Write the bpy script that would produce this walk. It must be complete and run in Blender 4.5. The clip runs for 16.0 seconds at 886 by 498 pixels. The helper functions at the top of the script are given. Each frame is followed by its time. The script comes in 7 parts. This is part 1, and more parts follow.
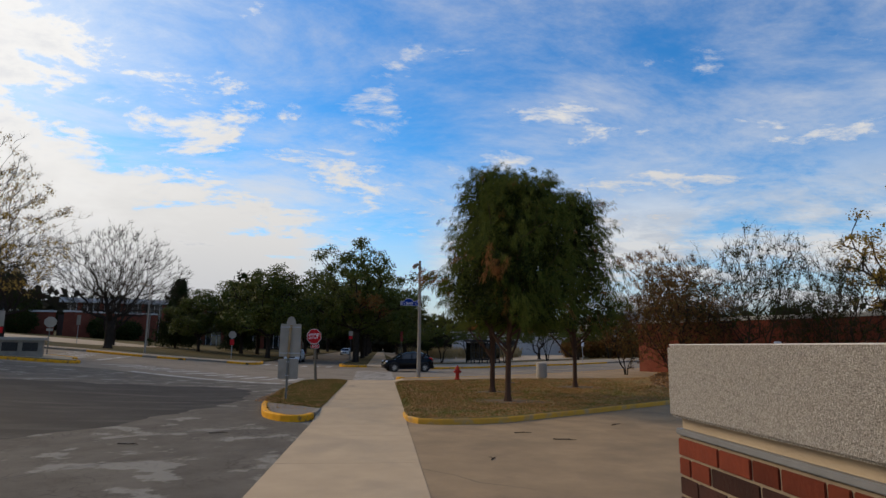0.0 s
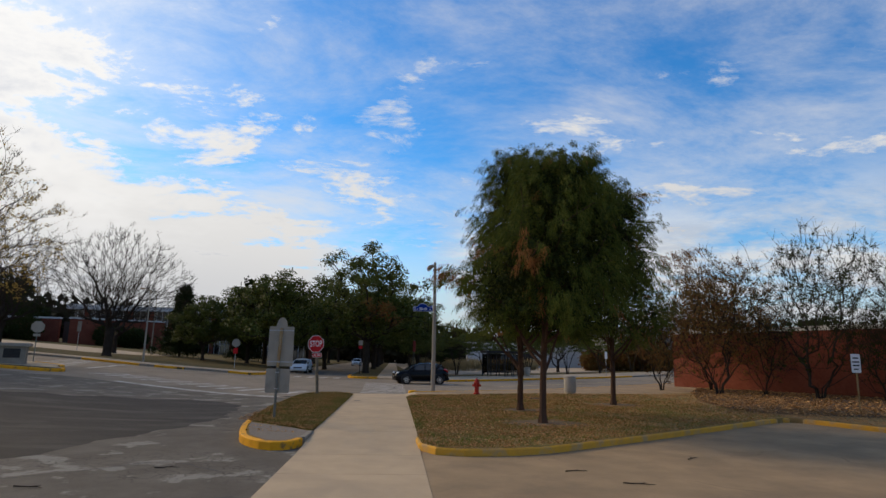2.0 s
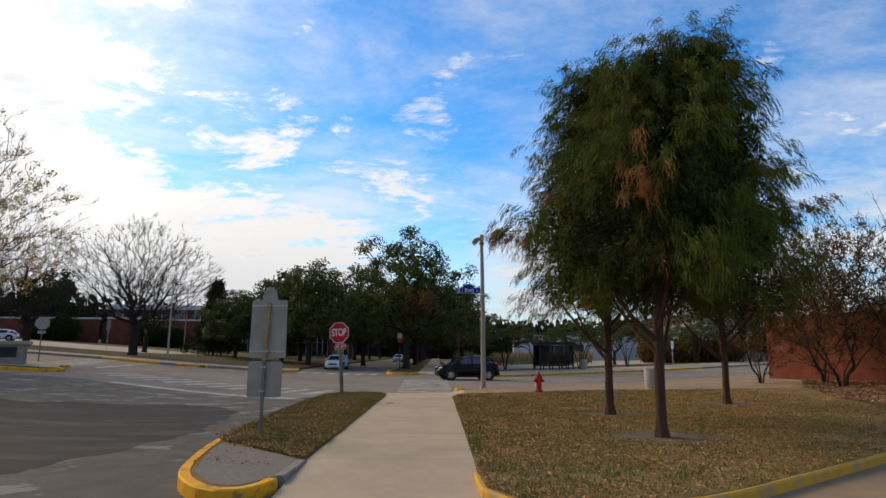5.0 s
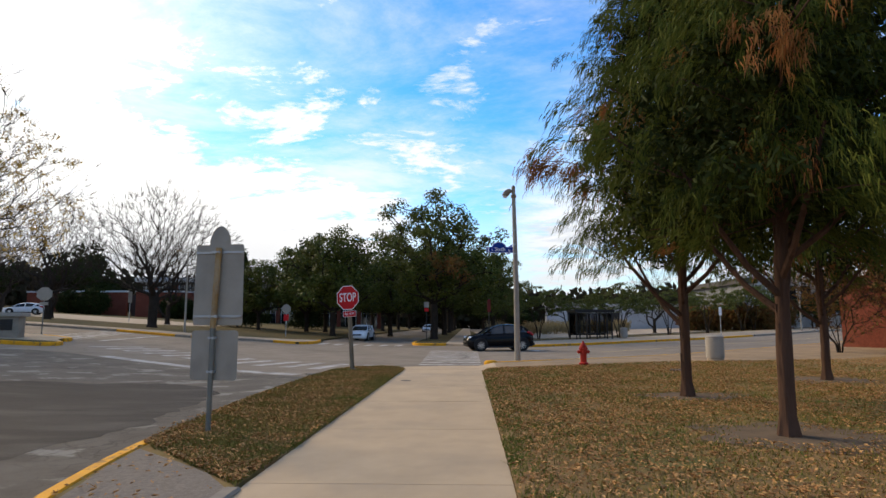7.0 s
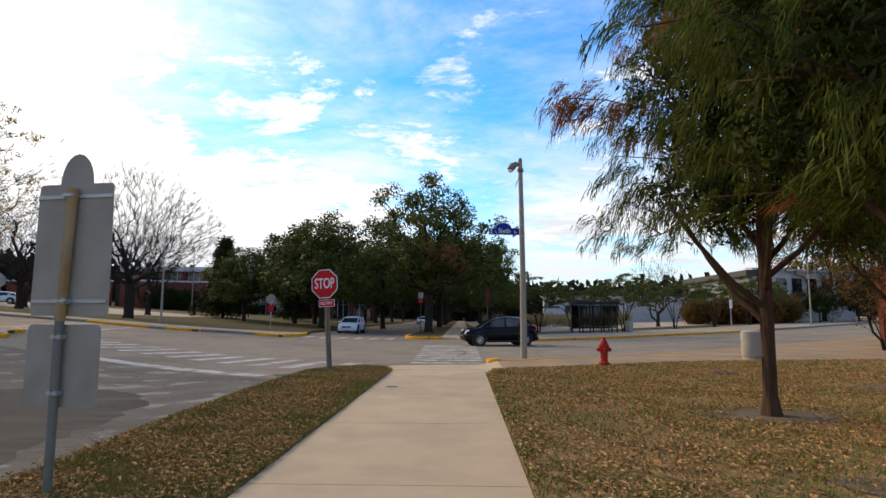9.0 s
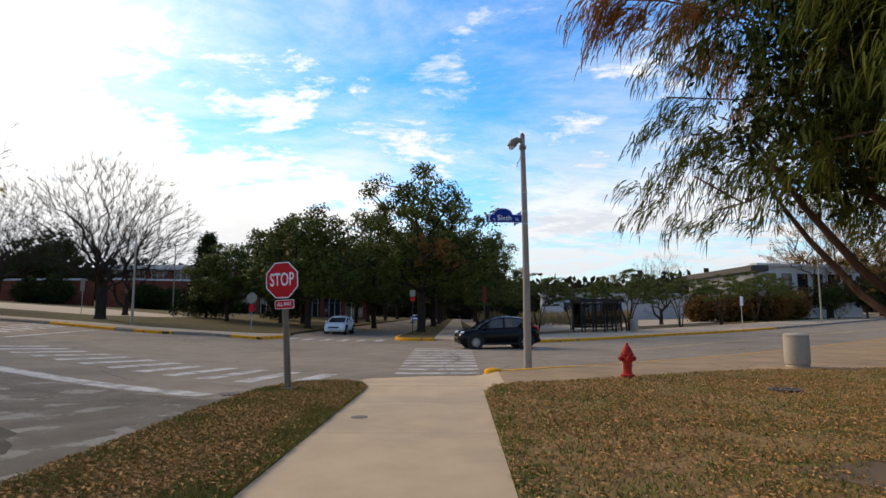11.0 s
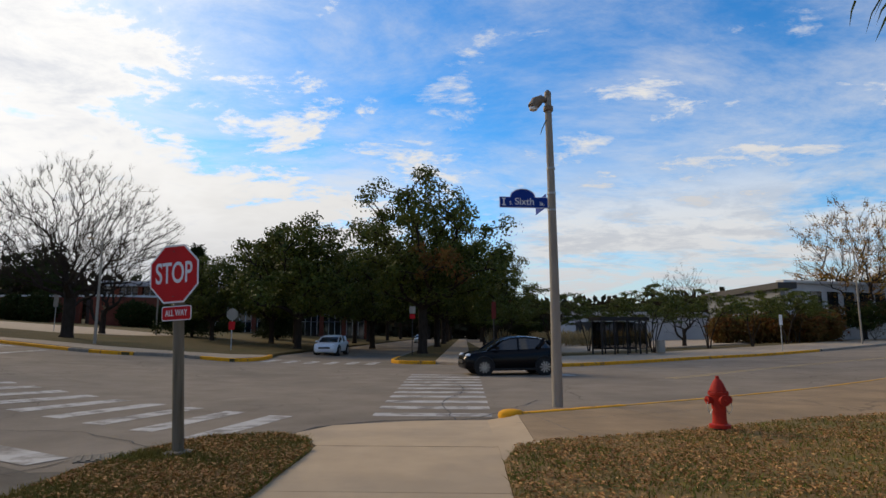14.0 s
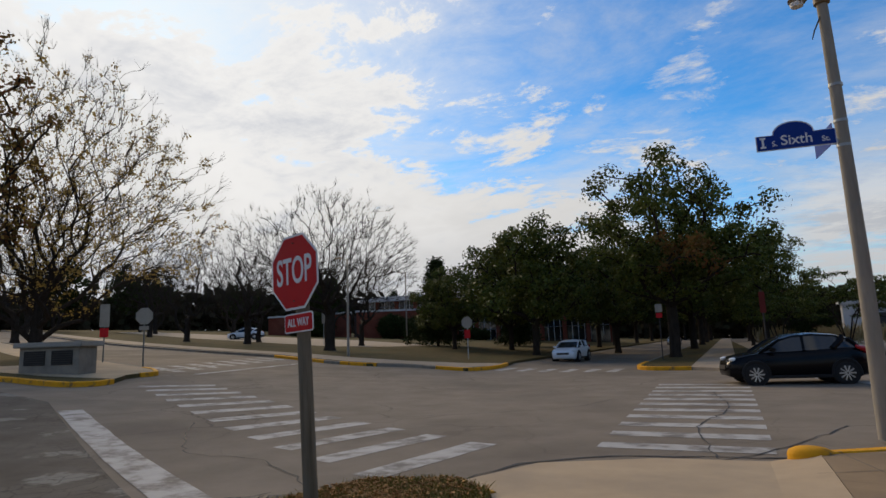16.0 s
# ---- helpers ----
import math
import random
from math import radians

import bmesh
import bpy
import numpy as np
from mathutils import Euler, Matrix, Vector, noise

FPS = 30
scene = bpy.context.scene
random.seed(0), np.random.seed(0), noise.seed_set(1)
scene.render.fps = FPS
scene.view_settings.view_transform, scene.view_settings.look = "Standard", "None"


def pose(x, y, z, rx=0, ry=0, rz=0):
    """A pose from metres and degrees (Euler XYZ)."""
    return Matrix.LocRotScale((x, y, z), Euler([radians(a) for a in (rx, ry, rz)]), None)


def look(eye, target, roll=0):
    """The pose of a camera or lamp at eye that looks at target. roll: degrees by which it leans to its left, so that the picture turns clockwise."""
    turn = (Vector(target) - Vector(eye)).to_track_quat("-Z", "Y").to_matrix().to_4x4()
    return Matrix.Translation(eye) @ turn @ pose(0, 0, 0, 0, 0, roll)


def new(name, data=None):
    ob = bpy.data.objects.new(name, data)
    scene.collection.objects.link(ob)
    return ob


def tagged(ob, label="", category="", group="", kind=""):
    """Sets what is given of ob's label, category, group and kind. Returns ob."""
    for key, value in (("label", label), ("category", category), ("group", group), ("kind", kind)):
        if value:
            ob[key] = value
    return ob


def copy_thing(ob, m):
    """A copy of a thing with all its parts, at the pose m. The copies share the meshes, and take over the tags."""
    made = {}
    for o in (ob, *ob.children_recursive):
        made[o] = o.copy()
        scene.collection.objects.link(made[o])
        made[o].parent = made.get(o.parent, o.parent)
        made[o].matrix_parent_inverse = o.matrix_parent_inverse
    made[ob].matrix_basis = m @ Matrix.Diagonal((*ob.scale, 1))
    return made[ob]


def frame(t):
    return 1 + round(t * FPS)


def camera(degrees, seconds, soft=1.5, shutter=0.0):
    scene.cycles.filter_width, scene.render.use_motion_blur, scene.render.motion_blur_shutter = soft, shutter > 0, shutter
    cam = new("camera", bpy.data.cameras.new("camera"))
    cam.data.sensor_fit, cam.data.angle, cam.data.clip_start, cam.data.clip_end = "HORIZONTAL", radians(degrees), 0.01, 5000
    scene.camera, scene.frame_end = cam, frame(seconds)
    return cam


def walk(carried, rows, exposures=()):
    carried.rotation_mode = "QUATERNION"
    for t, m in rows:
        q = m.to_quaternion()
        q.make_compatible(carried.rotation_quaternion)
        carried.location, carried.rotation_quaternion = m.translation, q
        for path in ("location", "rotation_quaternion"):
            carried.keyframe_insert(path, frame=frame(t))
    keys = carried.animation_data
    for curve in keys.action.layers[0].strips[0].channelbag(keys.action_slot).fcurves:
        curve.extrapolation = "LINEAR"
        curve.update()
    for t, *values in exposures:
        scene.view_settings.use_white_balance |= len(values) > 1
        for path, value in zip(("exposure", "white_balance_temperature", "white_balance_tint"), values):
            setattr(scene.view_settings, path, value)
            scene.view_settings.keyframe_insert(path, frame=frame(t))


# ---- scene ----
cam = camera(73.0, 16.0)
PATH = [
    (0, (0.513, -13.412, 1.85), (0.706, -11.447, 2.173), 0.8),
    (1.5, (0.602, -10.789, 1.833), (0.762, -8.826, 2.181), 1.2),
    (2.5, (0.62, -8.842, 1.689), (0.755, -6.881, 2.054), 1.2),
    (3, (0.617, -7.873, 1.658), (0.735, -5.91, 2.022), 0.7),
    (5.5, (0.718, -3.097, 1.524), (0.701, -1.124, 1.849), 0.2),
    (6, (0.79, -2.185, 1.5), (0.741, -0.207, 1.793), -0.1),
    (7, (0.821, -0.394, 1.459), (0.738, 1.589, 1.707), -0.2),
    (8, (0.747, 1.338, 1.424), (0.655, 3.323, 1.648), -0.1),
    (9, (0.65, 2.847, 1.456), (0.583, 4.833, 1.678), 0.1),
    (11.5, (0.744, 6.886, 1.592), (0.693, 8.874, 1.805), -0.2),
    (12.5, (0.779, 8.634, 1.585), (0.721, 10.619, 1.822), -0.3),
    (13.5, (0.773, 10.205, 1.55), (0.704, 12.186, 1.817), 0.0),
    (14.5, (0.762, 11.711, 1.514), (0.675, 13.688, 1.799), -0.1),
    (15, (0.735, 12.511, 1.537), (0.53, 14.48, 1.82), 0.0),
    (15.5, (0.838, 13.278, 1.518), (0.364, 15.199, 1.806), -0.6),
    (16, (0.883, 13.808, 1.537), (0.048, 15.598, 1.845), -2.1),
]
EXPOSURES = [(0, -0.48), (3, -0.38), (5.5, -0.11), (7, 0.11), (9, 0.18), (12.5, -0.17), (14.5, -0.46), (16, -0.62)]
walk(cam, [(t, look(eye, target, roll)) for t, eye, target, roll in PATH], EXPOSURES)

# ---- world, sun, exposure ----
SUN = Vector((-0.70, 0.50, 0.50)).normalized()
world = bpy.data.worlds.new("world")
scene.world = world
world.use_nodes = True


def build_world(nt):
    nt.nodes.clear()
    def n(kind, **kw):
        node = nt.nodes.new(kind)
        for k, v in kw.items():
            node.inputs[k].default_value = v
        return node
    def math_node(op, a, b=None, c=None):
        node = nt.nodes.new("ShaderNodeMath")
        node.operation = op
        for k, v in enumerate((a, b, c)):
            if v is None:
                continue
            if isinstance(v, (int, float)):
                node.inputs[k].default_value = v
            else:
                nt.links.new(v, node.inputs[k])
        return node.outputs[0]
    def ramp(v, lo, hi):
        node = nt.nodes.new("ShaderNodeMapRange")
        node.interpolation_type = "SMOOTHSTEP"
        nt.links.new(v, node.inputs[0])
        node.inputs[1].default_value, node.inputs[2].default_value = lo, hi
        return node.outputs[0]
    out = n("ShaderNodeOutputWorld")
    sky = n("ShaderNodeTexSky")
    sky.sky_type, sky.sun_disc = "NISHITA", False
    sky.sun_elevation = math.asin(SUN.z)
    sky.sun_rotation = math.atan2(SUN.x, SUN.y)
    sky.air_density, sky.dust_density, sky.ozone_density = 1.0, 0.4, 2.0
    bg_sky = n("ShaderNodeBackground", Strength=SKY_STRENGTH)
    hue = n("ShaderNodeHueSaturation", Saturation=1.3)
    nt.links.new(sky.outputs[0], hue.inputs["Color"])
    tint = nt.nodes.new("ShaderNodeMix")
    tint.data_type, tint.blend_type = "RGBA", "MULTIPLY"
    tint.inputs[0].default_value, tint.inputs[7].default_value = 1.0, (0.69, 1.28, 1.54, 1)
    nt.links.new(hue.outputs[0], tint.inputs[6])
    nt.links.new(tint.outputs[2], bg_sky.inputs[0])
    tc = n("ShaderNodeTexCoord")
    sep = n("ShaderNodeSeparateXYZ")
    nt.links.new(tc.outputs["Generated"], sep.inputs[0])
    x, y, z = sep.outputs
    zz = math_node("ADD", math_node("MAXIMUM", z, 0.0), 0.16)
    com = n("ShaderNodeCombineXYZ")
    nt.links.new(math_node("DIVIDE", x, zz), com.inputs[0])
    nt.links.new(math_node("DIVIDE", y, zz), com.inputs[1])
    def cloud(scale, stretch, turn, detail, rough, dist, seed):
        mp = n("ShaderNodeMapping")
        mp.inputs["Scale"].default_value = (scale, scale * stretch, 1)
        mp.inputs["Rotation"].default_value = (0, 0, radians(turn))
        mp.inputs["Location"].default_value = (seed, seed * 0.7, seed * 0.3)
        nt.links.new(com.outputs[0], mp.inputs[0])
        t = n("ShaderNodeTexNoise", Scale=1.0, Detail=detail, Roughness=rough, Distortion=dist)
        nt.links.new(mp.outputs[0], t.inputs["Vector"])
        return t.outputs["Fac"]
    broad = cloud(0.55, 1.0, 20, 3, 0.5, 0.3, 3.1)
    puffs = cloud(3.3, 1.25, 10, 11, 0.66, 0.25, 7.7)
    wisps = cloud(1.1, 1.5, -38, 12, 0.68, 0.25, 12.4)
    dot = math_node("ADD", math_node("ADD", math_node("MULTIPLY", x, SUN.x), math_node("MULTIPLY", y, SUN.y)), math_node("MULTIPLY", z, SUN.z))
    near_sun = ramp(math_node("ADD", dot, math_node("MULTIPLY_ADD", puffs, 0.3, -0.15)), 0.74, 1.02)
    low = ramp(z, 0.26, 0.02)
    mass = math_node("ADD", math_node("MULTIPLY", broad, 0.5), math_node("MULTIPLY", puffs, 0.7))
    mass = math_node("ADD", mass, math_node("MULTIPLY", near_sun, 0.16))
    dens = ramp(mass, 0.64, 0.78)
    # a long bank of cumulus, low in the sky under the sun
    flat = math_node("SQRT", math_node("ADD", math_node("MULTIPLY", x, x), math_node("MULTIPLY", y, y)))
    bearing = math_node("DIVIDE", x, flat)
    edge = math_node("SUBTRACT", math_node("MULTIPLY_ADD", bearing, -0.28, 0.18), z)
    edge = math_node("ADD", edge, math_node("MULTIPLY_ADD", puffs, 0.34, -0.17))
    bank = math_node("MULTIPLY", ramp(edge, -0.015, 0.05), ramp(bearing, 0.06, -0.16))
    dens = math_node("MAXIMUM", dens, bank)
    veil = math_node("MULTIPLY", ramp(math_node("MULTIPLY_ADD", broad, 0.5, math_node("MULTIPLY", wisps, 0.75)), 0.53, 0.89), 0.80)
    right_low = math_node("MULTIPLY", ramp(z, 0.36, 0.14), ramp(bearing, -0.02, 0.14))
    veil = math_node("MAXIMUM", veil, math_node("MULTIPLY", right_low, math_node("MULTIPLY", ramp(wisps, 0.30, 0.54), 0.97)))
    veil = math_node("MAXIMUM", veil, math_node("MULTIPLY", near_sun, 0.85))
    veil = math_node("MAXIMUM", veil, math_node("MULTIPLY", low, math_node("MULTIPLY_ADD", wisps, 0.9, 0.40)))
    dens = math_node("MAXIMUM", dens, veil)
    mass = math_node("ADD", mass, math_node("MULTIPLY", bank, math_node("MULTIPLY", low, 0.2)))
    shade = math_node("MAXIMUM", ramp(mass, 0.74, 1.0), math_node("MAXIMUM", math_node("MULTIPLY", ramp(z, 0.22, 0.03), 0.75), math_node("MULTIPLY", right_low, math_node("MULTIPLY", ramp(puffs, 0.36, 0.62), 0.85))))
    col = nt.nodes.new("ShaderNodeMix")
    col.data_type = "RGBA"
    col.inputs[6].default_value, col.inputs[7].default_value = (1, 0.985, 0.965, 1), (0.68, 0.70, 0.75, 1)
    nt.links.new(shade, col.inputs[0])
    lift = math_node("MULTIPLY_ADD", near_sun, CLOUD_SUN, CLOUD_BASE)
    bg_cloud = n("ShaderNodeBackground")
    nt.links.new(col.outputs[2], bg_cloud.inputs[0])
    nt.links.new(lift, bg_cloud.inputs[1])
    mix = n("ShaderNodeMixShader")
    nt.links.new(dens, mix.inputs[0])
    nt.links.new(bg_sky.outputs[0], mix.inputs[1])
    nt.links.new(bg_cloud.outputs[0], mix.inputs[2])
    nt.links.new(mix.outputs[0], out.inputs[0])


SKY_STRENGTH, CLOUD_BASE, CLOUD_SUN = 0.15, 1.04, 0.35
build_world(world.node_tree)
sun_data = bpy.data.lights.new("sun", "SUN")
sun_data.energy, sun_data.angle, sun_data.color = 3.6, radians(26), (1.0, 0.79, 0.53)
sun = new("sun", sun_data)
sun.matrix_world = look(SUN * 100, (0, 0, 0))


# ---- materials ----
def material(name, base, other=None, scale=3.0, rough=0.8, bump=0.0, bump_scale=None, metal=0.0,
             third=None, scale3=0.4, amount3=0.5, island=None, per_object=0.0, detail=6.0, streak=None, specular=0.35, edge3=(0.48, 0.66), thin=0.0, crackle=None):
    """Noise at two scales between base, other and third, with bump; island: a colour that single pieces tend to."""
    m = bpy.data.materials.new(name)
    m.use_nodes = True
    nt = m.node_tree
    b = nt.nodes["Principled BSDF"]
    b.inputs["Roughness"].default_value = rough
    b.inputs["Metallic"].default_value = metal
    b.inputs["Specular IOR Level"].default_value = specular
    tc = nt.nodes.new("ShaderNodeTexCoord")
    vec = tc.outputs["Object"]
    if streak:
        mp = nt.nodes.new("ShaderNodeMapping")
        mp.inputs["Scale"].default_value = streak
        nt.links.new(vec, mp.inputs[0])
        vec = mp.outputs[0]
    def noise_tex(sc, dt=detail):
        t = nt.nodes.new("ShaderNodeTexNoise")
        t.inputs["Scale"].default_value, t.inputs["Detail"].default_value, t.inputs["Roughness"].default_value = sc, dt, 0.62
        nt.links.new(vec, t.inputs["Vector"])
        return t.outputs["Fac"]
    def spread(v, lo, hi, top=1.0):
        r = nt.nodes.new("ShaderNodeMapRange")
        nt.links.new(v, r.inputs[0])
        r.inputs[1].default_value, r.inputs[2].default_value, r.inputs[4].default_value = lo, hi, top
        return r.outputs[0]
    def blend(f, a, c):
        x = nt.nodes.new("ShaderNodeMix")
        x.data_type = "RGBA"
        nt.links.new(f, x.inputs[0])
        for k, v in ((6, a), (7, c)):
            if isinstance(v, tuple):
                x.inputs[k].default_value = (*v, 1)
            else:
                nt.links.new(v, x.inputs[k])
        return x.outputs[2]
    colour = None
    if other:
        colour = blend(spread(noise_tex(scale), 0.33, 0.67), base, other)
    if third:
        colour = blend(spread(noise_tex(scale3, 10 if edge3[1] < 0.6 else detail), edge3[0], edge3[1], amount3), colour or base, third)
    if crackle:
        cell, width, amount, dark, where = crackle
        bend = nt.nodes.new("ShaderNodeTexNoise")
        bend.inputs["Scale"].default_value, bend.inputs["Detail"].default_value = cell * 1.4, 4
        nt.links.new(vec, bend.inputs["Vector"])
        shift = nt.nodes.new("ShaderNodeVectorMath")
        shift.operation = "MULTIPLY_ADD"
        shift.inputs[1].default_value = (0.55 / cell,) * 3
        nt.links.new(bend.outputs["Color"], shift.inputs[0])
        nt.links.new(vec, shift.inputs[2])
        lines = nt.nodes.new("ShaderNodeTexVoronoi")
        lines.feature = "DISTANCE_TO_EDGE"
        lines.inputs["Scale"].default_value = cell
        nt.links.new(shift.outputs[0], lines.inputs["Vector"])
        both = nt.nodes.new("ShaderNodeMath")
        both.operation = "MULTIPLY"
        nt.links.new(spread(lines.outputs["Distance"], width, 0.0, amount), both.inputs[0])
        nt.links.new(spread(noise_tex(where), 0.46, 0.60), both.inputs[1])
        colour = blend(both.outputs[0], colour or base, dark)
    if island:
        geo = nt.nodes.new("ShaderNodeNewGeometry")
        colour = blend(spread(geo.outputs["Random Per Island"], 0.0, 1.0), colour or base, island)
    if per_object:
        info = nt.nodes.new("ShaderNodeObjectInfo")
        h = nt.nodes.new("ShaderNodeHueSaturation")
        r = nt.nodes.new("ShaderNodeMapRange")
        nt.links.new(info.outputs["Random"], r.inputs[0])
        r.inputs[3].default_value, r.inputs[4].default_value = 1 - per_object, 1 + per_object
        nt.links.new(r.outputs[0], h.inputs["Value"])
        if colour is None:
            h.inputs["Color"].default_value = (*base, 1)
        else:
            nt.links.new(colour, h.inputs["Color"])
        colour = h.outputs[0]
    if colour is None:
        b.inputs["Base Color"].default_value = (*base, 1)
    else:
        nt.links.new(colour, b.inputs["Base Color"])
    if bump:
        bp = nt.nodes.new("ShaderNodeBump")
        bp.inputs["Strength"].default_value, bp.inputs["Distance"].default_value = bump, 0.02
        nt.links.new(noise_tex(bump_scale or scale * 4, 8), bp.inputs["Height"])
        nt.links.new(bp.outputs[0], b.inputs["Normal"])
    if thin:
        lit = nt.nodes.new("ShaderNodeBsdfTranslucent")
        nt.links.new(b.inputs["Base Color"].links[0].from_socket, lit.inputs["Color"])
        both = nt.nodes.new("ShaderNodeMixShader")
        both.inputs[0].default_value = thin
        nt.links.new(b.outputs[0], both.inputs[1])
        nt.links.new(lit.outputs[0], both.inputs[2])
        nt.links.new(both.outputs[0], nt.nodes["Material Output"].inputs["Surface"])
    return m


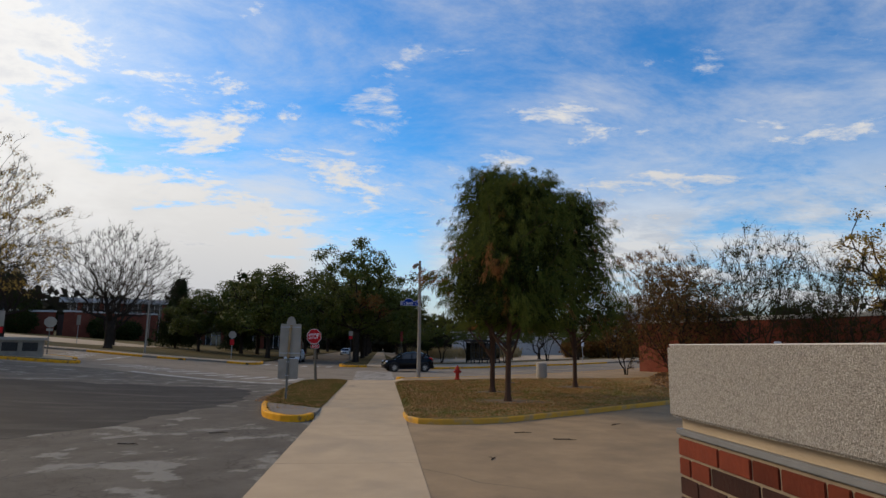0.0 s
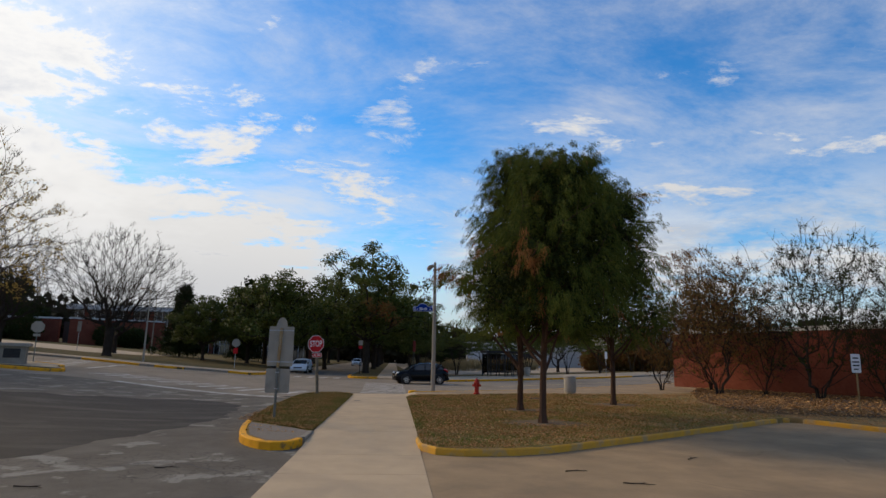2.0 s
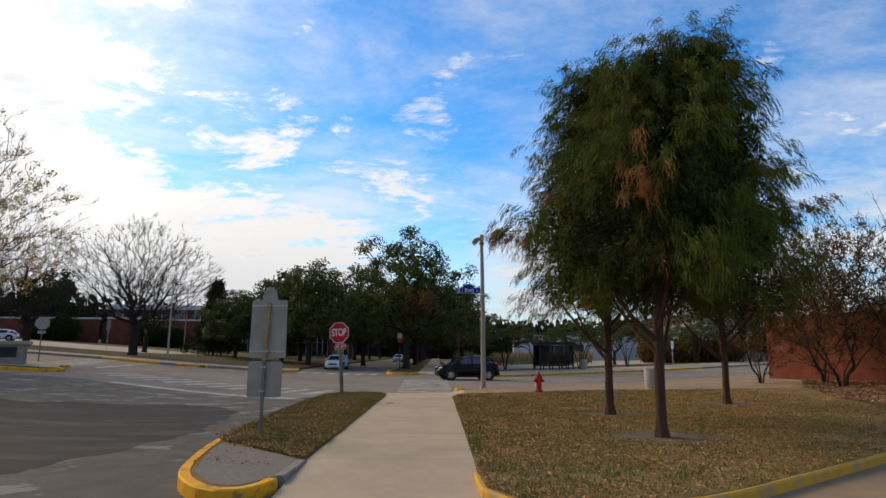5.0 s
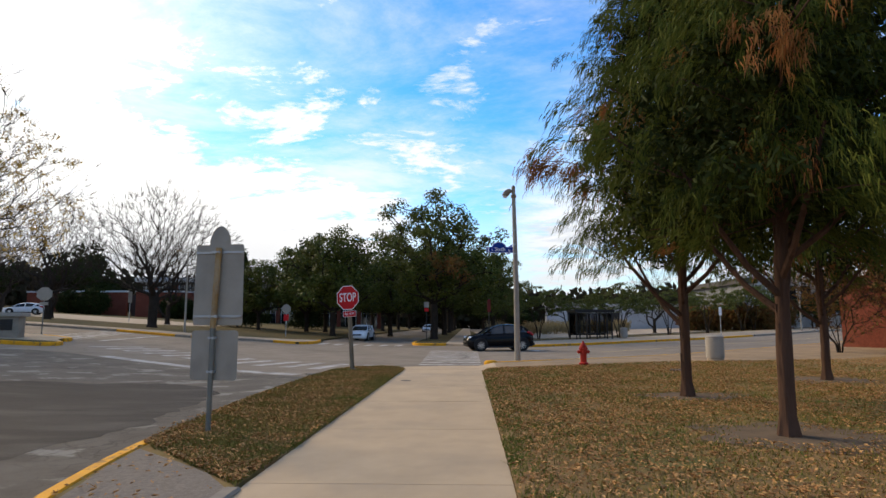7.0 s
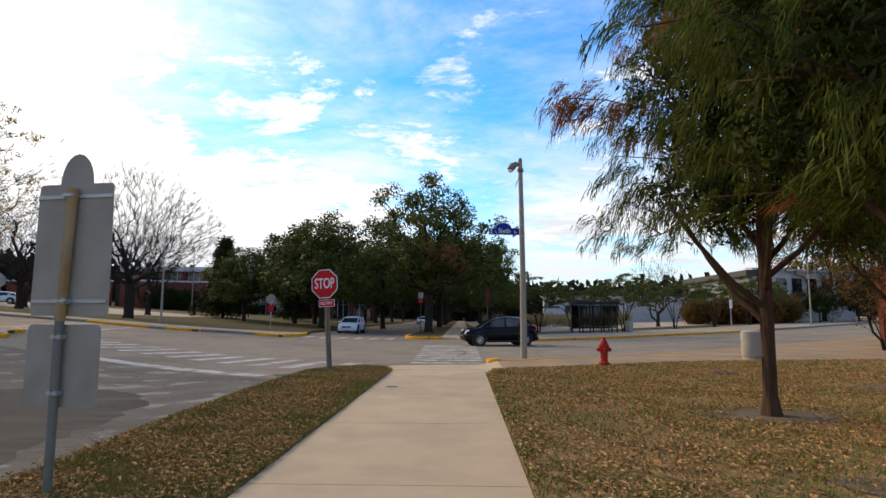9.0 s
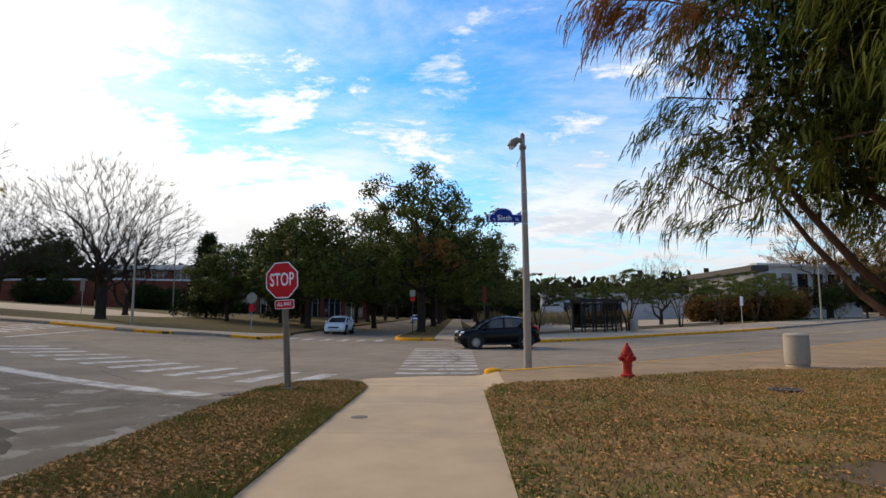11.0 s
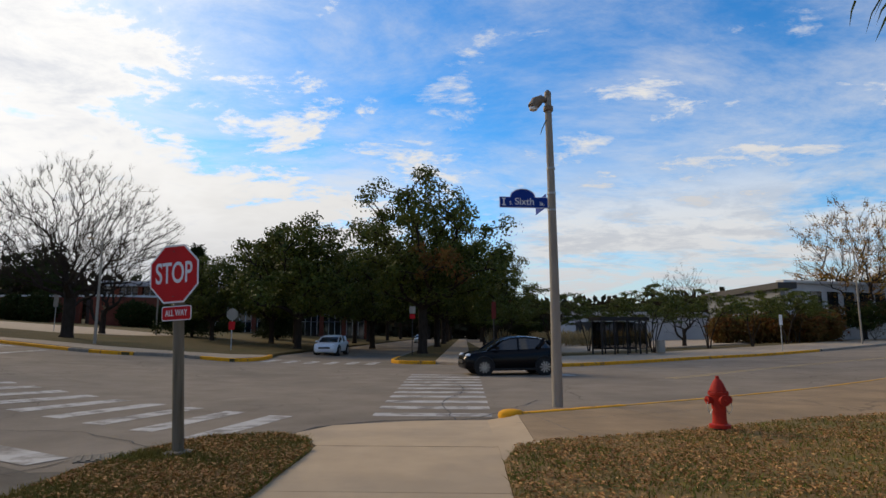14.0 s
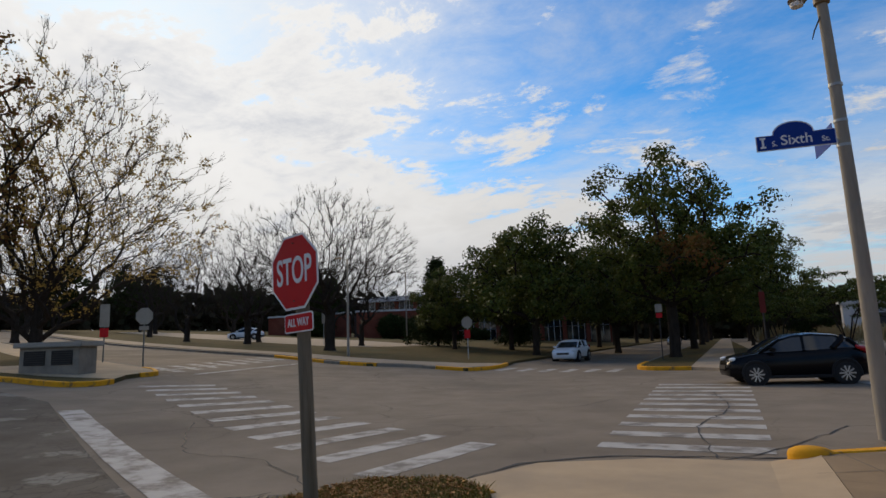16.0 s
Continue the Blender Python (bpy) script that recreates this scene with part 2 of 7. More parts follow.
M = dict(
    asphalt=material("asphalt", (0.200, 0.166, 0.126), (0.245, 0.205, 0.158), 0.9, 0.9, 0.5, 60, third=(0.145, 0.122, 0.096), scale3=0.16, amount3=0.8, specular=0.05, crackle=(0.32, 0.010, 0.75, (0.07, 0.06, 0.05), 0.10)),
    patch=material("patched_asphalt", (0.026, 0.023, 0.020), (0.042, 0.037, 0.032), 0.7, 0.85, 0.4, 70, third=(0.085, 0.076, 0.066), scale3=0.9, amount3=0.7, edge3=(0.5, 0.68), streak=(0.35, 1.2, 1), specular=0.1),
    worn=material("worn_asphalt", (0.088, 0.076, 0.061), (0.140, 0.122, 0.098), 0.8, 0.9, 0.7, 50, third=(0.25, 0.235, 0.20), scale3=0.9, amount3=0.75, edge3=(0.555, 0.60), specular=0.1, crackle=(3.2, 0.05, 0.8, (0.045, 0.04, 0.034), 0.35)),
    concrete=material("walk_concrete", (0.46, 0.348, 0.222), (0.40, 0.302, 0.194), 1.4, 0.88, 0.25, 80, third=(0.30, 0.24, 0.17), scale3=0.45, amount3=0.6, specular=0.1),
    drive=material("drive_concrete", (0.325, 0.228, 0.132), (0.235, 0.168, 0.10), 0.8, 0.9, 0.35, 60, third=(0.185, 0.135, 0.085), scale3=0.5, amount3=0.7, edge3=(0.50, 0.68), specular=0.1, crackle=(0.22, 0.006, 0.8, (0.09, 0.07, 0.05), 0.15)),
    pale=material("pale_concrete", (0.38, 0.305, 0.215), (0.30, 0.24, 0.175), 1.6, 0.9, 0.3, 60, specular=0.1),
    joint=material("joint_filler", (0.10, 0.09, 0.075), (0.14, 0.125, 0.10), 5, 0.95),
    soil=material("lawn_soil", (0.21, 0.135, 0.060), (0.27, 0.172, 0.077), 2.5, 0.95, 0.8, 30, third=(0.10, 0.112, 0.036), scale3=0.5, amount3=0.8, specular=0.05),
    lawn=material("far_lawn", (0.085, 0.072, 0.030), (0.115, 0.080, 0.038), 1.2, 0.95, 0.8, 25, third=(0.058, 0.062, 0.024), scale3=0.25, specular=0.05),
    dirt=material("trodden_soil", (0.17, 0.125, 0.085), (0.12, 0.088, 0.06), 3, 0.95, 0.6, 40, specular=0.05),
    mulch=material("leaf_mulch", (0.12, 0.075, 0.045), (0.07, 0.05, 0.035), 6, 0.95, 0.9, 30, specular=0.05),
    gravel=material("nose_gravel", (0.24, 0.205, 0.165), (0.165, 0.14, 0.115), 25, 0.95, 0.9, 60, specular=0.1),
    yellow=material("yellow_kerb_paint", (0.62, 0.32, 0.03), (0.50, 0.27, 0.05), 3, 0.75, 0.3, 40, third=(0.34, 0.25, 0.15), scale3=2.0, amount3=0.75, edge3=(0.50, 0.64), specular=0.1),
    yellow_new=material("bright_kerb_paint", (0.74, 0.35, 0.016), (0.60, 0.27, 0.016), 3, 0.7, 0.3, 40, third=(0.16, 0.11, 0.06), scale3=3.4, amount3=0.8, edge3=(0.56, 0.64), specular=0.1),
    kerb=material("kerb_concrete", (0.27, 0.235, 0.185), (0.19, 0.165, 0.135), 2, 0.9, 0.3, 40, specular=0.1),
    paint=material("road_paint", (0.44, 0.42, 0.385), (0.33, 0.315, 0.285), 2.2, 0.8, 0.2, 50, third=(0.16, 0.142, 0.12), scale3=2.2, amount3=0.9, specular=0.1),
    line=material("yellow_line", (0.45, 0.32, 0.13), (0.30, 0.25, 0.16), 1.2, 0.85, specular=0.1),
    crack=material("tar_crack", (0.035, 0.034, 0.033), rough=0.8),
    brick=material("red_brick", (0.135, 0.030, 0.015), (0.095, 0.023, 0.013), 9, 0.85, 0.3, 60, per_object=0.35, specular=0.1),
    dark_brick=material("dark_brick", (0.032, 0.016, 0.013), (0.052, 0.022, 0.017), 6, 0.8, 0.3, 60, per_object=0.4, specular=0.1),
    far_brick=material("far_brick", (0.180, 0.055, 0.034), (0.130, 0.040, 0.026), 8, 0.9, 0.2, 30, third=(0.215, 0.074, 0.046), scale3=0.7, specular=0.03),
    mortar=material("mortar", (0.24, 0.19, 0.13), (0.19, 0.15, 0.11), 20, 0.95, 0.3, 80, specular=0.1),
    aggregate=material("exposed_aggregate", (0.40, 0.37, 0.33), (0.21, 0.19, 0.165), 150, 0.9, 0.9, 170, third=(0.56, 0.53, 0.49), scale3=210, amount3=0.8, detail=2, specular=0.1),
    coping=material("coping_top", (0.62, 0.61, 0.60), (0.52, 0.51, 0.50), 12, 0.85, 0.2, 60),
    band=material("grey_band_and_shaded_wall", (0.19, 0.195, 0.205), (0.16, 0.165, 0.17), 9, 0.5, metal=0.3),
    galv=material("galvanised_steel", (0.42, 0.43, 0.43), (0.33, 0.34, 0.34), 4, 0.5, metal=0.55, third=(0.28, 0.28, 0.27), scale3=1.5),
    rust=material("rusty_pipe", (0.24, 0.14, 0.05), (0.33, 0.22, 0.09), 4, 0.75, 0.2, 40, third=(0.30, 0.29, 0.26), scale3=2.2),
    green_post=material("grey_green_post", (0.12, 0.125, 0.11), (0.16, 0.16, 0.14), 5, 0.6, metal=0.2),
    sign_back=material("aluminium_sign_back", (0.32, 0.285, 0.232), (0.265, 0.236, 0.192), 2.5, 0.6, specular=0.05, third=(0.20, 0.18, 0.148), scale3=1.2),
    red=material("red_sign_sheeting", (0.50, 0.018, 0.02), (0.44, 0.016, 0.02), 3, 0.45, specular=0.08),
    maroon=material("dark_red_banner", (0.13, 0.022, 0.018), (0.10, 0.018, 0.015), 3, 0.6, specular=0.1),
    white=material("white_sheeting", (0.74, 0.74, 0.74), (0.66, 0.66, 0.66), 5, 0.5, specular=0.08),
    blue=material("blue_sign_sheeting", (0.014, 0.045, 0.27), (0.012, 0.04, 0.22), 4, 0.45, specular=0.08),
    wood_post=material("weathered_post", (0.105, 0.088, 0.062), (0.23, 0.20, 0.15), 11, 0.9, 0.7, 40, streak=(1, 1, 0.06), third=(0.065, 0.055, 0.04), scale3=4, specular=0.1),
    lamp_pole=material("lamp_pole_concrete", (0.33, 0.29, 0.235), (0.25, 0.22, 0.18), 7, 0.85, 0.4, 60, streak=(1, 1, 0.2), specular=0.1),
    lamp=material("lamp_housing", (0.17, 0.12, 0.075), (0.22, 0.16, 0.10), 6, 0.6),
    hydrant=material("red_hydrant_paint", (0.44, 0.036, 0.022), (0.32, 0.028, 0.020), 7, 0.55, 0.25, 30, third=(0.16, 0.03, 0.03), scale3=5, amount3=0.5, specular=0.08),
    black=material("black_metal", (0.012, 0.012, 0.013), (0.02, 0.02, 0.02), 5, 0.5, metal=0.3),
    iron=material("dark_iron", (0.035, 0.033, 0.03), (0.06, 0.055, 0.05), 8, 0.7, metal=0.3),
    bin=material("aggregate_bin", (0.40, 0.36, 0.30), (0.26, 0.23, 0.19), 45, 0.9, 0.8, 70, specular=0.1),
    bark=material("grey_bark", (0.024, 0.019, 0.015), (0.043, 0.034, 0.027), 7, 0.95, 0.9, 22, streak=(1, 1, 0.25), specular=0.05),
    twig=material("twig_bark", (0.026, 0.020, 0.015), (0.045, 0.035, 0.026), 5, 0.95, specular=0.05),
    red_bark=material("cypress_bark", (0.088, 0.051, 0.035), (0.044, 0.027, 0.020), 9, 0.95, 1.0, 26, streak=(1, 1, 0.12), third=(0.125, 0.066, 0.042), scale3=4, specular=0.05),
    oak_leaf=material("oak_leaves", (0.042, 0.066, 0.010), (0.022, 0.038, 0.008), 0.9, 0.6, island=(0.105, 0.115, 0.018), third=(0.12, 0.070, 0.022), scale3=0.25, amount3=0.25, specular=0.15, thin=0.12),
    cypress_leaf=material("cypress_needles", (0.060, 0.086, 0.012), (0.014, 0.028, 0.006), 2.0, 0.75, island=(0.110, 0.118, 0.020), third=(0.15, 0.080, 0.016), scale3=0.7, amount3=0.25, edge3=(0.58, 0.70), streak=(1, 1, 0.7), specular=0.05, thin=0.16),
    rust_leaf=material("rust_needles", (0.30, 0.10, 0.03), (0.19, 0.07, 0.025), 3, 0.8, island=(0.24, 0.13, 0.04), specular=0.05, thin=0.25),
    # near-black green: also holds shade painted into cypress hearts and the far row
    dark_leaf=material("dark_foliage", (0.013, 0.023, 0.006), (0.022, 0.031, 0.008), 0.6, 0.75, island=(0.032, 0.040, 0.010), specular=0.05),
    fading_leaf=material("fading_leaves", (0.36, 0.235, 0.055), (0.22, 0.145, 0.045), 0.6, 0.75, island=(0.28, 0.20, 0.055), specular=0.05, thin=0.5),
    yellow_leaf=material("yellow_leaves", (0.36, 0.22, 0.045), (0.26, 0.18, 0.04), 1, 0.75, island=(0.31, 0.14, 0.035), specular=0.05, thin=0.45),
    red_leaf=material("red_leaves", (0.19, 0.06, 0.025), (0.14, 0.08, 0.025), 1, 0.75, island=(0.12, 0.095, 0.03), specular=0.05, thin=0.35),
    amber_leaf=material("amber_leaves", (0.34, 0.15, 0.025), (0.17, 0.11, 0.025), 0.5, 0.75, island=(0.26, 0.20, 0.04), third=(0.10, 0.085, 0.025), scale3=0.3, specular=0.05, thin=0.35),
    litter=material("fallen_leaves", (0.37, 0.185, 0.070), (0.205, 0.098, 0.040), 2, 0.85, island=(0.52, 0.305, 0.125), specular=0.05),
    blade=material("grass_blades", (0.135, 0.132, 0.029), (0.25, 0.178, 0.063), 0.8, 0.8, island=(0.20, 0.158, 0.038), specular=0.05),
    fresh=material("fresh_grass", (0.105, 0.138, 0.024), (0.135, 0.152, 0.028), 2, 0.8, island=(0.165, 0.18, 0.036), specular=0.05),
    dry=material("dry_grass", (0.36, 0.26, 0.12), (0.28, 0.20, 0.09), 3, 0.9, island=(0.40, 0.30, 0.15), specular=0.05),
    car_black=material("black_car_paint", (0.004, 0.004, 0.005), rough=0.22, specular=0.16),
    car_white=material("silver_car_paint", (0.62, 0.65, 0.68), rough=0.25, specular=0.6),
    glass=material("dark_glass", (0.012, 0.015, 0.017), rough=0.06, specular=0.7),
    tyre=material("tyre_rubber", (0.016, 0.016, 0.016), rough=0.85),
    rim=material("alloy_rim", (0.55, 0.56, 0.57), rough=0.3, metal=0.8),
    tail=material("red_lens", (0.45, 0.02, 0.02), rough=0.2),
    head=material("clear_lens", (0.75, 0.77, 0.78), rough=0.1),
    wall_white=material("white_render", (0.50, 0.49, 0.47), (0.42, 0.41, 0.40), 0.6, 0.9, specular=0.1),
    roof_dark=material("dark_roof", (0.045, 0.042, 0.04), (0.06, 0.055, 0.05), 2, 0.8),
    fascia=material("pale_fascia", (0.55, 0.54, 0.52), (0.45, 0.44, 0.42), 1, 0.8, specular=0.1),
    woods=material("distant_woods", (0.026, 0.030, 0.014), (0.045, 0.037, 0.021), 0.15, 0.95, island=(0.04, 0.03, 0.017), specular=0.05),
)


# ---- mesh helpers ----
def height(x, y):
    u, v = -x - 8, x - 10
    return 0.03 * (u + math.sqrt(u * u + 4)) + 0.009 * (v + math.sqrt(v * v + 4)) - 0.012


def thing(name, at, label, category, group="", kind="", turn=0.0):
    ob = new(name)
    ob.empty_display_size = 0.2
    ob.matrix_world = pose(*at, 0, 0, turn)
    return tagged(ob, label, category, group, kind)


def finish(name, bm, mat, smooth=False):
    bmesh.ops.recalc_face_normals(bm, faces=bm.faces)
    me = bpy.data.meshes.new(name)
    bm.to_mesh(me)
    bm.free()
    me.materials.append(mat)
    if smooth:
        me.shade_smooth()
        me.set_sharp_from_angle(angle=radians(40))
    return me


def part(name, bm, mat, parent, label="", smooth=True):
    ob = new(name, finish(name, bm, mat, smooth))
    ob.parent = parent
    return tagged(ob, label)


def solid(name, bm, mat, label, category, kind="structure", smooth=False):
    return tagged(new(name, finish(name, bm, mat, smooth)), label, category, "", kind)


def mesh_from(name, verts, faces, mat):
    me = bpy.data.meshes.new(name)
    me.from_pydata(verts, [], faces)
    me.materials.append(mat)
    return me


def box(bm, lo, hi, bevel=0.0):
    g = bmesh.ops.create_cube(bm, size=1)
    c = [(a + b) / 2 for a, b in zip(lo, hi)]
    d = [b - a for a, b in zip(lo, hi)]
    for v in g["verts"]:
        v.co = Vector((c[k] + v.co[k] * d[k] for k in range(3)))
    if bevel:
        edges = {e for v in g["verts"] for e in v.link_edges}
        bmesh.ops.bevel(bm, geom=list(edges), offset=bevel, segments=2, affect="EDGES")
    return bm


def tube(bm, pts, radii, n=8, cap=True):
    """A round tube through points with a radius at each."""
    pts = [Vector(p) for p in pts]
    rings = []
    side = None
    for i, p in enumerate(pts):
        way = (pts[min(i + 1, len(pts) - 1)] - pts[max(i - 1, 0)]).normalized()
        if side is None:
            side = way.orthogonal().normalized()
        side = (side - way * side.dot(way)).normalized()
        up = way.cross(side)
        rings.append([bm.verts.new(p + (side * math.cos(a) + up * math.sin(a)) * radii[i]) for a in (2 * math.pi * k / n for k in range(n))])
    for a, b in zip(rings, rings[1:]):
        for k in range(n):
            bm.faces.new((a[k], a[(k + 1) % n], b[(k + 1) % n], b[k]))
    if cap:
        bm.faces.new(rings[0][::-1])
        bm.faces.new(rings[-1])
    return bm


def lathe(bm, profile, n=20, at=(0, 0, 0)):
    rings = [[bm.verts.new((at[0] + r * math.cos(2 * math.pi * k / n), at[1] + r * math.sin(2 * math.pi * k / n), at[2] + z)) for k in range(n)] for r, z in profile]
    for a, b in zip(rings, rings[1:]):
        for k in range(n):
            bm.faces.new((a[k], a[(k + 1) % n], b[(k + 1) % n], b[k]))
    bm.faces.new(rings[0][::-1])
    bm.faces.new(rings[-1])
    return bm


def plate(bm, outline, y0, y1):
    """A flat plate: an outline in x and z, between two depths."""
    a = [bm.verts.new((x, y0, z)) for x, z in outline]
    b = [bm.verts.new((x, y1, z)) for x, z in outline]
    bm.faces.new(a)
    bm.faces.new(b[::-1])
    for k in range(len(a)):
        bm.faces.new((a[k], b[k], b[(k + 1) % len(a)], a[(k + 1) % len(a)]))
    return bm


def rounded(w, z0, z1, r, n=4):
    out = []
    for cx, cz, a0 in ((w / 2 - r, z0 + r, -90), (w / 2 - r, z1 - r, 0), (-w / 2 + r, z1 - r, 90), (-w / 2 + r, z0 + r, 180)):
        for k in range(n + 1):
            a = radians(a0 + 90 * k / n)
            out.append((cx + r * math.cos(a), cz + r * math.sin(a)))
    return out


def lettering(name, text, size, mat, parent, x, y, z, depth=0.002, squeeze=1.0, label=""):
    cu = bpy.data.curves.new(name, "FONT")
    cu.body, cu.size, cu.align_x, cu.align_y, cu.extrude, cu.offset = text, size, "CENTER", "CENTER", depth, size * 0.012
    tmp = new(name, cu)
    bpy.context.view_layer.update()
    me = bpy.data.meshes.new_from_object(tmp.evaluated_get(bpy.context.evaluated_depsgraph_get()))
    bpy.data.objects.remove(tmp)
    me.transform(pose(x, y, z, 90) @ Matrix.Diagonal((squeeze, 1, 1, 1)))
    me.materials.clear()
    me.materials.append(mat)
    ob = new(name, me)
    ob.parent = parent
    return tagged(ob, label)


def clip(poly, axis, value, keep_above):
    out = []
    for i, p in enumerate(poly):
        q = poly[(i + 1) % len(poly)]
        pin = (p[axis] >= value) if keep_above else (p[axis] <= value)
        qin = (q[axis] >= value) if keep_above else (q[axis] <= value)
        if pin:
            out.append(p)
        if pin != qin:
            f = (value - p[axis]) / (q[axis] - p[axis])
            out.append((p[0] + f * (q[0] - p[0]), p[1] + f * (q[1] - p[1])))
    return out


def smooth_line(pts, step=0.5, closed=False):
    """A rounded line through plan points."""
    out = []
    n = len(pts)
    for i in range(n if closed else n - 1):
        p = [Vector((*pts[k % n if closed else max(0, min(n - 1, k))], 0)) for k in (i - 1, i, i + 1, i + 2)]
        count = max(1, int((p[2] - p[1]).length / step))
        for k in range(count):
            t = k / count
            q = 0.5 * ((2 * p[1]) + (p[2] - p[0]) * t + (2 * p[0] - 5 * p[1] + 4 * p[2] - p[3]) * t * t + (3 * p[1] - p[0] - 3 * p[2] + p[3]) * t ** 3)
            out.append((q.x, q.y))
    if not closed:
        out.append(tuple(pts[-1]))
    return out


def slab(name, poly, mat, label, category, off=0.0, drop=0.3, cell=4.0, level=None):
    """A paved or grown area: its outline in plan, lying on the ground's height plus off, with sides that go down by drop."""
    level = level or (lambda x, y: height(x, y) + off)
    xs, ys = [p[0] for p in poly], [p[1] for p in poly]
    bm = bmesh.new()
    cx = math.floor(min(xs) / cell)
    while cx * cell < max(xs):
        col = clip(clip(poly, 0, cx * cell, True), 0, (cx + 1) * cell, False)
        if len(col) > 2:
            cy = math.floor(min(p[1] for p in col) / cell)
            while cy * cell < max(p[1] for p in col):
                q = clip(clip(col, 1, cy * cell, True), 1, (cy + 1) * cell, False)
                q = [p for k, p in enumerate(q) if (p[0] - q[k - 1][0]) ** 2 + (p[1] - q[k - 1][1]) ** 2 > 1e-8]
                if len(q) > 2:
                    try:
                        f = bm.faces.new([bm.verts.new((x, y, level(x, y))) for x, y in q])
                        if f.calc_area() < 1e-6:
                            bm.faces.remove(f)
                    except ValueError:
                        pass
                cy += 1
        cx += 1
    bmesh.ops.remove_doubles(bm, verts=bm.verts, dist=1e-4)
    bmesh.ops.triangulate(bm, faces=[f for f in bm.faces if len(f.verts) > 4])
    for f in bm.faces:
        f.normal_update()
        if f.normal.z < 0:
            f.normal_flip()
    if drop:
        rim = [e for e in bm.edges if len(e.link_faces) == 1]
        for e in rim:
            a, b = e.verts
            bm.faces.new((b, a, bm.verts.new(a.co - Vector((0, 0, drop))), bm.verts.new(b.co - Vector((0, 0, drop)))))
    me = bpy.data.meshes.new(name)
    bm.to_mesh(me)
    bm.free()
    me.materials.append(mat)
    return tagged(new(name, me), label, category, "", "structure")


def kerb(name, line, mat, label, top=0.015, wide=0.16, low=-0.3, closed=False):
    """A kerb along a line in plan, its worn top a little proud of the ground beside it."""
    bm = bmesh.new()
    rings = []
    n = len(line)
    for i, (x, y) in enumerate(line):
        a, b = line[(i - 1) % n if closed else max(i - 1, 0)], line[(i + 1) % n if closed else min(i + 1, n - 1)]
        way = Vector((b[0] - a[0], b[1] - a[1])).normalized()
        side = Vector((-way.y, way.x))
        z = height(x, y)
        wob = 0.006 * noise.noise((x * 1.7, y * 1.7, 0))
        ring = []
        for s, h in ((-0.5, low), (-0.5, top - 0.03), (-0.36, top), (0.36, top), (0.5, top - 0.02), (0.5, low)):
            ring.append(bm.verts.new((x + side.x * s * wide, y + side.y * s * wide, z + h + wob)))
        rings.append(ring)
    pairs = list(zip(rings, rings[1:])) + ([(rings[-1], rings[0])] if closed else [])
    for a, b in pairs:
        for k in range(5):
            bm.faces.new((a[k], a[k + 1], b[k + 1], b[k]))
    if not closed:
        bm.faces.new(rings[0])
        bm.faces.new(rings[-1][::-1])
    return solid(name, bm, mat, label, "kerb")


def strip(bm, a, b, wide, level, jag=0.0, step=0.6):
    """A thin painted bar on the road from a to b."""
    a, b = Vector((*a, 0)), Vector((*b, 0))
    way = (b - a).normalized()
    side = Vector((-way.y, way.x, 0)) * wide / 2
    n = max(1, int((b - a).length / step))
    prev = None
    for k in range(n + 1):
        p = a.lerp(b, k / n)
        row = []
        for s in (-1, 1):
            q = p + side * s * (1 + jag * random.uniform(-1, 1))
            row.append(bm.verts.new((q.x, q.y, level(q.x, q.y))))
        if prev:
            bm.faces.new((prev[0], row[0], row[1], prev[1]))
        prev = row


ROAD = -0.15


def road_z(x, y):
    return height(x, y) + ROAD


# ---- ground, roads, pavements ----
def tinted_pane(name, tint):
    m = bpy.data.materials.new(name)
    m.use_nodes = True
    b = m.node_tree.nodes["Principled BSDF"]
    b.inputs["Base Color"].default_value = (*tint, 1)
    b.inputs["Transmission Weight"].default_value, b.inputs["Roughness"].default_value, b.inputs["IOR"].default_value = 1.0, 0.03, 1.1
    return m


M["smoked"] = tinted_pane("smoked_glass", (0.20, 0.205, 0.21))


def build_ground():
    xs = [-900, -500, -250, -150] + list(range(-110, -30, 5)) + [-30 + 0.5 * k for k in range(111)] + list(range(30, 111, 5)) + [150, 250, 500, 900]
    ys = [-300, -120, -60] + list(range(-40, 161, 5)) + [200, 300, 500, 900]
    def z(x, y):
        return height(max(-130, min(150, x)), y) + ROAD
    verts = [(x, y, z(x, y)) for y in ys for x in xs]
    n = len(xs)
    faces = [(j * n + i, j * n + i + 1, (j + 1) * n + i + 1, (j + 1) * n + i) for j in range(len(ys) - 1) for i in range(n - 1)]
    tagged(new("road", mesh_from("road", verts, faces, M["asphalt"])), "grey worn asphalt road surface with cracks", "road", "", "structure")


build_ground()


def walk_z(x, y):
    """The front walk: level with the drive at first, then at the lawn's height, then down a ramp to the street."""
    if y < 5.2:
        f = max(0.0, min(1.0, (y - 2.9) / 2.3))
        return -0.135 * (1 - f)
    f = max(0.0, min(1.0, (y - 19.3) / 3.4))
    return -0.135 * f


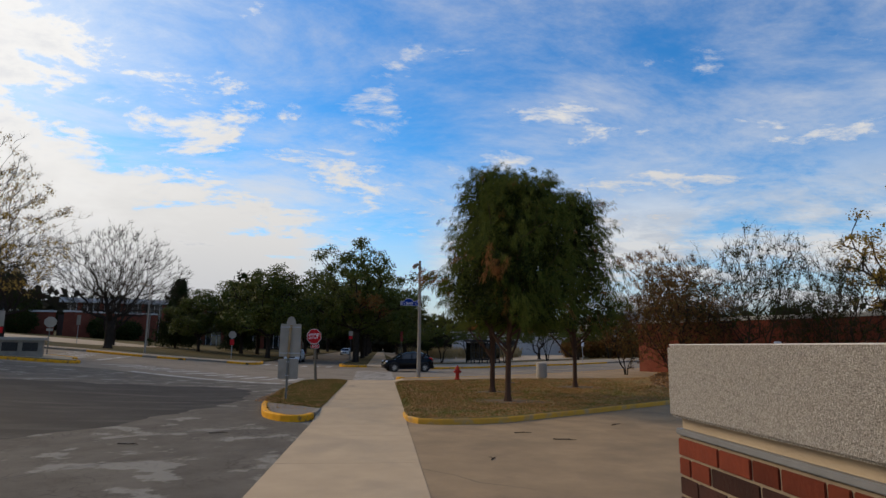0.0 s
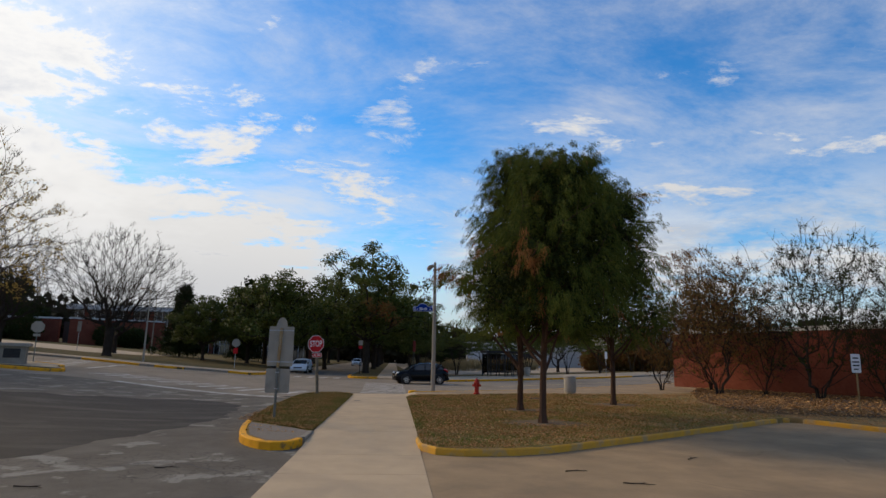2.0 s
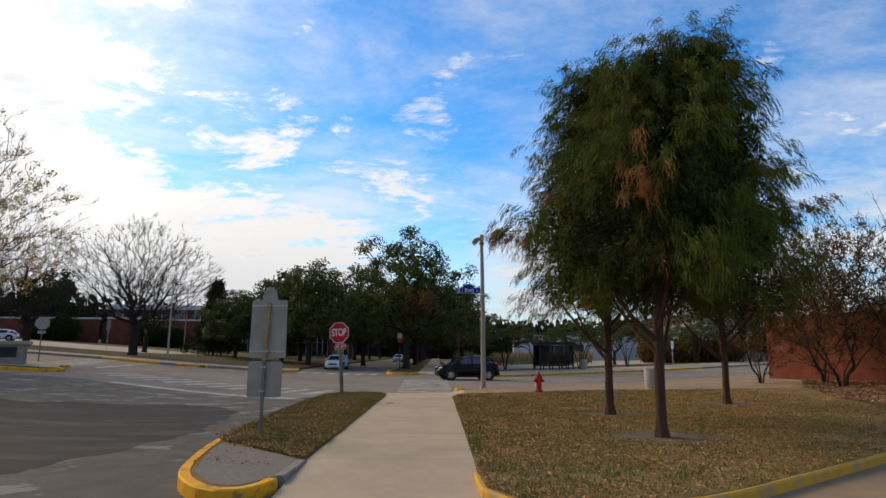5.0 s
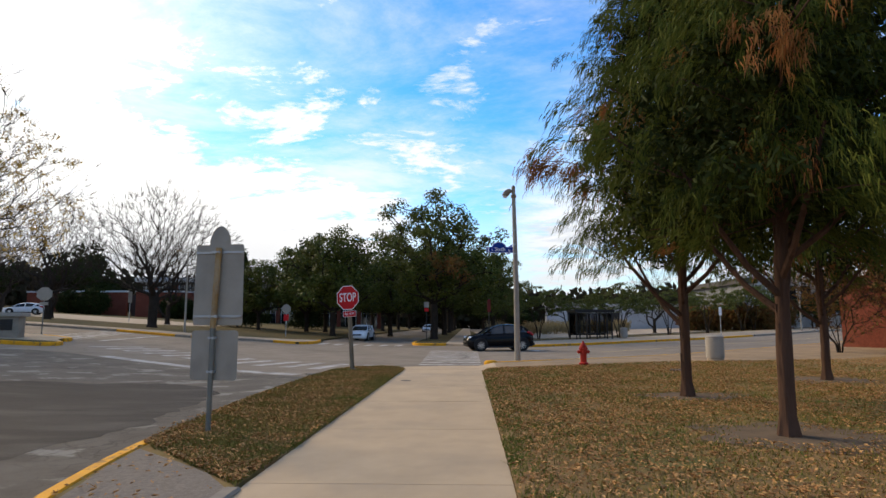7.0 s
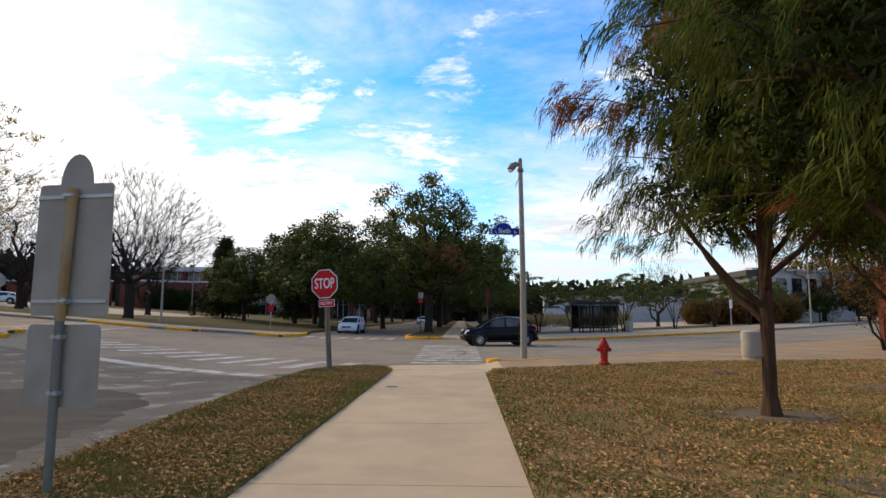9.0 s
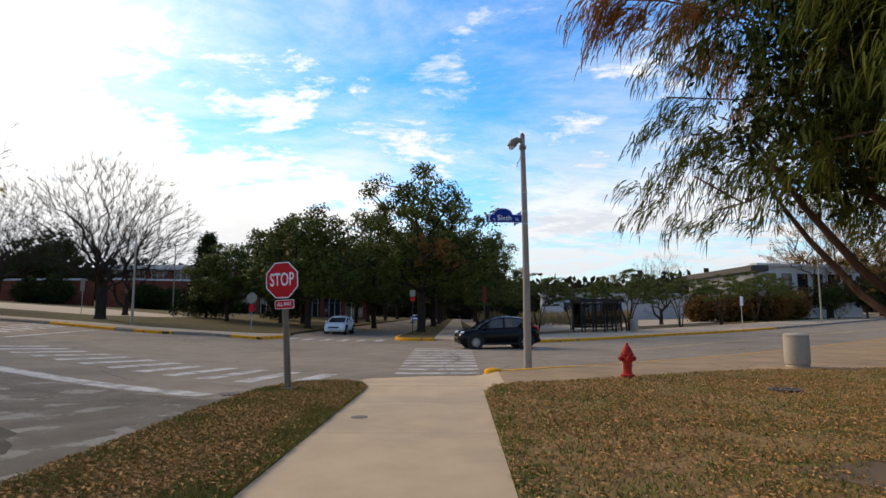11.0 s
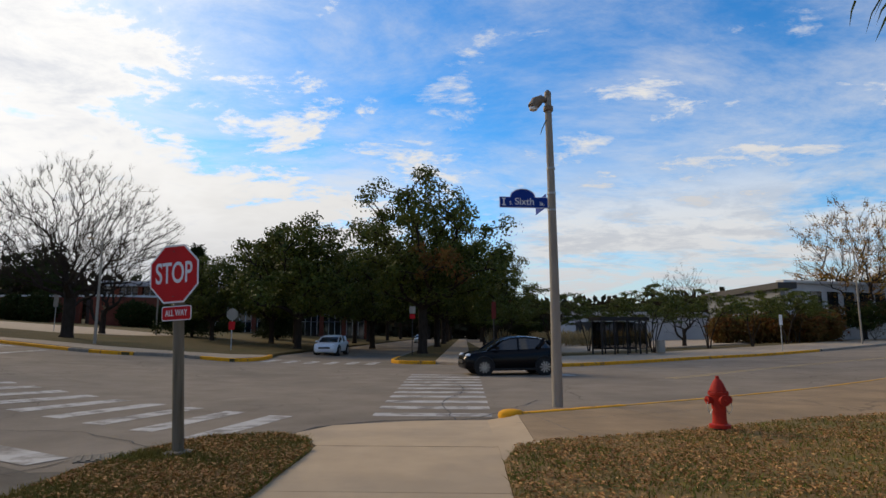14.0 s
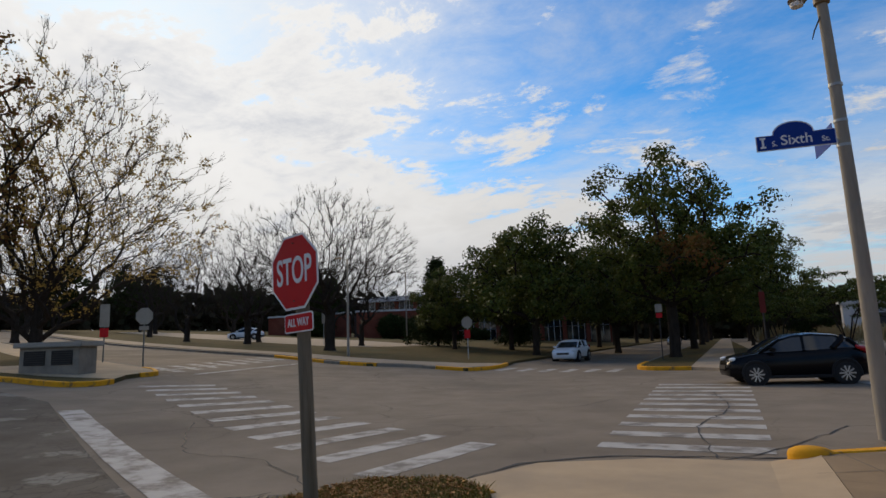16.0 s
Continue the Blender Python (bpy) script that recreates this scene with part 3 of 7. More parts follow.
def build_walk():
    """Concrete flags with sunk joints between them."""
    cuts = [-22, -18.6, -15.4, -12.2, -9.0, -5.8, -2.6, 0.6, 2.6, 5.3, 8.2, 11.2, 14.2, 17.0, 19.4]
    ground = thing("front_walk", (0, 0, 0), "tan concrete front walk of broad flags", "pavement", kind="structure")
    bm = bmesh.new()
    rows = [-22 + 0.5 * k for k in range(84)]
    for a, b in zip(rows, rows[1:]):
        bm.faces.new([bm.verts.new((x, y, walk_z(x, y) - 0.008)) for x, y in ((-1.24, a), (1.21, a), (1.21, b), (-1.24, b))])
    part("joint_bed", bm, M["joint"], ground, smooth=False)
    for a, b in zip(cuts, cuts[1:]):
        bm = bmesh.new()
        n = 4
        x0 = -1.25 if a < 17 else -1.28
        ring = [[bm.verts.new((x, a + 0.006 + (b - a - 0.012) * k / n, walk_z(0, a + (b - a) * k / n))) for k in range(n + 1)] for x in (x0, 1.22)]
        for k in range(n):
            bm.faces.new((ring[0][k], ring[1][k], ring[1][k + 1], ring[0][k + 1]))
        rim = [e for e in bm.edges if len(e.link_faces) == 1]
        g = bmesh.ops.extrude_edge_only(bm, edges=rim)
        for v in g["geom"]:
            if isinstance(v, bmesh.types.BMVert):
                v.co.z -= 0.12
        part("flag", bm, M["concrete"], ground, smooth=False)


build_walk()
slab("ramp", [(-1.28, 19.41), (1.22, 19.41), (1.76, 19.8), (1.76, 22.84), (1.36, 22.9), (-0.2, 22.75), (-1.6, 21.9), (-2.1, 20.3), (-1.6, 20.05)], M["concrete"],
     "tan concrete kerb ramp down to the street", "pavement", drop=0.1, cell=0.4, level=lambda x, y: walk_z(x, y) * max(0.0, min(1.0, (1.76 - x) / 0.5)) + 0.003)

LEFT_ISLAND = [(-1.25, 19.0), (-1.26, 12), (-1.26, 6.6), (-1.3, 5.3), (-1.36, 3.75), (-1.62, 3.2), (-2.05, 3.3), (-2.62, 4.2), (-3.02, 5.9), (-3.2, 7.2),
               (-3.3, 8.3), (-3.5, 11.6), (-3.56, 16.0), (-3.45, 18.6), (-3.0, 19.85), (-2.1, 20.2), (-1.5, 19.85)]
slab("verge", LEFT_ISLAND, M["soil"], "narrow grass verge strewn with fallen leaves", "lawn", off=0.012, cell=1.0)
slab("nose_pad", [(-1.34, 5.05), (-1.40, 3.85), (-1.65, 3.35), (-2.0, 3.45), (-2.52, 4.25), (-2.92, 5.9), (-3.04, 6.7), (-2.2, 6.0), (-1.75, 5.6)], M["gravel"],
     "grey gravelly concrete pad in the kerb nose", "pavement", off=0.018, drop=0.0, cell=1.0)
nose = smooth_line([(-1.30, 5.1), (-1.36, 3.75), (-1.62, 3.2), (-2.05, 3.3), (-2.62, 4.2), (-3.02, 5.9), (-3.2, 7.2)], 0.2)
cut = 6
kerb("kerb", nose[:cut], M["kerb"], "bare concrete kerb at the walk", 0.02)
kerb("kerb", nose[cut:], M["yellow_new"], "worn yellow painted kerb nose", 0.03, 0.16)
side = smooth_line([(-3.2, 7.22), (-3.3, 8.4), (-3.5, 11.6), (-3.56, 16.0), (-3.45, 18.6), (-3.0, 19.85), (-2.1, 20.2), (-1.5, 19.85)], 0.4)
kerb("kerb", side[:6], M["yellow_new"], "yellow kerb half hidden by grass", 0.005)
kerb("kerb", side[6:-7], M["kerb"], "low concrete kerb along the verge", 0.0)
kerb("kerb", side[-7:], M["yellow"], "faded yellow kerb by the storm drain", 0.0)

RIGHT_KERB = [(1.23, 4.35), (1.26, 3.35), (1.55, 2.8), (2.1, 2.65), (3.65, 3.0), (5.94, 4.6), (9.41, 7.15), (12.9, 9.6), (13.8, 10.0), (14.3, 9.5), (15.1, 6.6), (16.5, 2.0), (18, -4)]
LAWN = smooth_line(RIGHT_KERB, 0.5) + [(34, -4), (34, 30), (22, 31.5), (20.0, 25.5), (15, 23.2), (12, 23.0), (8.6, 22.9), (6.3, 22.0), (3.7, 20.6), (2.0, 19.9), (1.45, 19.4), (1.23, 18.4)]
slab("lawn", LAWN, M["soil"], "autumn lawn covered in brown fallen leaves", "lawn", off=0.012, cell=2.0)
slab("mulch_bed", [(13.6, 12.5), (15.0, 10.8), (18, 9.5), (33, 9), (33, 29), (21, 30), (17.5, 24), (14.5, 17)], M["mulch"], "leaf-strewn planting bed beside the brick wall", "planting bed", off=0.022, drop=0, cell=2.0)
rk = smooth_line(RIGHT_KERB, 0.35)
kerb("kerb", rk, M["yellow"], "weathered yellow kerb round the lawn", 0.004, 0.13)
slab("driveway", [(1.222, -30), (30, -30), (30, 12), (14, 12), (1.222, 4)], M["drive"], "tan stained concrete driveway", "driveway", off=ROAD + 0.010, drop=0, cell=2)
slab("side_road", [(-1.252, -30), (-1.252, 4), (-3, 9), (-3.3, 18.5), (-4.5, 18.3), (-16, 24.3), (-30, 27), (-40, -30)], M["worn"], "patchy worn asphalt of the side road", "road", off=ROAD + 0.004, drop=0, cell=0.5)
PATCH = smooth_line([(-4.6, 9.0), (-4.9, 12.6), (-6.5, 15.4), (-10, 15.0), (-17, 12.5), (-16, 4), (-8, 0.0), (-5.6, 4.2)], 0.3, True)
PATCH = [(x + 0.5 * noise.noise((x * 0.9, y * 0.9, 1)) + 0.2 * noise.noise((x * 4, y * 4, 2)), y + 0.5 * noise.noise((x * 0.9, y * 0.9, 5)) + 0.2 * noise.noise((x * 4, y * 4, 6))) for x, y in PATCH]
slab("asphalt_patch", PATCH, M["patch"],
     "dark newer asphalt patch", "road patch", off=ROAD + 0.007, drop=0, cell=0.5)

NEAR_KERB = [(1.77, 22.86), (3.3, 23.75), (6.9, 26.0), (11.7, 29.3), (17.9, 34.0), (30, 43.5), (60, 68), (110, 112)]
PLAZA = smooth_line(NEAR_KERB, 1.0) + [(130, 60), (60, 40), (33.9, 30.2), (22, 31.5), (20.0, 25.5), (15, 23.2), (12, 23.0), (8.6, 22.9), (6.3, 22.0), (3.7, 20.6), (2.0, 19.9), (1.77, 19.8)]
slab("street_pavement", PLAZA, M["drive"], "broad tan concrete pavement beside the street", "pavement", off=0.0, cell=3)
nk = smooth_line(NEAR_KERB, 0.6)
nub = lathe(bmesh.new(), [(0.19, -0.2), (0.195, -0.02), (0.18, 0.03), (0.13, 0.065), (0.06, 0.08), (0.0, 0.082)], 16)
for v in nub.verts:
    v.co.x = 1.66 + v.co.x * 1.35
    v.co.y += 22.86
solid("kerb", nub, M["yellow_new"], "rounded bright yellow kerb end at the ramp", "kerb", smooth=True)
slab("ramp_edge", [(1.222, 18.2), (1.8, 19.3), (2.2, 20.1), (1.77, 19.83), (1.222, 19.42)], M["concrete"], "concrete edge where the walk widens into the ramp", "pavement", drop=0.1, cell=0.5, level=lambda x, y: 0.002)
kerb("kerb", nk[0:5], M["yellow_new"], "bright yellow kerb beside the ramp", 0.02, 0.2)
kerb("kerb", nk[4:57], M["yellow"], "faded yellow kerb edge of the pavement", 0.012, 0.15)

FAR_KERB_R = [(1.12, 47), (1.12, 42.2), (1.5, 41.0), (2.6, 40.6), (5.6, 42.0), (15.1, 49.0), (24, 55.0), (49, 78), (100, 125)]
slab("far_pavement", smooth_line(FAR_KERB_R, 1.0) + [(90, 128), (28, 69.0), (15.9, 58.9), (8, 53), (4.5, 49.5), (2.6, 47)], M["pale"], "pale concrete pavement across the street", "pavement", off=0, cell=4)
slab("parking_strip", [(1.13, 47.05), (2.55, 47.05), (4.45, 49.55), (7.95, 53.05), (15.85, 58.95), (28, 69.1), (90, 128.1), (90, 132), (26.5, 72.5), (6, 56), (2.6, 62), (1.13, 130)], M["lawn"], "thin strip of lawn under the street trees", "lawn", off=0.0, cell=4)
fk = smooth_line(FAR_KERB_R, 0.7)
kerb("kerb", fk[6:54], M["yellow_new"], "yellow kerb across the street", 0.02, 0.2)
kerb("kerb", fk[54:], M["kerb"], "concrete kerb across the street", 0.02, 0.2)
slab("far_walk", [(-0.9, 44.4), (1.1, 42.4), (1.1, 260), (-0.9, 260)], M["pale"], "straight concrete walk running on between trees", "pavement", off=0.0, cell=10)
slab("oak_verge", [(-0.92, 44.6), (-2.6, 44.7), (-3.3, 46), (-3.5, 50), (-3.6, 260), (-0.92, 260)], M["lawn"], "leafy verge under the street oaks", "lawn", off=0.0, cell=10)
kerb("kerb", smooth_line([(-0.85, 44.35), (-2.5, 44.5), (-3.3, 45.6), (-3.55, 48), (-3.6, 51)], 0.4), M["yellow_new"], "yellow kerb at the oak verge", 0.03, 0.22)
kerb("kerb", smooth_line([(-3.6, 51), (-3.65, 120), (-3.65, 250)], 5), M["kerb"], "long concrete kerb of the far road", 0.02, 0.2)

FAR_LEFT = [(-11.6, 250), (-11.6, 60), (-11.4, 50), (-10.7, 45.2), (-11.3, 42.2), (-13.3, 42.7), (-15.0, 43.2), (-17.2, 42.3), (-19.1, 42.6), (-21.5, 43.4), (-26.5, 45.6), (-36, 47.3), (-48.5, 50.5), (-73, 60), (-119, 79)]
slab("corner_lawn", smooth_line(FAR_LEFT, 2.0) + [(-140, 250)], M["lawn"], "lawn of the opposite corner", "lawn", off=0.0, cell=6)
fl = smooth_line(FAR_LEFT[3:], 0.5)
kerb("kerb", smooth_line([(-13.25, 42.72), (-15.0, 43.1), (-16.75, 42.55)], 0.4), M["kerb"], "low concrete kerb of the corner ramp", 0.02, 0.22)
kerb("kerb", smooth_line([(-19.25, 42.63), (-19.9, 42.75), (-20.55, 42.98)], 0.3), M["kerb"], "low concrete kerb of the corner ramp", 0.02, 0.22)
kerb("kerb", smooth_line([(-11.2, 48), (-10.75, 45.2), (-11.2, 42.5), (-13.2, 42.7)], 0.4), M["yellow_new"], "yellow kerb of the opposite corner", 0.03, 0.22)
kerb("kerb", smooth_line([(-16.8, 42.55), (-18.0, 42.35), (-19.2, 42.6)], 0.4), M["yellow_new"], "short yellow kerb beside a ramp", 0.03, 0.22)
kerb("kerb", smooth_line([(-20.6, 43.0), (-21.5, 43.4), (-26.5, 45.6)], 0.5), M["yellow_new"], "yellow kerb along the rising street", 0.03, 0.22)
kerb("kerb", smooth_line([(-26.6, 45.62), (-36, 47.3), (-48.5, 50.5), (-73, 60), (-119, 79)], 1.5), M["kerb"], "concrete kerb of the rising street", 0.02, 0.2)
slab("corner_walk", [(-10.9, 45.3), (-11.5, 42.6), (-13.2, 43.0), (-15, 43.5), (-17.2, 43.0), (-19.1, 43.2), (-21.5, 44), (-26.5, 46.3), (-36, 48.0), (-48.5, 51.2), (-73, 60.8), (-119, 80),
                     (-119, 83), (-73, 63.6), (-48.5, 54), (-36, 50.6), (-26.5, 48.8), (-21, 46.8), (-17, 46), (-13, 46.2), (-11, 48)], M["pale"], "concrete pavement round the opposite corner", "pavement", off=0.012, drop=0, cell=4)
slab("forecourt", [(-30, 66), (-34, 62), (-60, 70), (-100, 88), (-100, 96), (-45, 84), (-28, 74)], M["pale"], "pale forecourt of the brick building", "pavement", off=0.014, drop=0, cell=6)

WEST = [(-60, 22), (-30, 26.4), (-22.9, 26.8), (-20.4, 26.8), (-18.9, 27.2), (-18.9, 28.2), (-20.3, 29.9), (-20.9, 31.6), (-23.3, 33.0), (-27.5, 34.4), (-36, 37.4), (-65, 48.5), (-120, 67)]
slab("west_lawn", smooth_line(WEST, 1.0) + [(-130, 40), (-130, -20), (-60, -20)], M["lawn"], "lawn of the near left corner", "lawn", off=0.0, cell=5)
slab("west_walk", smooth_line([(-19.2, 28.6), (-20.3, 29.9), (-20.9, 31.6), (-23.3, 32.9), (-27.5, 34.3), (-36, 37.3), (-65, 48.3)], 1.0) + [(-65, 45.5), (-36, 34.6), (-28, 31.8), (-28, 27.9), (-22, 27.8)], M["concrete"], "concrete corner pavement round the vault", "pavement", off=0.012, drop=0, cell=3)
kerb("kerb", smooth_line([(-34, 26.2), (-30, 26.4), (-22.9, 26.8), (-20.4, 26.75), (-19.1, 26.95), (-18.8, 27.6), (-19.1, 28.4)], 0.4), M["yellow_new"], "yellow kerb below the concrete vault", 0.03, 0.2)
kerb("kerb", smooth_line([(-20.6, 30.7), (-20.8, 31.6), (-22.2, 32.6), (-23.3, 33.0)], 0.3), M["yellow_new"], "yellow kerb tip at the crossing", 0.03, 0.2)
kerb("kerb", smooth_line([(-23.4, 33.02), (-27.5, 34.4), (-36, 37.4), (-65, 48.5), (-120, 67)], 1.5), M["kerb"], "concrete kerb up the hill", 0.02, 0.2)


def paint_z(x, y):
    return road_z(x, y) + 0.005


def build_markings():
    cross = thing("zebra_crossing", (0, 0, 0), "worn white bars of the crossing ahead", "road marking", kind="structure")
    for k in range(11):
        bm = bmesh.new()
        y = 23.75 + 1.2 * k
        strip(bm, (-1.15 - 0.03 * k, y), (1.32, y), 0.5, paint_z, 0.05)
        part("bar", bm, M["paint"], cross, smooth=False)
    cross = thing("zebra_crossing", (0, 0, 0), "worn white bars of the crossing over the side road", "road marking", kind="structure")
    for k in range(12):
        bm = bmesh.new()
        a = Vector((-3.55, 20.7)).lerp(Vector((-17.6, 28.3)), k / 11)
        strip(bm, a, a + Vector((0.55 + 0.11 * k, 2.75 - 0.09 * k)), 0.52, paint_z, 0.05)
        part("bar", bm, M["paint"], cross, smooth=False)
    cross = thing("zebra_crossing", (0, 0, 0), "white bars of the crossing over the rising street", "road marking", kind="structure")
    for k in range(8):
        bm = bmesh.new()
        a = Vector((-21.6, 33.6)).lerp(Vector((-24.2, 43.6)), k / 7)
        strip(bm, a, a + Vector((-3.0, 1.0)), 0.5, paint_z, 0.05)
        part("bar", bm, M["paint"], cross, smooth=False)
    cross = thing("zebra_crossing", (0, 0, 0), "faint bars of the crossing over the far road", "road marking", kind="structure")
    for k in range(6):
        bm = bmesh.new()
        strip(bm, (-4.4 - 1.15 * k, 43.6), (-4.4 - 1.15 * k, 46.2), 0.5, paint_z, 0.08)
        part("bar", bm, M["paint"], cross, smooth=False)
    for label, a, b, w in (("broad white stop bar on the side road", (-4.7, 18.9), (-14.0, 23.6), 0.55),
                           ("white stop bar on the rising street", (-20.0, 33.0), (-21.4, 42.3), 0.35),
                           ("thin white line beside the crossing", (-22.7, 33.4), (-24.9, 44.4), 0.2),
                           ("white stop bar across the street", (5.0, 35.5), (3.5, 38.8), 0.6)):
        bm = bmesh.new()
        strip(bm, a, b, w, lambda x, y: paint_z(x, y) + 0.004, 0.04)
        solid("stop_bar", bm, M["paint"], label, "road marking")
    bm = bmesh.new()
    line = smooth_line([(8.5, 34.0), (17, 41.2), (30, 50.8), (60, 76)], 2)
    for a, b in zip(line, line[1:]):
        strip(bm, a, b, 0.12, paint_z)
        strip(bm, (a[0] - 0.2, a[1] + 0.24), (b[0] - 0.2, b[1] + 0.24), 0.12, paint_z)
    solid("centre_line", bm, M["line"], "faded double yellow centre line", "road marking")


build_markings()


def crack(pts, seed, wide=0.02, label="dark jagged crack in the asphalt", level=None):
    rng = random.Random(seed)
    line = smooth_line(pts, 0.25)
    line = [(x + rng.uniform(-0.05, 0.05), y + rng.uniform(-0.05, 0.05)) for x, y in line]
    bm = bmesh.new()
    prev = None
    for k, (x, y) in enumerate(line):
        w = wide * rng.uniform(0.4, 1.4)
        nx, ny = line[min(k + 1, len(line) - 1)][0] - line[max(k - 1, 0)][0], line[min(k + 1, len(line) - 1)][1] - line[max(k - 1, 0)][1]
        n = math.hypot(nx, ny) or 1
        row = [bm.verts.new((x + s * ny / n * w, y - s * nx / n * w, (level or paint_z)(x, y) + 0.004)) for s in (-1, 1)]
        if prev:
            bm.faces.new((prev[0], row[0], row[1], prev[1]))
        prev = row
    solid("crack", bm, M["crack"], label, "crack")


crack([(-2.2, 20.6), (-1.6, 21.6), (-0.6, 22.5), (0.4, 22.75), (1.35, 22.95)], 1, 0.03, "dark gap where the ramp meets the road")
crack([(-1.8, 21.3), (-0.4, 22.2), (1.0, 23.3), (2.6, 26.5)], 2, 0.015)
crack([(0.6, 23.0), (0.2, 26.0), (0.7, 29.0), (0.3, 33.0)], 3, 0.014)
crack([(-3.9, 20.0), (-5.8, 21.2), (-7.6, 21.4), (-10, 23.8)], 4, 0.014)
crack([(-4.2, 19.6), (-5.2, 17.6), (-7.4, 16.9), (-9.0, 17.6)], 5, 0.016)
crack([(-6.5, 26), (-3.0, 28.5), (-1.8, 31), (2.0, 33)], 6, 0.012)
crack([(-12, 31), (-8, 33.5), (-4, 33.0), (1, 36.5)], 7, 0.014)
crack([(-2.2, 0.8), (-3.4, 1.6), (-4.6, 0.4), (-6.6, -1.2)], 8, 0.016)
crack([(-2.3, 20.7), (-1.85, 22.0), (-0.9, 22.78), (0.2, 23.05), (1.35, 23.22), (2.6, 24.1), (3.4, 25.1)], 21, 0.03, "dark gap where the ramp meets the asphalt")
crack([(2.4, -1.2), (4.4, -0.7), (6.0, 0.6), (9.0, 1.0)], 9, 0.008, "fine crack across the driveway")
crack([(1.3, -3.0), (3.0, -3.6), (6.0, -2.4)], 10, 0.008, "fine crack across the driveway")
def joint(a, b, wide=0.012):
    bm = bmesh.new()
    strip(bm, a, b, wide, lambda x, y: height(x, y) + 0.004)
    solid("pavement_joint", bm, M["joint"], "thin dark joint between pavement flags", "joint")


for a, b in (((2.6, 20.2), (2.0, 22.9)), ((4.6, 21.2), (3.9, 24.0)), ((7.2, 22.5), (5.6, 25.1)), ((9.4, 23.1), (7.7, 26.4)), ((12.0, 23.2), (10.0, 28.0)), ((15.0, 23.4), (12.5, 29.7)), ((17.0, 24.3), (15.2, 31.8)),
             ((1.6, 21.6), (6.0, 23.9)), ((6.0, 23.9), (17.5, 31.2))):
    joint(a, b)
crack([(-1.5, -1.0), (-3.5, -2.0), (-5.0, -4.0), (-4.4, -7.0)], 11, 0.014)


# ---- trees ----
def crown_points(rng, n, wide, low, high, shell=0.45, middle=0.42, lumps=0.3):
    """Points in an egg-shaped crown, denser towards an uneven outline."""
    seed, out = rng.uniform(0, 90), []
    mid = low + (high - low) * middle
    for _ in range(n):
        v = Vector((rng.gauss(0, 1), rng.gauss(0, 1), rng.gauss(0, 1))).normalized()
        r = rng.random() ** shell * (1 - lumps * 0.12 + lumps * noise.noise(v * 2.1 + Vector((seed, seed, 0))) * 1.5)
        out.append(Vector((v.x * wide * r, v.y * wide * r, mid + v.z * r * ((high - mid) if v.z > 0 else (mid - low)))))
    return out


def branch_out(rng, stems, targets, thrift=0.35, wander=0.07, rise=0.16, tip=0.012, power=2.35):
    """Joins every target to the nearest fit place on the growing tree. Returns chains of points and radii, thick ones first."""
    pos, up, way = [], [], []
    for stem in stems:
        for k, p in enumerate(stem):
            pos.append(Vector(p))
            up.append(len(pos) - 2 if k else -1)
            way.append(way[-1] + (pos[-1] - pos[-2]).length if k else 0.0)
    first = len(pos)
    cap = first + len(targets) * 8
    arr, dist = np.zeros((cap, 3)), np.full(cap, 1e9)
    for k, p in enumerate(pos):
        arr[k], dist[k] = p, way[k]
    for t in sorted(targets, key=lambda q: (q - pos[0]).length):
        n = len(pos)
        d = arr[:n] - np.array(t)
        span = np.sqrt((d * d).sum(1))
        cost = span + thrift * dist[:n] + 1.5 * np.maximum(0, d[:, 2])
        cost[:max(1, first // 3)] += 3 if len(stems) == 1 else 0
        j = int(np.argmin(cost))
        a, length = pos[j], float(span[j])
        steps = max(1, min(6, int(length / 0.55)))
        back = up[j]
        lead = (a - pos[back]).normalized() if back >= 0 else Vector((0, 0, 1))
        ctrl = a + lead * length * 0.14 + (t - a) * 0.36 + Vector((0, 0, rise * length * 0.5))
        last = j
        for k in range(1, steps + 1):
            f = k / steps
            p = a * (1 - f) ** 2 + ctrl * 2 * f * (1 - f) + t * f * f
            if k < steps:
                p = p + Vector([rng.uniform(-1, 1) for _ in range(3)]) * wander * length / steps
            pos.append(p)
            up.append(last)
            way.append(way[last] + (p - pos[last]).length)
            last = len(pos) - 1
            arr[last], dist[last] = p, way[last]
    n = len(pos)
    area = [0.0] * n
    kids = [[] for _ in range(n)]
    for k in range(n - 1, -1, -1):
        if not kids[k]:
            area[k] = tip ** power
        if up[k] >= 0:
            kids[up[k]].append(k)
            area[up[k]] += area[k]
    rad = [v ** (1 / power) for v in area]
    chains, todo = [], [(k, -1) for k in range(n) if up[k] < 0]
    while todo:
        k, root = todo.pop()
        pts, rr = ([pos[root]], [min(rad[root], rad[k] * 1.15)]) if root >= 0 else ([], [])
        while True:
            pts.append(pos[k])
            rr.append(rad[k])
            if not kids[k]:
                break
            heir = max(kids[k], key=lambda c: area[c])
            todo += [(c, k) for c in kids[k] if c != heir]
            k = heir
        chains.append((pts, rr))
    return sorted(chains, key=lambda c: -c[1][0])


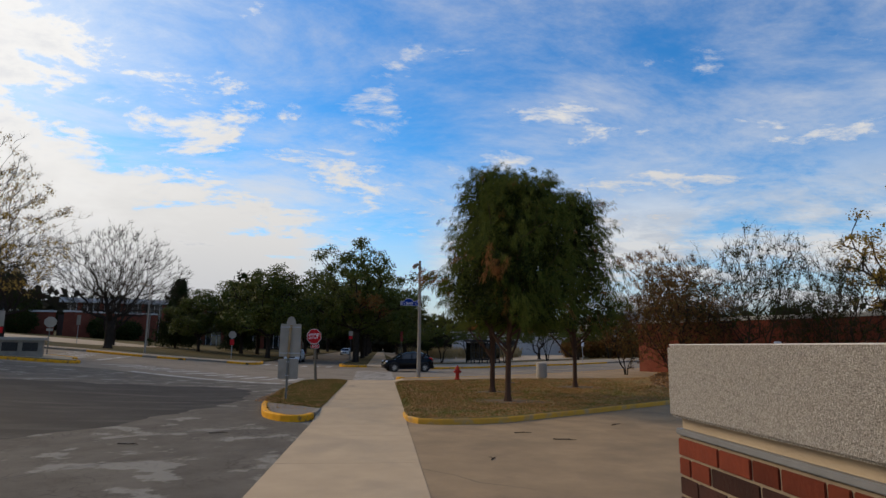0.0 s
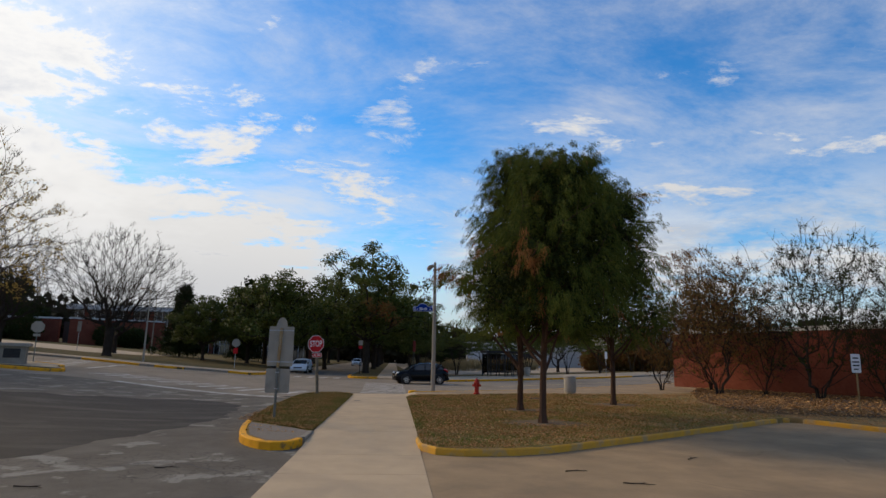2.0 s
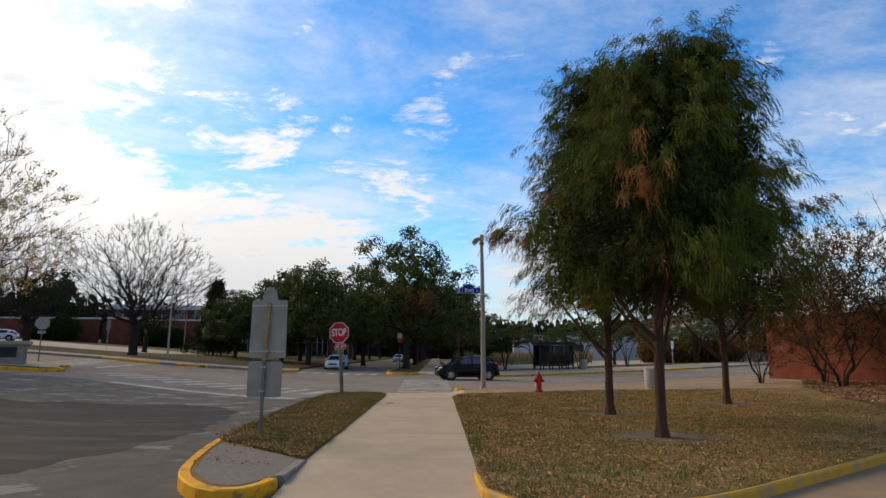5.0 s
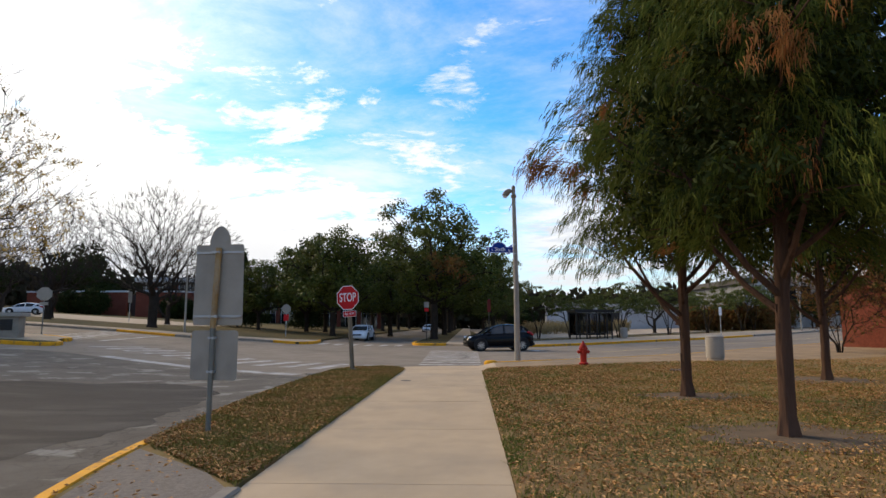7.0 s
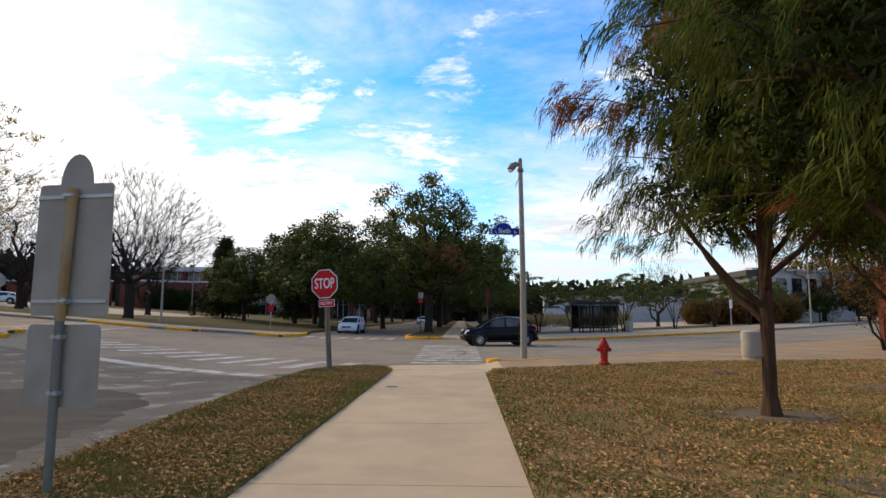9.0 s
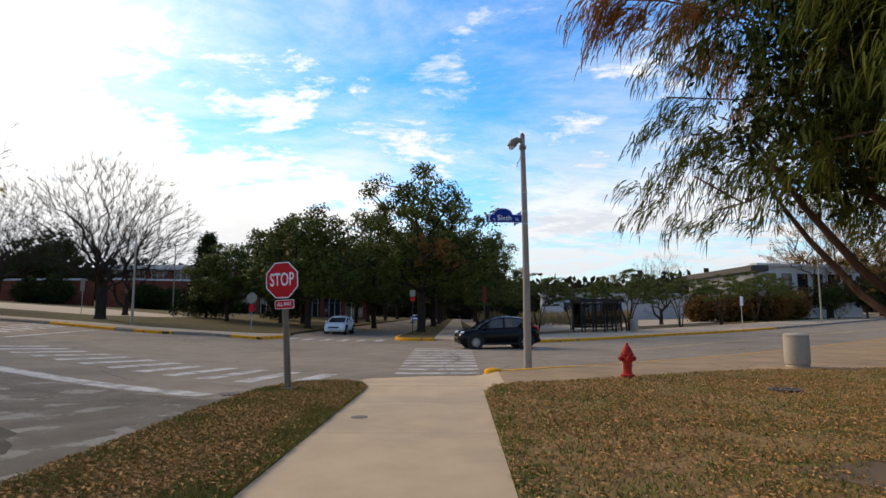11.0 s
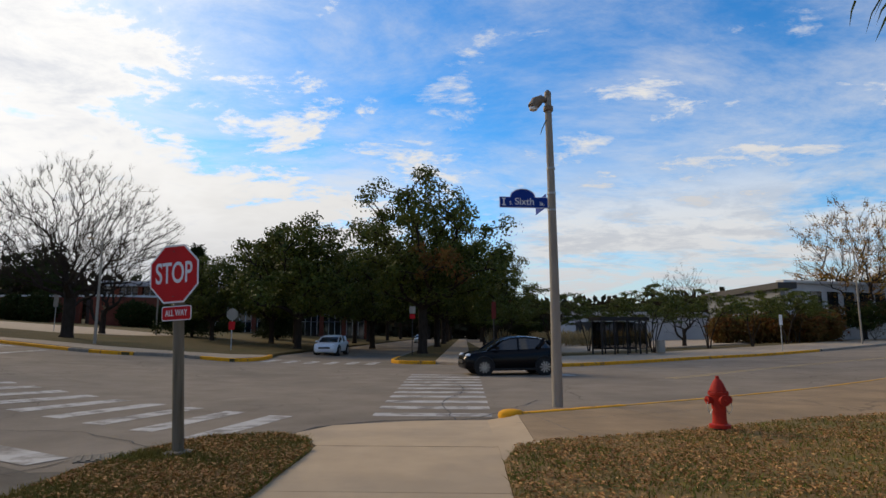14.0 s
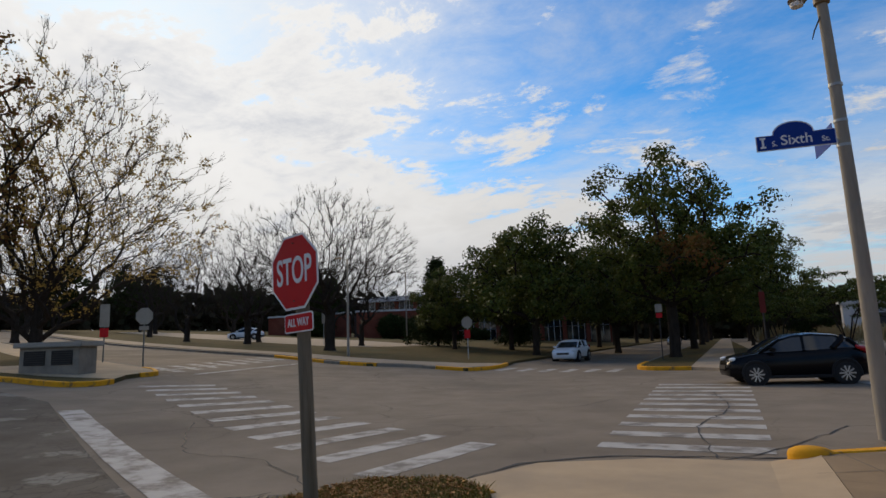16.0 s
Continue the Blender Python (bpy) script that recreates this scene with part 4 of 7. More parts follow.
def wood_parts(ob, chains, bark, fine, thick=0.03, trunks=1):
    """Trunk, limbs and twigs of a tree, as three kinds of part."""
    for pts, rr in chains[:trunks]:
        rr = list(rr)
        rr[0] *= 1.35
        part("trunk", tube(bmesh.new(), pts, rr, 10), bark, ob)
    for nm, mat, group in (("branch_network", bark, [c for c in chains[trunks:] if c[1][0] >= thick]), ("twig_network", fine, [c for c in chains[trunks:] if c[1][0] < thick])):
        if group:
            bm = bmesh.new()
            for pts, rr in group:
                tube(bm, pts, rr, 6 if rr[0] > thick else 3, cap=False)
            tagged(part(nm, bm, mat, ob), kind="stuff")


def sprigs(rng, targets, centre, count, length, tip):
    """Short end twigs that fan outwards and up from the ends of the branches."""
    out = []
    for t in targets:
        o = (t - centre).normalized()
        for _ in range(count):
            d = (o + Vector((rng.gauss(0, 0.45), rng.gauss(0, 0.45), rng.gauss(0.2, 0.35)))).normalized()
            m = t + d * length * rng.uniform(0.3, 0.6)
            out.append(([t, m, m + (d + Vector((rng.gauss(0, 0.3), rng.gauss(0, 0.3), 0.15))) * length * rng.uniform(0.3, 0.6)], [tip, tip * 0.85, tip * 0.5]))
    return out


def leaf_quads(centres, ways, rng, length, width, droop, count, spread):
    """Many small leaves round each centre, as narrow bent quads."""
    verts, faces = [], []
    for c, w in zip(centres, ways):
        for _ in range(count):
            o = c + Vector((rng.gauss(0, spread), rng.gauss(0, spread), rng.gauss(0, spread)))
            d = (w * 0.6 + Vector((rng.uniform(-1, 1), rng.uniform(-1, 1), rng.uniform(-1, 1) - droop))).normalized()
            s = d.cross(Vector((rng.uniform(-1, 1), rng.uniform(-1, 1), rng.uniform(-1, 1)))).normalized() * width * rng.uniform(0.6, 1.2)
            e = o + d * length * rng.uniform(0.6, 1.3)
            m = o.lerp(e, 0.5)
            i = len(verts)
            verts += [o, m + s, e, m - s]
            faces.append((i, i + 1, i + 2, i + 3))
    return verts, faces


def unit(v):
    return v / np.maximum(1e-9, np.linalg.norm(v, axis=-1, keepdims=True))


def quads_mesh(name, root, way, side, mat):
    """Lens-shaped leaves from their roots, ways and half widths."""
    v = np.stack((root, root + way * 0.5 + side, root + way, root + way * 0.5 - side), 1).reshape(-1, 3)
    return mesh_from(name, v.tolist(), np.arange(len(v)).reshape(-1, 4).tolist(), mat)


def leaf_clumps(name, seed, centres, radius, count, length, width, mat, flat=0.75):
    """Leaves that clothe rounded clumps, most of them facing outwards and up."""
    g = np.random.default_rng(seed)
    c = np.repeat(np.array([tuple(p) for p in centres]), count, 0)
    n = len(c)
    r = np.repeat(radius * g.uniform(0.6, 1.25, len(centres)), count)[:, None]
    v = unit(g.normal(0, 1, (n, 3)) + np.array([0, 0, 0.35]))
    root = c + v * r * g.uniform(0.35, 1.08, (n, 1)) * np.array([1, 1, flat])
    face = unit(v + g.normal(0, 0.45, (n, 3)))
    d = unit(np.cross(face, g.normal(0, 1, (n, 3))))
    side = np.cross(face, d) * width * g.uniform(0.6, 1.2, (n, 1))
    return quads_mesh(name, root, d * length * g.uniform(0.6, 1.3, (n, 1)), side, mat)


def bare_tree(name, label, at, seed, tall, wide, low, n=420, tip=0.011, twigs=4, twig=0.75, leaf=None, group="", lean=0.0, middle=0.40, trunk=0.42):
    """A leafless or thinly leaved street tree."""
    rng = random.Random(seed)
    ob = thing(name, at, label, "tree", group)
    fork = Vector((lean, 0, low * 0.9))
    stem = [Vector((0, 0, -0.1)), Vector((0.02, 0.02, 0.3))] + [fork * f + Vector((rng.uniform(-0.05, 0.05), rng.uniform(-0.05, 0.05), 0)) for f in (0.35, 0.7, 1.0)]
    ends = crown_points(rng, n, wide, low, tall, 0.42, middle, 0.22)
    chains = branch_out(rng, [stem], ends, 0.46, 0.10, 0.16, tip, 2.05)
    scale = trunk / chains[0][1][0]
    chains = [(p, [max(tip * 0.9, q * (scale if q > 0.05 else 1.0)) if q > 0.05 else q for q in r]) for p, r in chains]
    wood_parts(ob, chains + sprigs(rng, ends, Vector((0, 0, low)), twigs, twig, tip * 0.8), M["bark"], M["twig"])
    if leaf:
        mat, share, count, spread, length, width = leaf
        use = [e for e in ends if rng.random() < share]
        ob_leaf = new("crown", leaf_clumps("crown", seed, use, spread, count, length, width, mat))
        ob_leaf.parent = ob
    return ob


def broadleaf(name, label, at, seed, tall, wide, low, n=130, clump=0.95, count=150, length=0.27, width=0.10, mat="oak_leaf", group="", trunk=0.3, rust=0, shell=0.36, middle=0.36):
    """A full-leaved tree: trunk, limbs, and clumps of leaves on the ends of its branches."""
    rng = random.Random(seed)
    ob = thing(name, at, label, "tree", group)
    stem = [Vector((0, 0, -0.1)), Vector((0, 0, 0.3)), Vector((0.05, 0, low * 0.5)), Vector((0, 0.05, low * 0.95))]
    ends = crown_points(rng, n, wide, low, tall, shell, middle, 0.24)
    chains = branch_out(rng, [stem], ends, 0.35, 0.14, 0.2, 0.02, 2.2)
    scale = trunk / chains[0][1][0]
    wood_parts(ob, [(p, [q * scale for q in r]) for p, r in chains], M["bark"], M["bark"])
    turned = sorted(ends, key=lambda q: (q - Vector((1.5, -wide, low))).length)[:rust]
    crown = new("crown", leaf_clumps("crown", seed, [e for e in ends if e not in turned], clump, count, length, width, M[mat]))
    crown.parent = ob
    if turned:
        o = new("turned_leaves", leaf_clumps("turned_leaves", seed + 1, turned, clump * 0.7, count // 2, length, width, M["red_leaf"]))
        o.parent = ob
        tagged(o, "rust-red leaves low in the crown")
    return ob


def stemmed_shrub(name, label, at, seed, tall, wide, low, mat, stems=6, n=230, count=9, spread=0.35, share=0.8, group="", category="shrub", length=0.12, width=0.05, twigs=3):
    """Many stems from one foot that fan out to a rounded crown."""
    rng = random.Random(seed)
    ob = thing(name, at, label, category, group)
    feet = []
    for k in range(stems):
        a = 6.283 * k / stems + rng.uniform(-0.3, 0.3)
        o = Vector((math.cos(a), math.sin(a), 0))
        feet.append([o * 0.12 + Vector((0, 0, -0.1)), o * 0.22 + Vector((0, 0, 0.5)), o * wide * rng.uniform(0.12, 0.24) + Vector((0, 0, low * rng.uniform(0.7, 1.0)))])
    ends = crown_points(rng, n, wide, low, tall, 0.45, 0.5, 0.3)
    chains = branch_out(rng, feet, ends, 0.3, 0.10, 0.2, 0.009, 2.3)
    wood_parts(ob, chains + sprigs(rng, ends, Vector((0, 0, low)), twigs, 0.6, 0.008), M["bark"], M["twig"], 0.02, stems)
    use = [e for e in ends if rng.random() < share]
    o = new("crown", leaf_clumps("crown", seed, use, spread, count, length, width, mat))
    o.parent = ob
    return ob


def plant(source, x, y, turn, size):
    return copy_thing(source, Matrix.Translation((x, y, height(x, y))) @ Matrix.Rotation(radians(turn), 4, "Z") @ Matrix.Diagonal((size, size, size, 1)))


def on(x, y, dz=0.0):
    return (x, y, height(x, y) + dz)


# bare and half-bare trees of the left
big = bare_tree("elm_tree", "tall half-bare tree with sparse yellow leaves", on(-33.4, 34.2), 11, 17.2, 9.6, 2.4, 1900, 0.0115, 5, 0.65, (M["fading_leaf"], 0.45, 18, 0.5, 0.16, 0.065), "bare street trees", trunk=0.36)
bare = bare_tree("elm_tree", "leafless spreading tree on the corner lawn", on(-28.6, 54.5), 5, 13.6, 7.6, 3.0, 1400, 0.0115, 5, 0.55, None, "bare street trees", trunk=0.42)
bare2 = bare_tree("elm_tree", "leafless tree with upswept branches", on(-43.0, 60.5), 23, 13.4, 6.0, 2.4, 420, 0.013, 4, 0.75, None, "bare street trees", middle=0.5, trunk=0.34)
for x, y, turn, size, src in ((-52, 61, 80, 0.9, bare2), (-46.5, 66, 200, 0.78, bare2), (-69, 70, 30, 1.0, bare2), (-62, 78, 140, 0.9, bare2), (-85, 84, 250, 1.0, bare2), (-58, 47, 310, 0.95, bare2), (-96, 70, 10, 1.1, bare2), (-33.0, 66, 60, 0.8, bare2)):
    plant(src, x, y, turn, size)

broadleaf("oak_tree", "half-turned oak with russet-brown leaves", on(-31.5, 28.0), 37, 17.0, 5.4, 3.5, 150, 0.75, 46, 0.2, 0.09, "red_leaf", "street oaks", 0.3, shell=0.5, middle=0.5)

# green oaks of the far corner and road
oak = broadleaf("oak_tree", "large spreading oak with dark green leaves", on(-2.5, 57.5), 7, 13.9, 7.4, 3.4, 220, 1.1, 120, group="street oaks", trunk=0.36, rust=12, shell=0.42)
green = broadleaf("oak_tree", "dense dark green tree on the corner lawn", on(-12.9, 60.0), 31, 10.9, 5.9, 2.4, 140, 1.05, 120, group="street oaks", trunk=0.28)
# shaded twin of the oaks: the far row's shade is in the leaf colour
dark = broadleaf("oak_tree", "far row tree with shade put into its near-black leaves", on(-16.5, 72), 43, 11.0, 5.0, 3.0, 70, 1.3, 46, 0.6, 0.25, "dark_leaf", "far street trees", 0.26)
for x, y, turn, size in ((3.6, 68, 130, 0.66), (-2.4, 80, 200, 0.95), (-2.4, 100, 20, 1.0)):
    plant(oak, x, y, turn, size)
for x, y, turn, size in ((-22.6, 66, 120, 0.72), (-18.0, 69, 60, 0.9), (-8.6, 72, 200, 1.0)):
    plant(green, x, y, turn, size)
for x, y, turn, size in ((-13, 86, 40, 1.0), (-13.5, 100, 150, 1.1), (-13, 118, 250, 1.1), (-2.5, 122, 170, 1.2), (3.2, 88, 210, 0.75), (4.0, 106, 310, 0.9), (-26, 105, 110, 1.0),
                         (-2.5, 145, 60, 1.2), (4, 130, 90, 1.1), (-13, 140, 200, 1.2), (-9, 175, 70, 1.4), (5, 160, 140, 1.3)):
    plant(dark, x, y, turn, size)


def conifer(at, tall, wide, seed, label):
    rng = random.Random(seed)
    ob = thing("pine_tree", at, label, "tree", "far street trees")
    part("trunk", tube(bmesh.new(), [(0, 0, -0.1), (0, 0, tall * 0.95)], [0.18, 0.03], 8), M["bark"], ob)
    cs, ws = [], []
    for k in range(900):
        f = rng.random() ** 1.2
        r = wide * (1 - f) ** 0.8 * math.sqrt(rng.random()) * (0.8 + 0.3 * math.sin(f * 40))
        a = rng.uniform(0, 6.3)
        cs.append(Vector((r * math.cos(a), r * math.sin(a), 0.6 + f * (tall - 0.6))))
        ws.append(Vector((math.cos(a), math.sin(a), -0.1)))
    v, f = leaf_quads(cs, ws, rng, 0.45, 0.07, 0.3, 14, 0.28)
    o = new("crown", mesh_from("crown", v, f, M["dark_leaf"]))
    o.parent = ob


conifer(on(-27.7, 73), 9.2, 3.5, 3, "dark pointed evergreen among the street trees")
conifer(on(-21.5, 82), 9.5, 2.6, 4, "dark evergreen behind the corner lawn")

# low trees of the far right pavement
def locust(at, seed):
    """A low tree of the pavement: leaning stems under flat layers of thin leaves."""
    rng = random.Random(seed)
    ob = thing("honey_locust", at, "small flat-topped tree with thin green leaves", "tree", "small pavement trees")
    feet = []
    for k in range(4):
        a = 1.57 * k + rng.uniform(-0.4, 0.4)
        o = Vector((math.cos(a), math.sin(a), 0))
        feet.append([o * 0.1 + Vector((0, 0, -0.1)), o * 0.25 + Vector((0, 0, 0.9)), o * rng.uniform(0.5, 0.9) + Vector((0, 0, 2.2))])
    ends = [Vector((3.3 * math.sqrt(rng.random()) * math.cos(a), 3.3 * math.sqrt(rng.random()) * math.sin(a), 0)) for a in [rng.uniform(0, 6.283) for _ in range(90)]]
    for e in ends:
        e.z = 5.3 - 0.16 * (e.x * e.x + e.y * e.y) + rng.choice((-0.15, -0.75, -1.25, -1.7)) * (1 - 0.09 * e.xy.length) + rng.gauss(0, 0.1)
    wood_parts(ob, branch_out(rng, feet, ends, 0.3, 0.16, 0.05, 0.014, 2.2), M["bark"], M["bark"], 0.03, 4)
    o = new("crown", leaf_clumps("crown", seed, ends, 0.5, 60, 0.17, 0.05, M["oak_leaf"], 0.28))
    o.parent = ob
    return ob


low_tree = locust(on(15, 57.3), 51)
for x, y, turn, size in ((7.8, 60.3, 60, 1.0), (22.3, 65.3, 150, 1.0), (27.6, 68.6, 280, 1.0), (18.5, 70, 330, 0.9), (35.5, 77.6, 20, 1.15), (38.3, 80.6, 200, 1.1), (3.8, 57.8, 250, 0.85), (11.5, 64, 140, 0.85)):
    plant(low_tree, x, y, turn, size)
plant(bare2, 24, 76, 40, 0.62)

gold = bare_tree("maple_tree", "tall thinning tree with yellow autumn leaves", on(53, 92), 19, 19.0, 9.0, 4.0, 420, 0.018, 5, 1.1, (M["yellow_leaf"], 0.7, 18, 0.8, 0.24, 0.09), "yellow maples", trunk=0.35)
plant(gold, 66, 99, 40, 0.75)
amber = broadleaf("maple_tree", "maple thick with orange-brown autumn leaves", on(38.5, 24.5), 29, 15.5, 6.2, 2.6, 150, 0.8, 60, 0.2, 0.09, "amber_leaf", "yellow maples", 0.3, shell=0.5)
plant(amber, 49, 17, 100, 1.0)
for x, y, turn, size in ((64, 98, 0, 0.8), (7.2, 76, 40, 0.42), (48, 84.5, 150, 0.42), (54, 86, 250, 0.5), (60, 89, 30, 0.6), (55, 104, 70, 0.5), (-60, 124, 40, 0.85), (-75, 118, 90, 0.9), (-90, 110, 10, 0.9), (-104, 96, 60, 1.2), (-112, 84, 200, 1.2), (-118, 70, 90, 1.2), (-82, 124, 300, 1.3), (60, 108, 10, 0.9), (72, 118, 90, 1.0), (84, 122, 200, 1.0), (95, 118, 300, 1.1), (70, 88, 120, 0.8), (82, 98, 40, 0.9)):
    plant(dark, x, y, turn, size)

# multi-stemmed shrubs before the brick wall
shrub = stemmed_shrub("tall_shrub", "multi-stemmed bare shrub with a few russet leaves", on(18.8, 23.2, 0.02), 61, 8.3, 3.1, 1.0, M["red_leaf"], 7, 520, 16, 0.38, 0.85, "shrubs by the wall", twigs=3)
shrub2 = stemmed_shrub("tall_shrub", "grey multi-stemmed shrub with sparse green tips", on(22.0, 19.4, 0.02), 67, 8.8, 3.5, 0.8, M["dark_leaf"], 9, 620, 10, 0.3, 0.6, "shrubs by the wall", twigs=3)
for x, y, turn, size, src in ((20.3, 26.8, 90, 0.8, shrub), (24.6, 15.6, 200, 0.85, shrub2), (27, 11.0, 300, 0.8, shrub2), (17.4, 27.4, 130, 0.72, shrub), (21.0, 22.4, 250, 0.62, shrub), (24.3, 18.0, 70, 0.6, shrub2)):
    o = plant(src, x, y, turn, size)
    o.location.z += 0.02
for x, y, turn, size in ((34, 88, 120, 0.5), (46, 86, 200, 0.55), (51, 87, 150, 0.6)):
    plant(shrub, x, y, turn, size)


def bush(at, wide, tall, seed, label, name="bush", group="clipped bushes by the brick wall", leaf="dark_leaf"):
    rng = random.Random(seed)
    ob = thing(name, at, label, "bush", group)
    bm = bmesh.new()
    for k in range(7):
        a = rng.uniform(0, 6.3)
        tube(bm, [(0, 0, -0.1), (wide * 0.5 * math.cos(a), wide * 0.5 * math.sin(a), tall * 0.6)], [0.05, 0.02], 5)
    part("stem", bm, M["bark"], ob)
    cs, ws = [], []
    for k in range(700):
        v = Vector((rng.gauss(0, 1), rng.gauss(0, 1), rng.gauss(0, 1))).normalized() * (0.65 + 0.35 * rng.random())
        cs.append(Vector((v.x * wide, v.y * wide, tall * 0.5 + v.z * tall * 0.5)))
        ws.append(v)
    v, f = leaf_quads(cs, ws, rng, 0.36, 0.13, 0.0, 6, 0.22)
    o = new("foliage", mesh_from("foliage", v, f, M[leaf]))
    o.parent = ob
    return ob


for k, (x, y, w, h) in enumerate(((-62, 97.5, 2.6, 4.2), (-66, 97.5, 2.2, 3.6), (-49.5, 101, 2.5, 3.8), (-46, 102.3, 2.4, 3.4), (-37.5, 108, 2.0, 1.6))):
    bush(on(x, y), w, h, 90 + k, "dark rounded evergreen bush against red brick")


russet = bush(on(32.5, 86), 2.0, 3.2, 131, "russet-leaved bush before the white building", group="russet bushes", leaf="red_leaf")
for x, y, turn, size in ((35.2, 84.6, 130, 1.0), (37.4, 83.2, 290, 1.1), (39.8, 82.0, 20, 0.95), (43.5, 85.0, 200, 1.1)):
    plant(russet, x, y, turn, size)


def limb_mesh(chains):
    bm = bmesh.new()
    for pts, rr in chains:
        tube(bm, pts, rr, 6 if rr[0] > 0.025 else 4, cap=False)
    return bm


def cypress(at, tall, wide, seed, label, top=(0.0, 0.0), rusty=(), hairs=56, broad=1.0):
    """A young bald cypress: shaggy trunk, rising limbs, and hanging plumes of fine feathery sprays."""
    rng = random.Random(seed)
    ob = thing("cypress_tree", at, label, "tree", "cypress trees on the lawn")
    def axis(z):
        f = z / tall
        return Vector((top[0] * f * f, top[1] * f * f, z))
    stem = [axis(tall * 0.95 * k / 14) + Vector((rng.uniform(-1, 1), rng.uniform(-1, 1), 0)) * 0.025 for k in range(15)]
    bm = bmesh.new()
    pts, rad = [Vector((0, 0, -0.1)), Vector((0, 0, 0.06)), Vector((0, 0, 0.3))] + stem[2:], [0.17, 0.135, 0.098] + [0.086 * (1 - k / 13.5) + 0.008 for k in range(13)]
    tube(bm, pts, rad, 22)
    for v in bm.verts:
        c = axis(v.co.z)
        a = math.atan2(v.co.y - c.y, v.co.x - c.x)
        k = 1 + 0.16 * noise.noise((a * 3.0, v.co.z * 0.5, seed)) + 0.10 * math.sin(a * 6 + seed) * max(0, 1 - v.co.z)
        v.co.x, v.co.y = c.x + (v.co.x - c.x) * k, c.y + (v.co.y - c.y) * k
    part("trunk", bm, M["red_bark"], ob)
    flakes = bmesh.new()
    for k in range(70):
        a, z = rng.uniform(0, 6.283), rng.uniform(0.1, 2.6)
        r, l = (0.100 if z < 0.5 else 0.088), rng.uniform(0.12, 0.4)
        o = Vector((math.cos(a), math.sin(a), 0))
        q = o.cross(Vector((0, 0, 1))) * rng.uniform(0.006, 0.014)
        c = axis(z)
        quad = [c + o * r - q, c + o * r + q, c + o * (r + 0.006) + q * 0.7 + Vector((0, 0, l)), c + o * (r + 0.006) - q * 0.7 + Vector((0, 0, l))]
        inner = [p - o * 0.03 for p in quad]
        va, vb = [flakes.verts.new(p) for p in quad], [flakes.verts.new(p) for p in inner]
        flakes.faces.new(va)
        for i in range(4):
            flakes.faces.new((va[i], vb[i], vb[(i + 1) % 4], va[(i + 1) % 4]))
    tagged(part("loose_bark", flakes, M["red_bark"], ob, smooth=False), kind="stuff")
    def reach(z, a):
        f = (z - 2.0) / (tall - 2.0)
        body = min(1.0, 0.90 + 0.6 * f) * max(0.0, 1 - max(0.0, f) ** 2.0) ** 0.66
        return wide * body * (0.92 + 0.34 * noise.noise((math.cos(a) * 1.5 + seed, math.sin(a) * 1.5, z * 0.55)))
    origin, out, turned, lift = [], [], [], []
    boughs = 130
    for k in range(boughs):
        f = ((k + rng.random()) / boughs) ** 0.9
        z, a = 2.7 + (tall - 3.0) * f, k * 2.4 + rng.uniform(-0.5, 0.5)
        r = reach(z, a) * (rng.uniform(0.74, 1.02) if k % 4 else rng.uniform(0.3, 0.6)) + 0.12
        o = Vector((math.cos(a), math.sin(a), 0))
        rust = rng.random() < 0.03
        for j in range(13 if f < 0.8 else 9):
            g = rng.random() ** 0.6
            origin.append(axis(z) + o * r * (0.42 + 0.60 * g) + Vector((rng.gauss(0, 0.24), rng.gauss(0, 0.24), rng.gauss(0, 0.17) + 0.35 * r * g * (0.3 + f) - 0.15)))
            out.append(o)
            turned.append(rust and g > 0.4 or rng.random() < 0.008)
            lift.append(f)
    for k in range(5):
        a = k * 1.256 + seed
        foot = axis(tall * 0.83) + Vector((math.cos(a), math.sin(a), 0)) * (0.75 if k else 0.0)
        for j in range(16):
            g = rng.random()
            origin.append(foot + Vector((rng.gauss(0, 0.30 * (1.1 - g)), rng.gauss(0, 0.30 * (1.1 - g)), tall * (0.16 if k == 0 else rng.uniform(0.06, 0.11)) * g)))
            out.append(Vector((math.cos(a), math.sin(a), 0)))
            turned.append(False)
            lift.append(1.0)
    ends = [p for k, p in enumerate(origin) if k % 8 == 0]
    for a, z, length, climb in rusty:
        o = Vector((math.cos(a), math.sin(a), 0))
        ends.append(axis(z) + o * length + Vector((0, 0, climb)))
        for k in range(34):
            f = rng.uniform(0.5, 1.04)
            origin.append(axis(z) + o * length * f + Vector((rng.gauss(0, 0.16), rng.gauss(0, 0.16), climb * f + rng.gauss(0, 0.10))))
            out.append(o)
            turned.append(f > 0.62 or rng.random() < 0.3)
            lift.append(0.4)
    chains = branch_out(rng, [stem], ends, 0.5, 0.10, 0.05, 0.010, 2.5)
    for k in range(6):
        a, z = k * 1.18 + seed, 1.35 + 0.22 * k
        o = Vector((math.cos(a), math.sin(a), 0))
        chains.append(([axis(z), axis(z + 0.40) + o * 0.5, axis(z + 1.05) + o * 1.05, axis(z + 1.7) + o * 1.5], [0.050, 0.042, 0.032, 0.018]))
    tagged(part("branch_network", limb_mesh(chains[1:]), M["red_bark"], ob), kind="stuff")
    g = np.random.default_rng(seed)
    turned, lift = np.array(turned), np.array(lift)
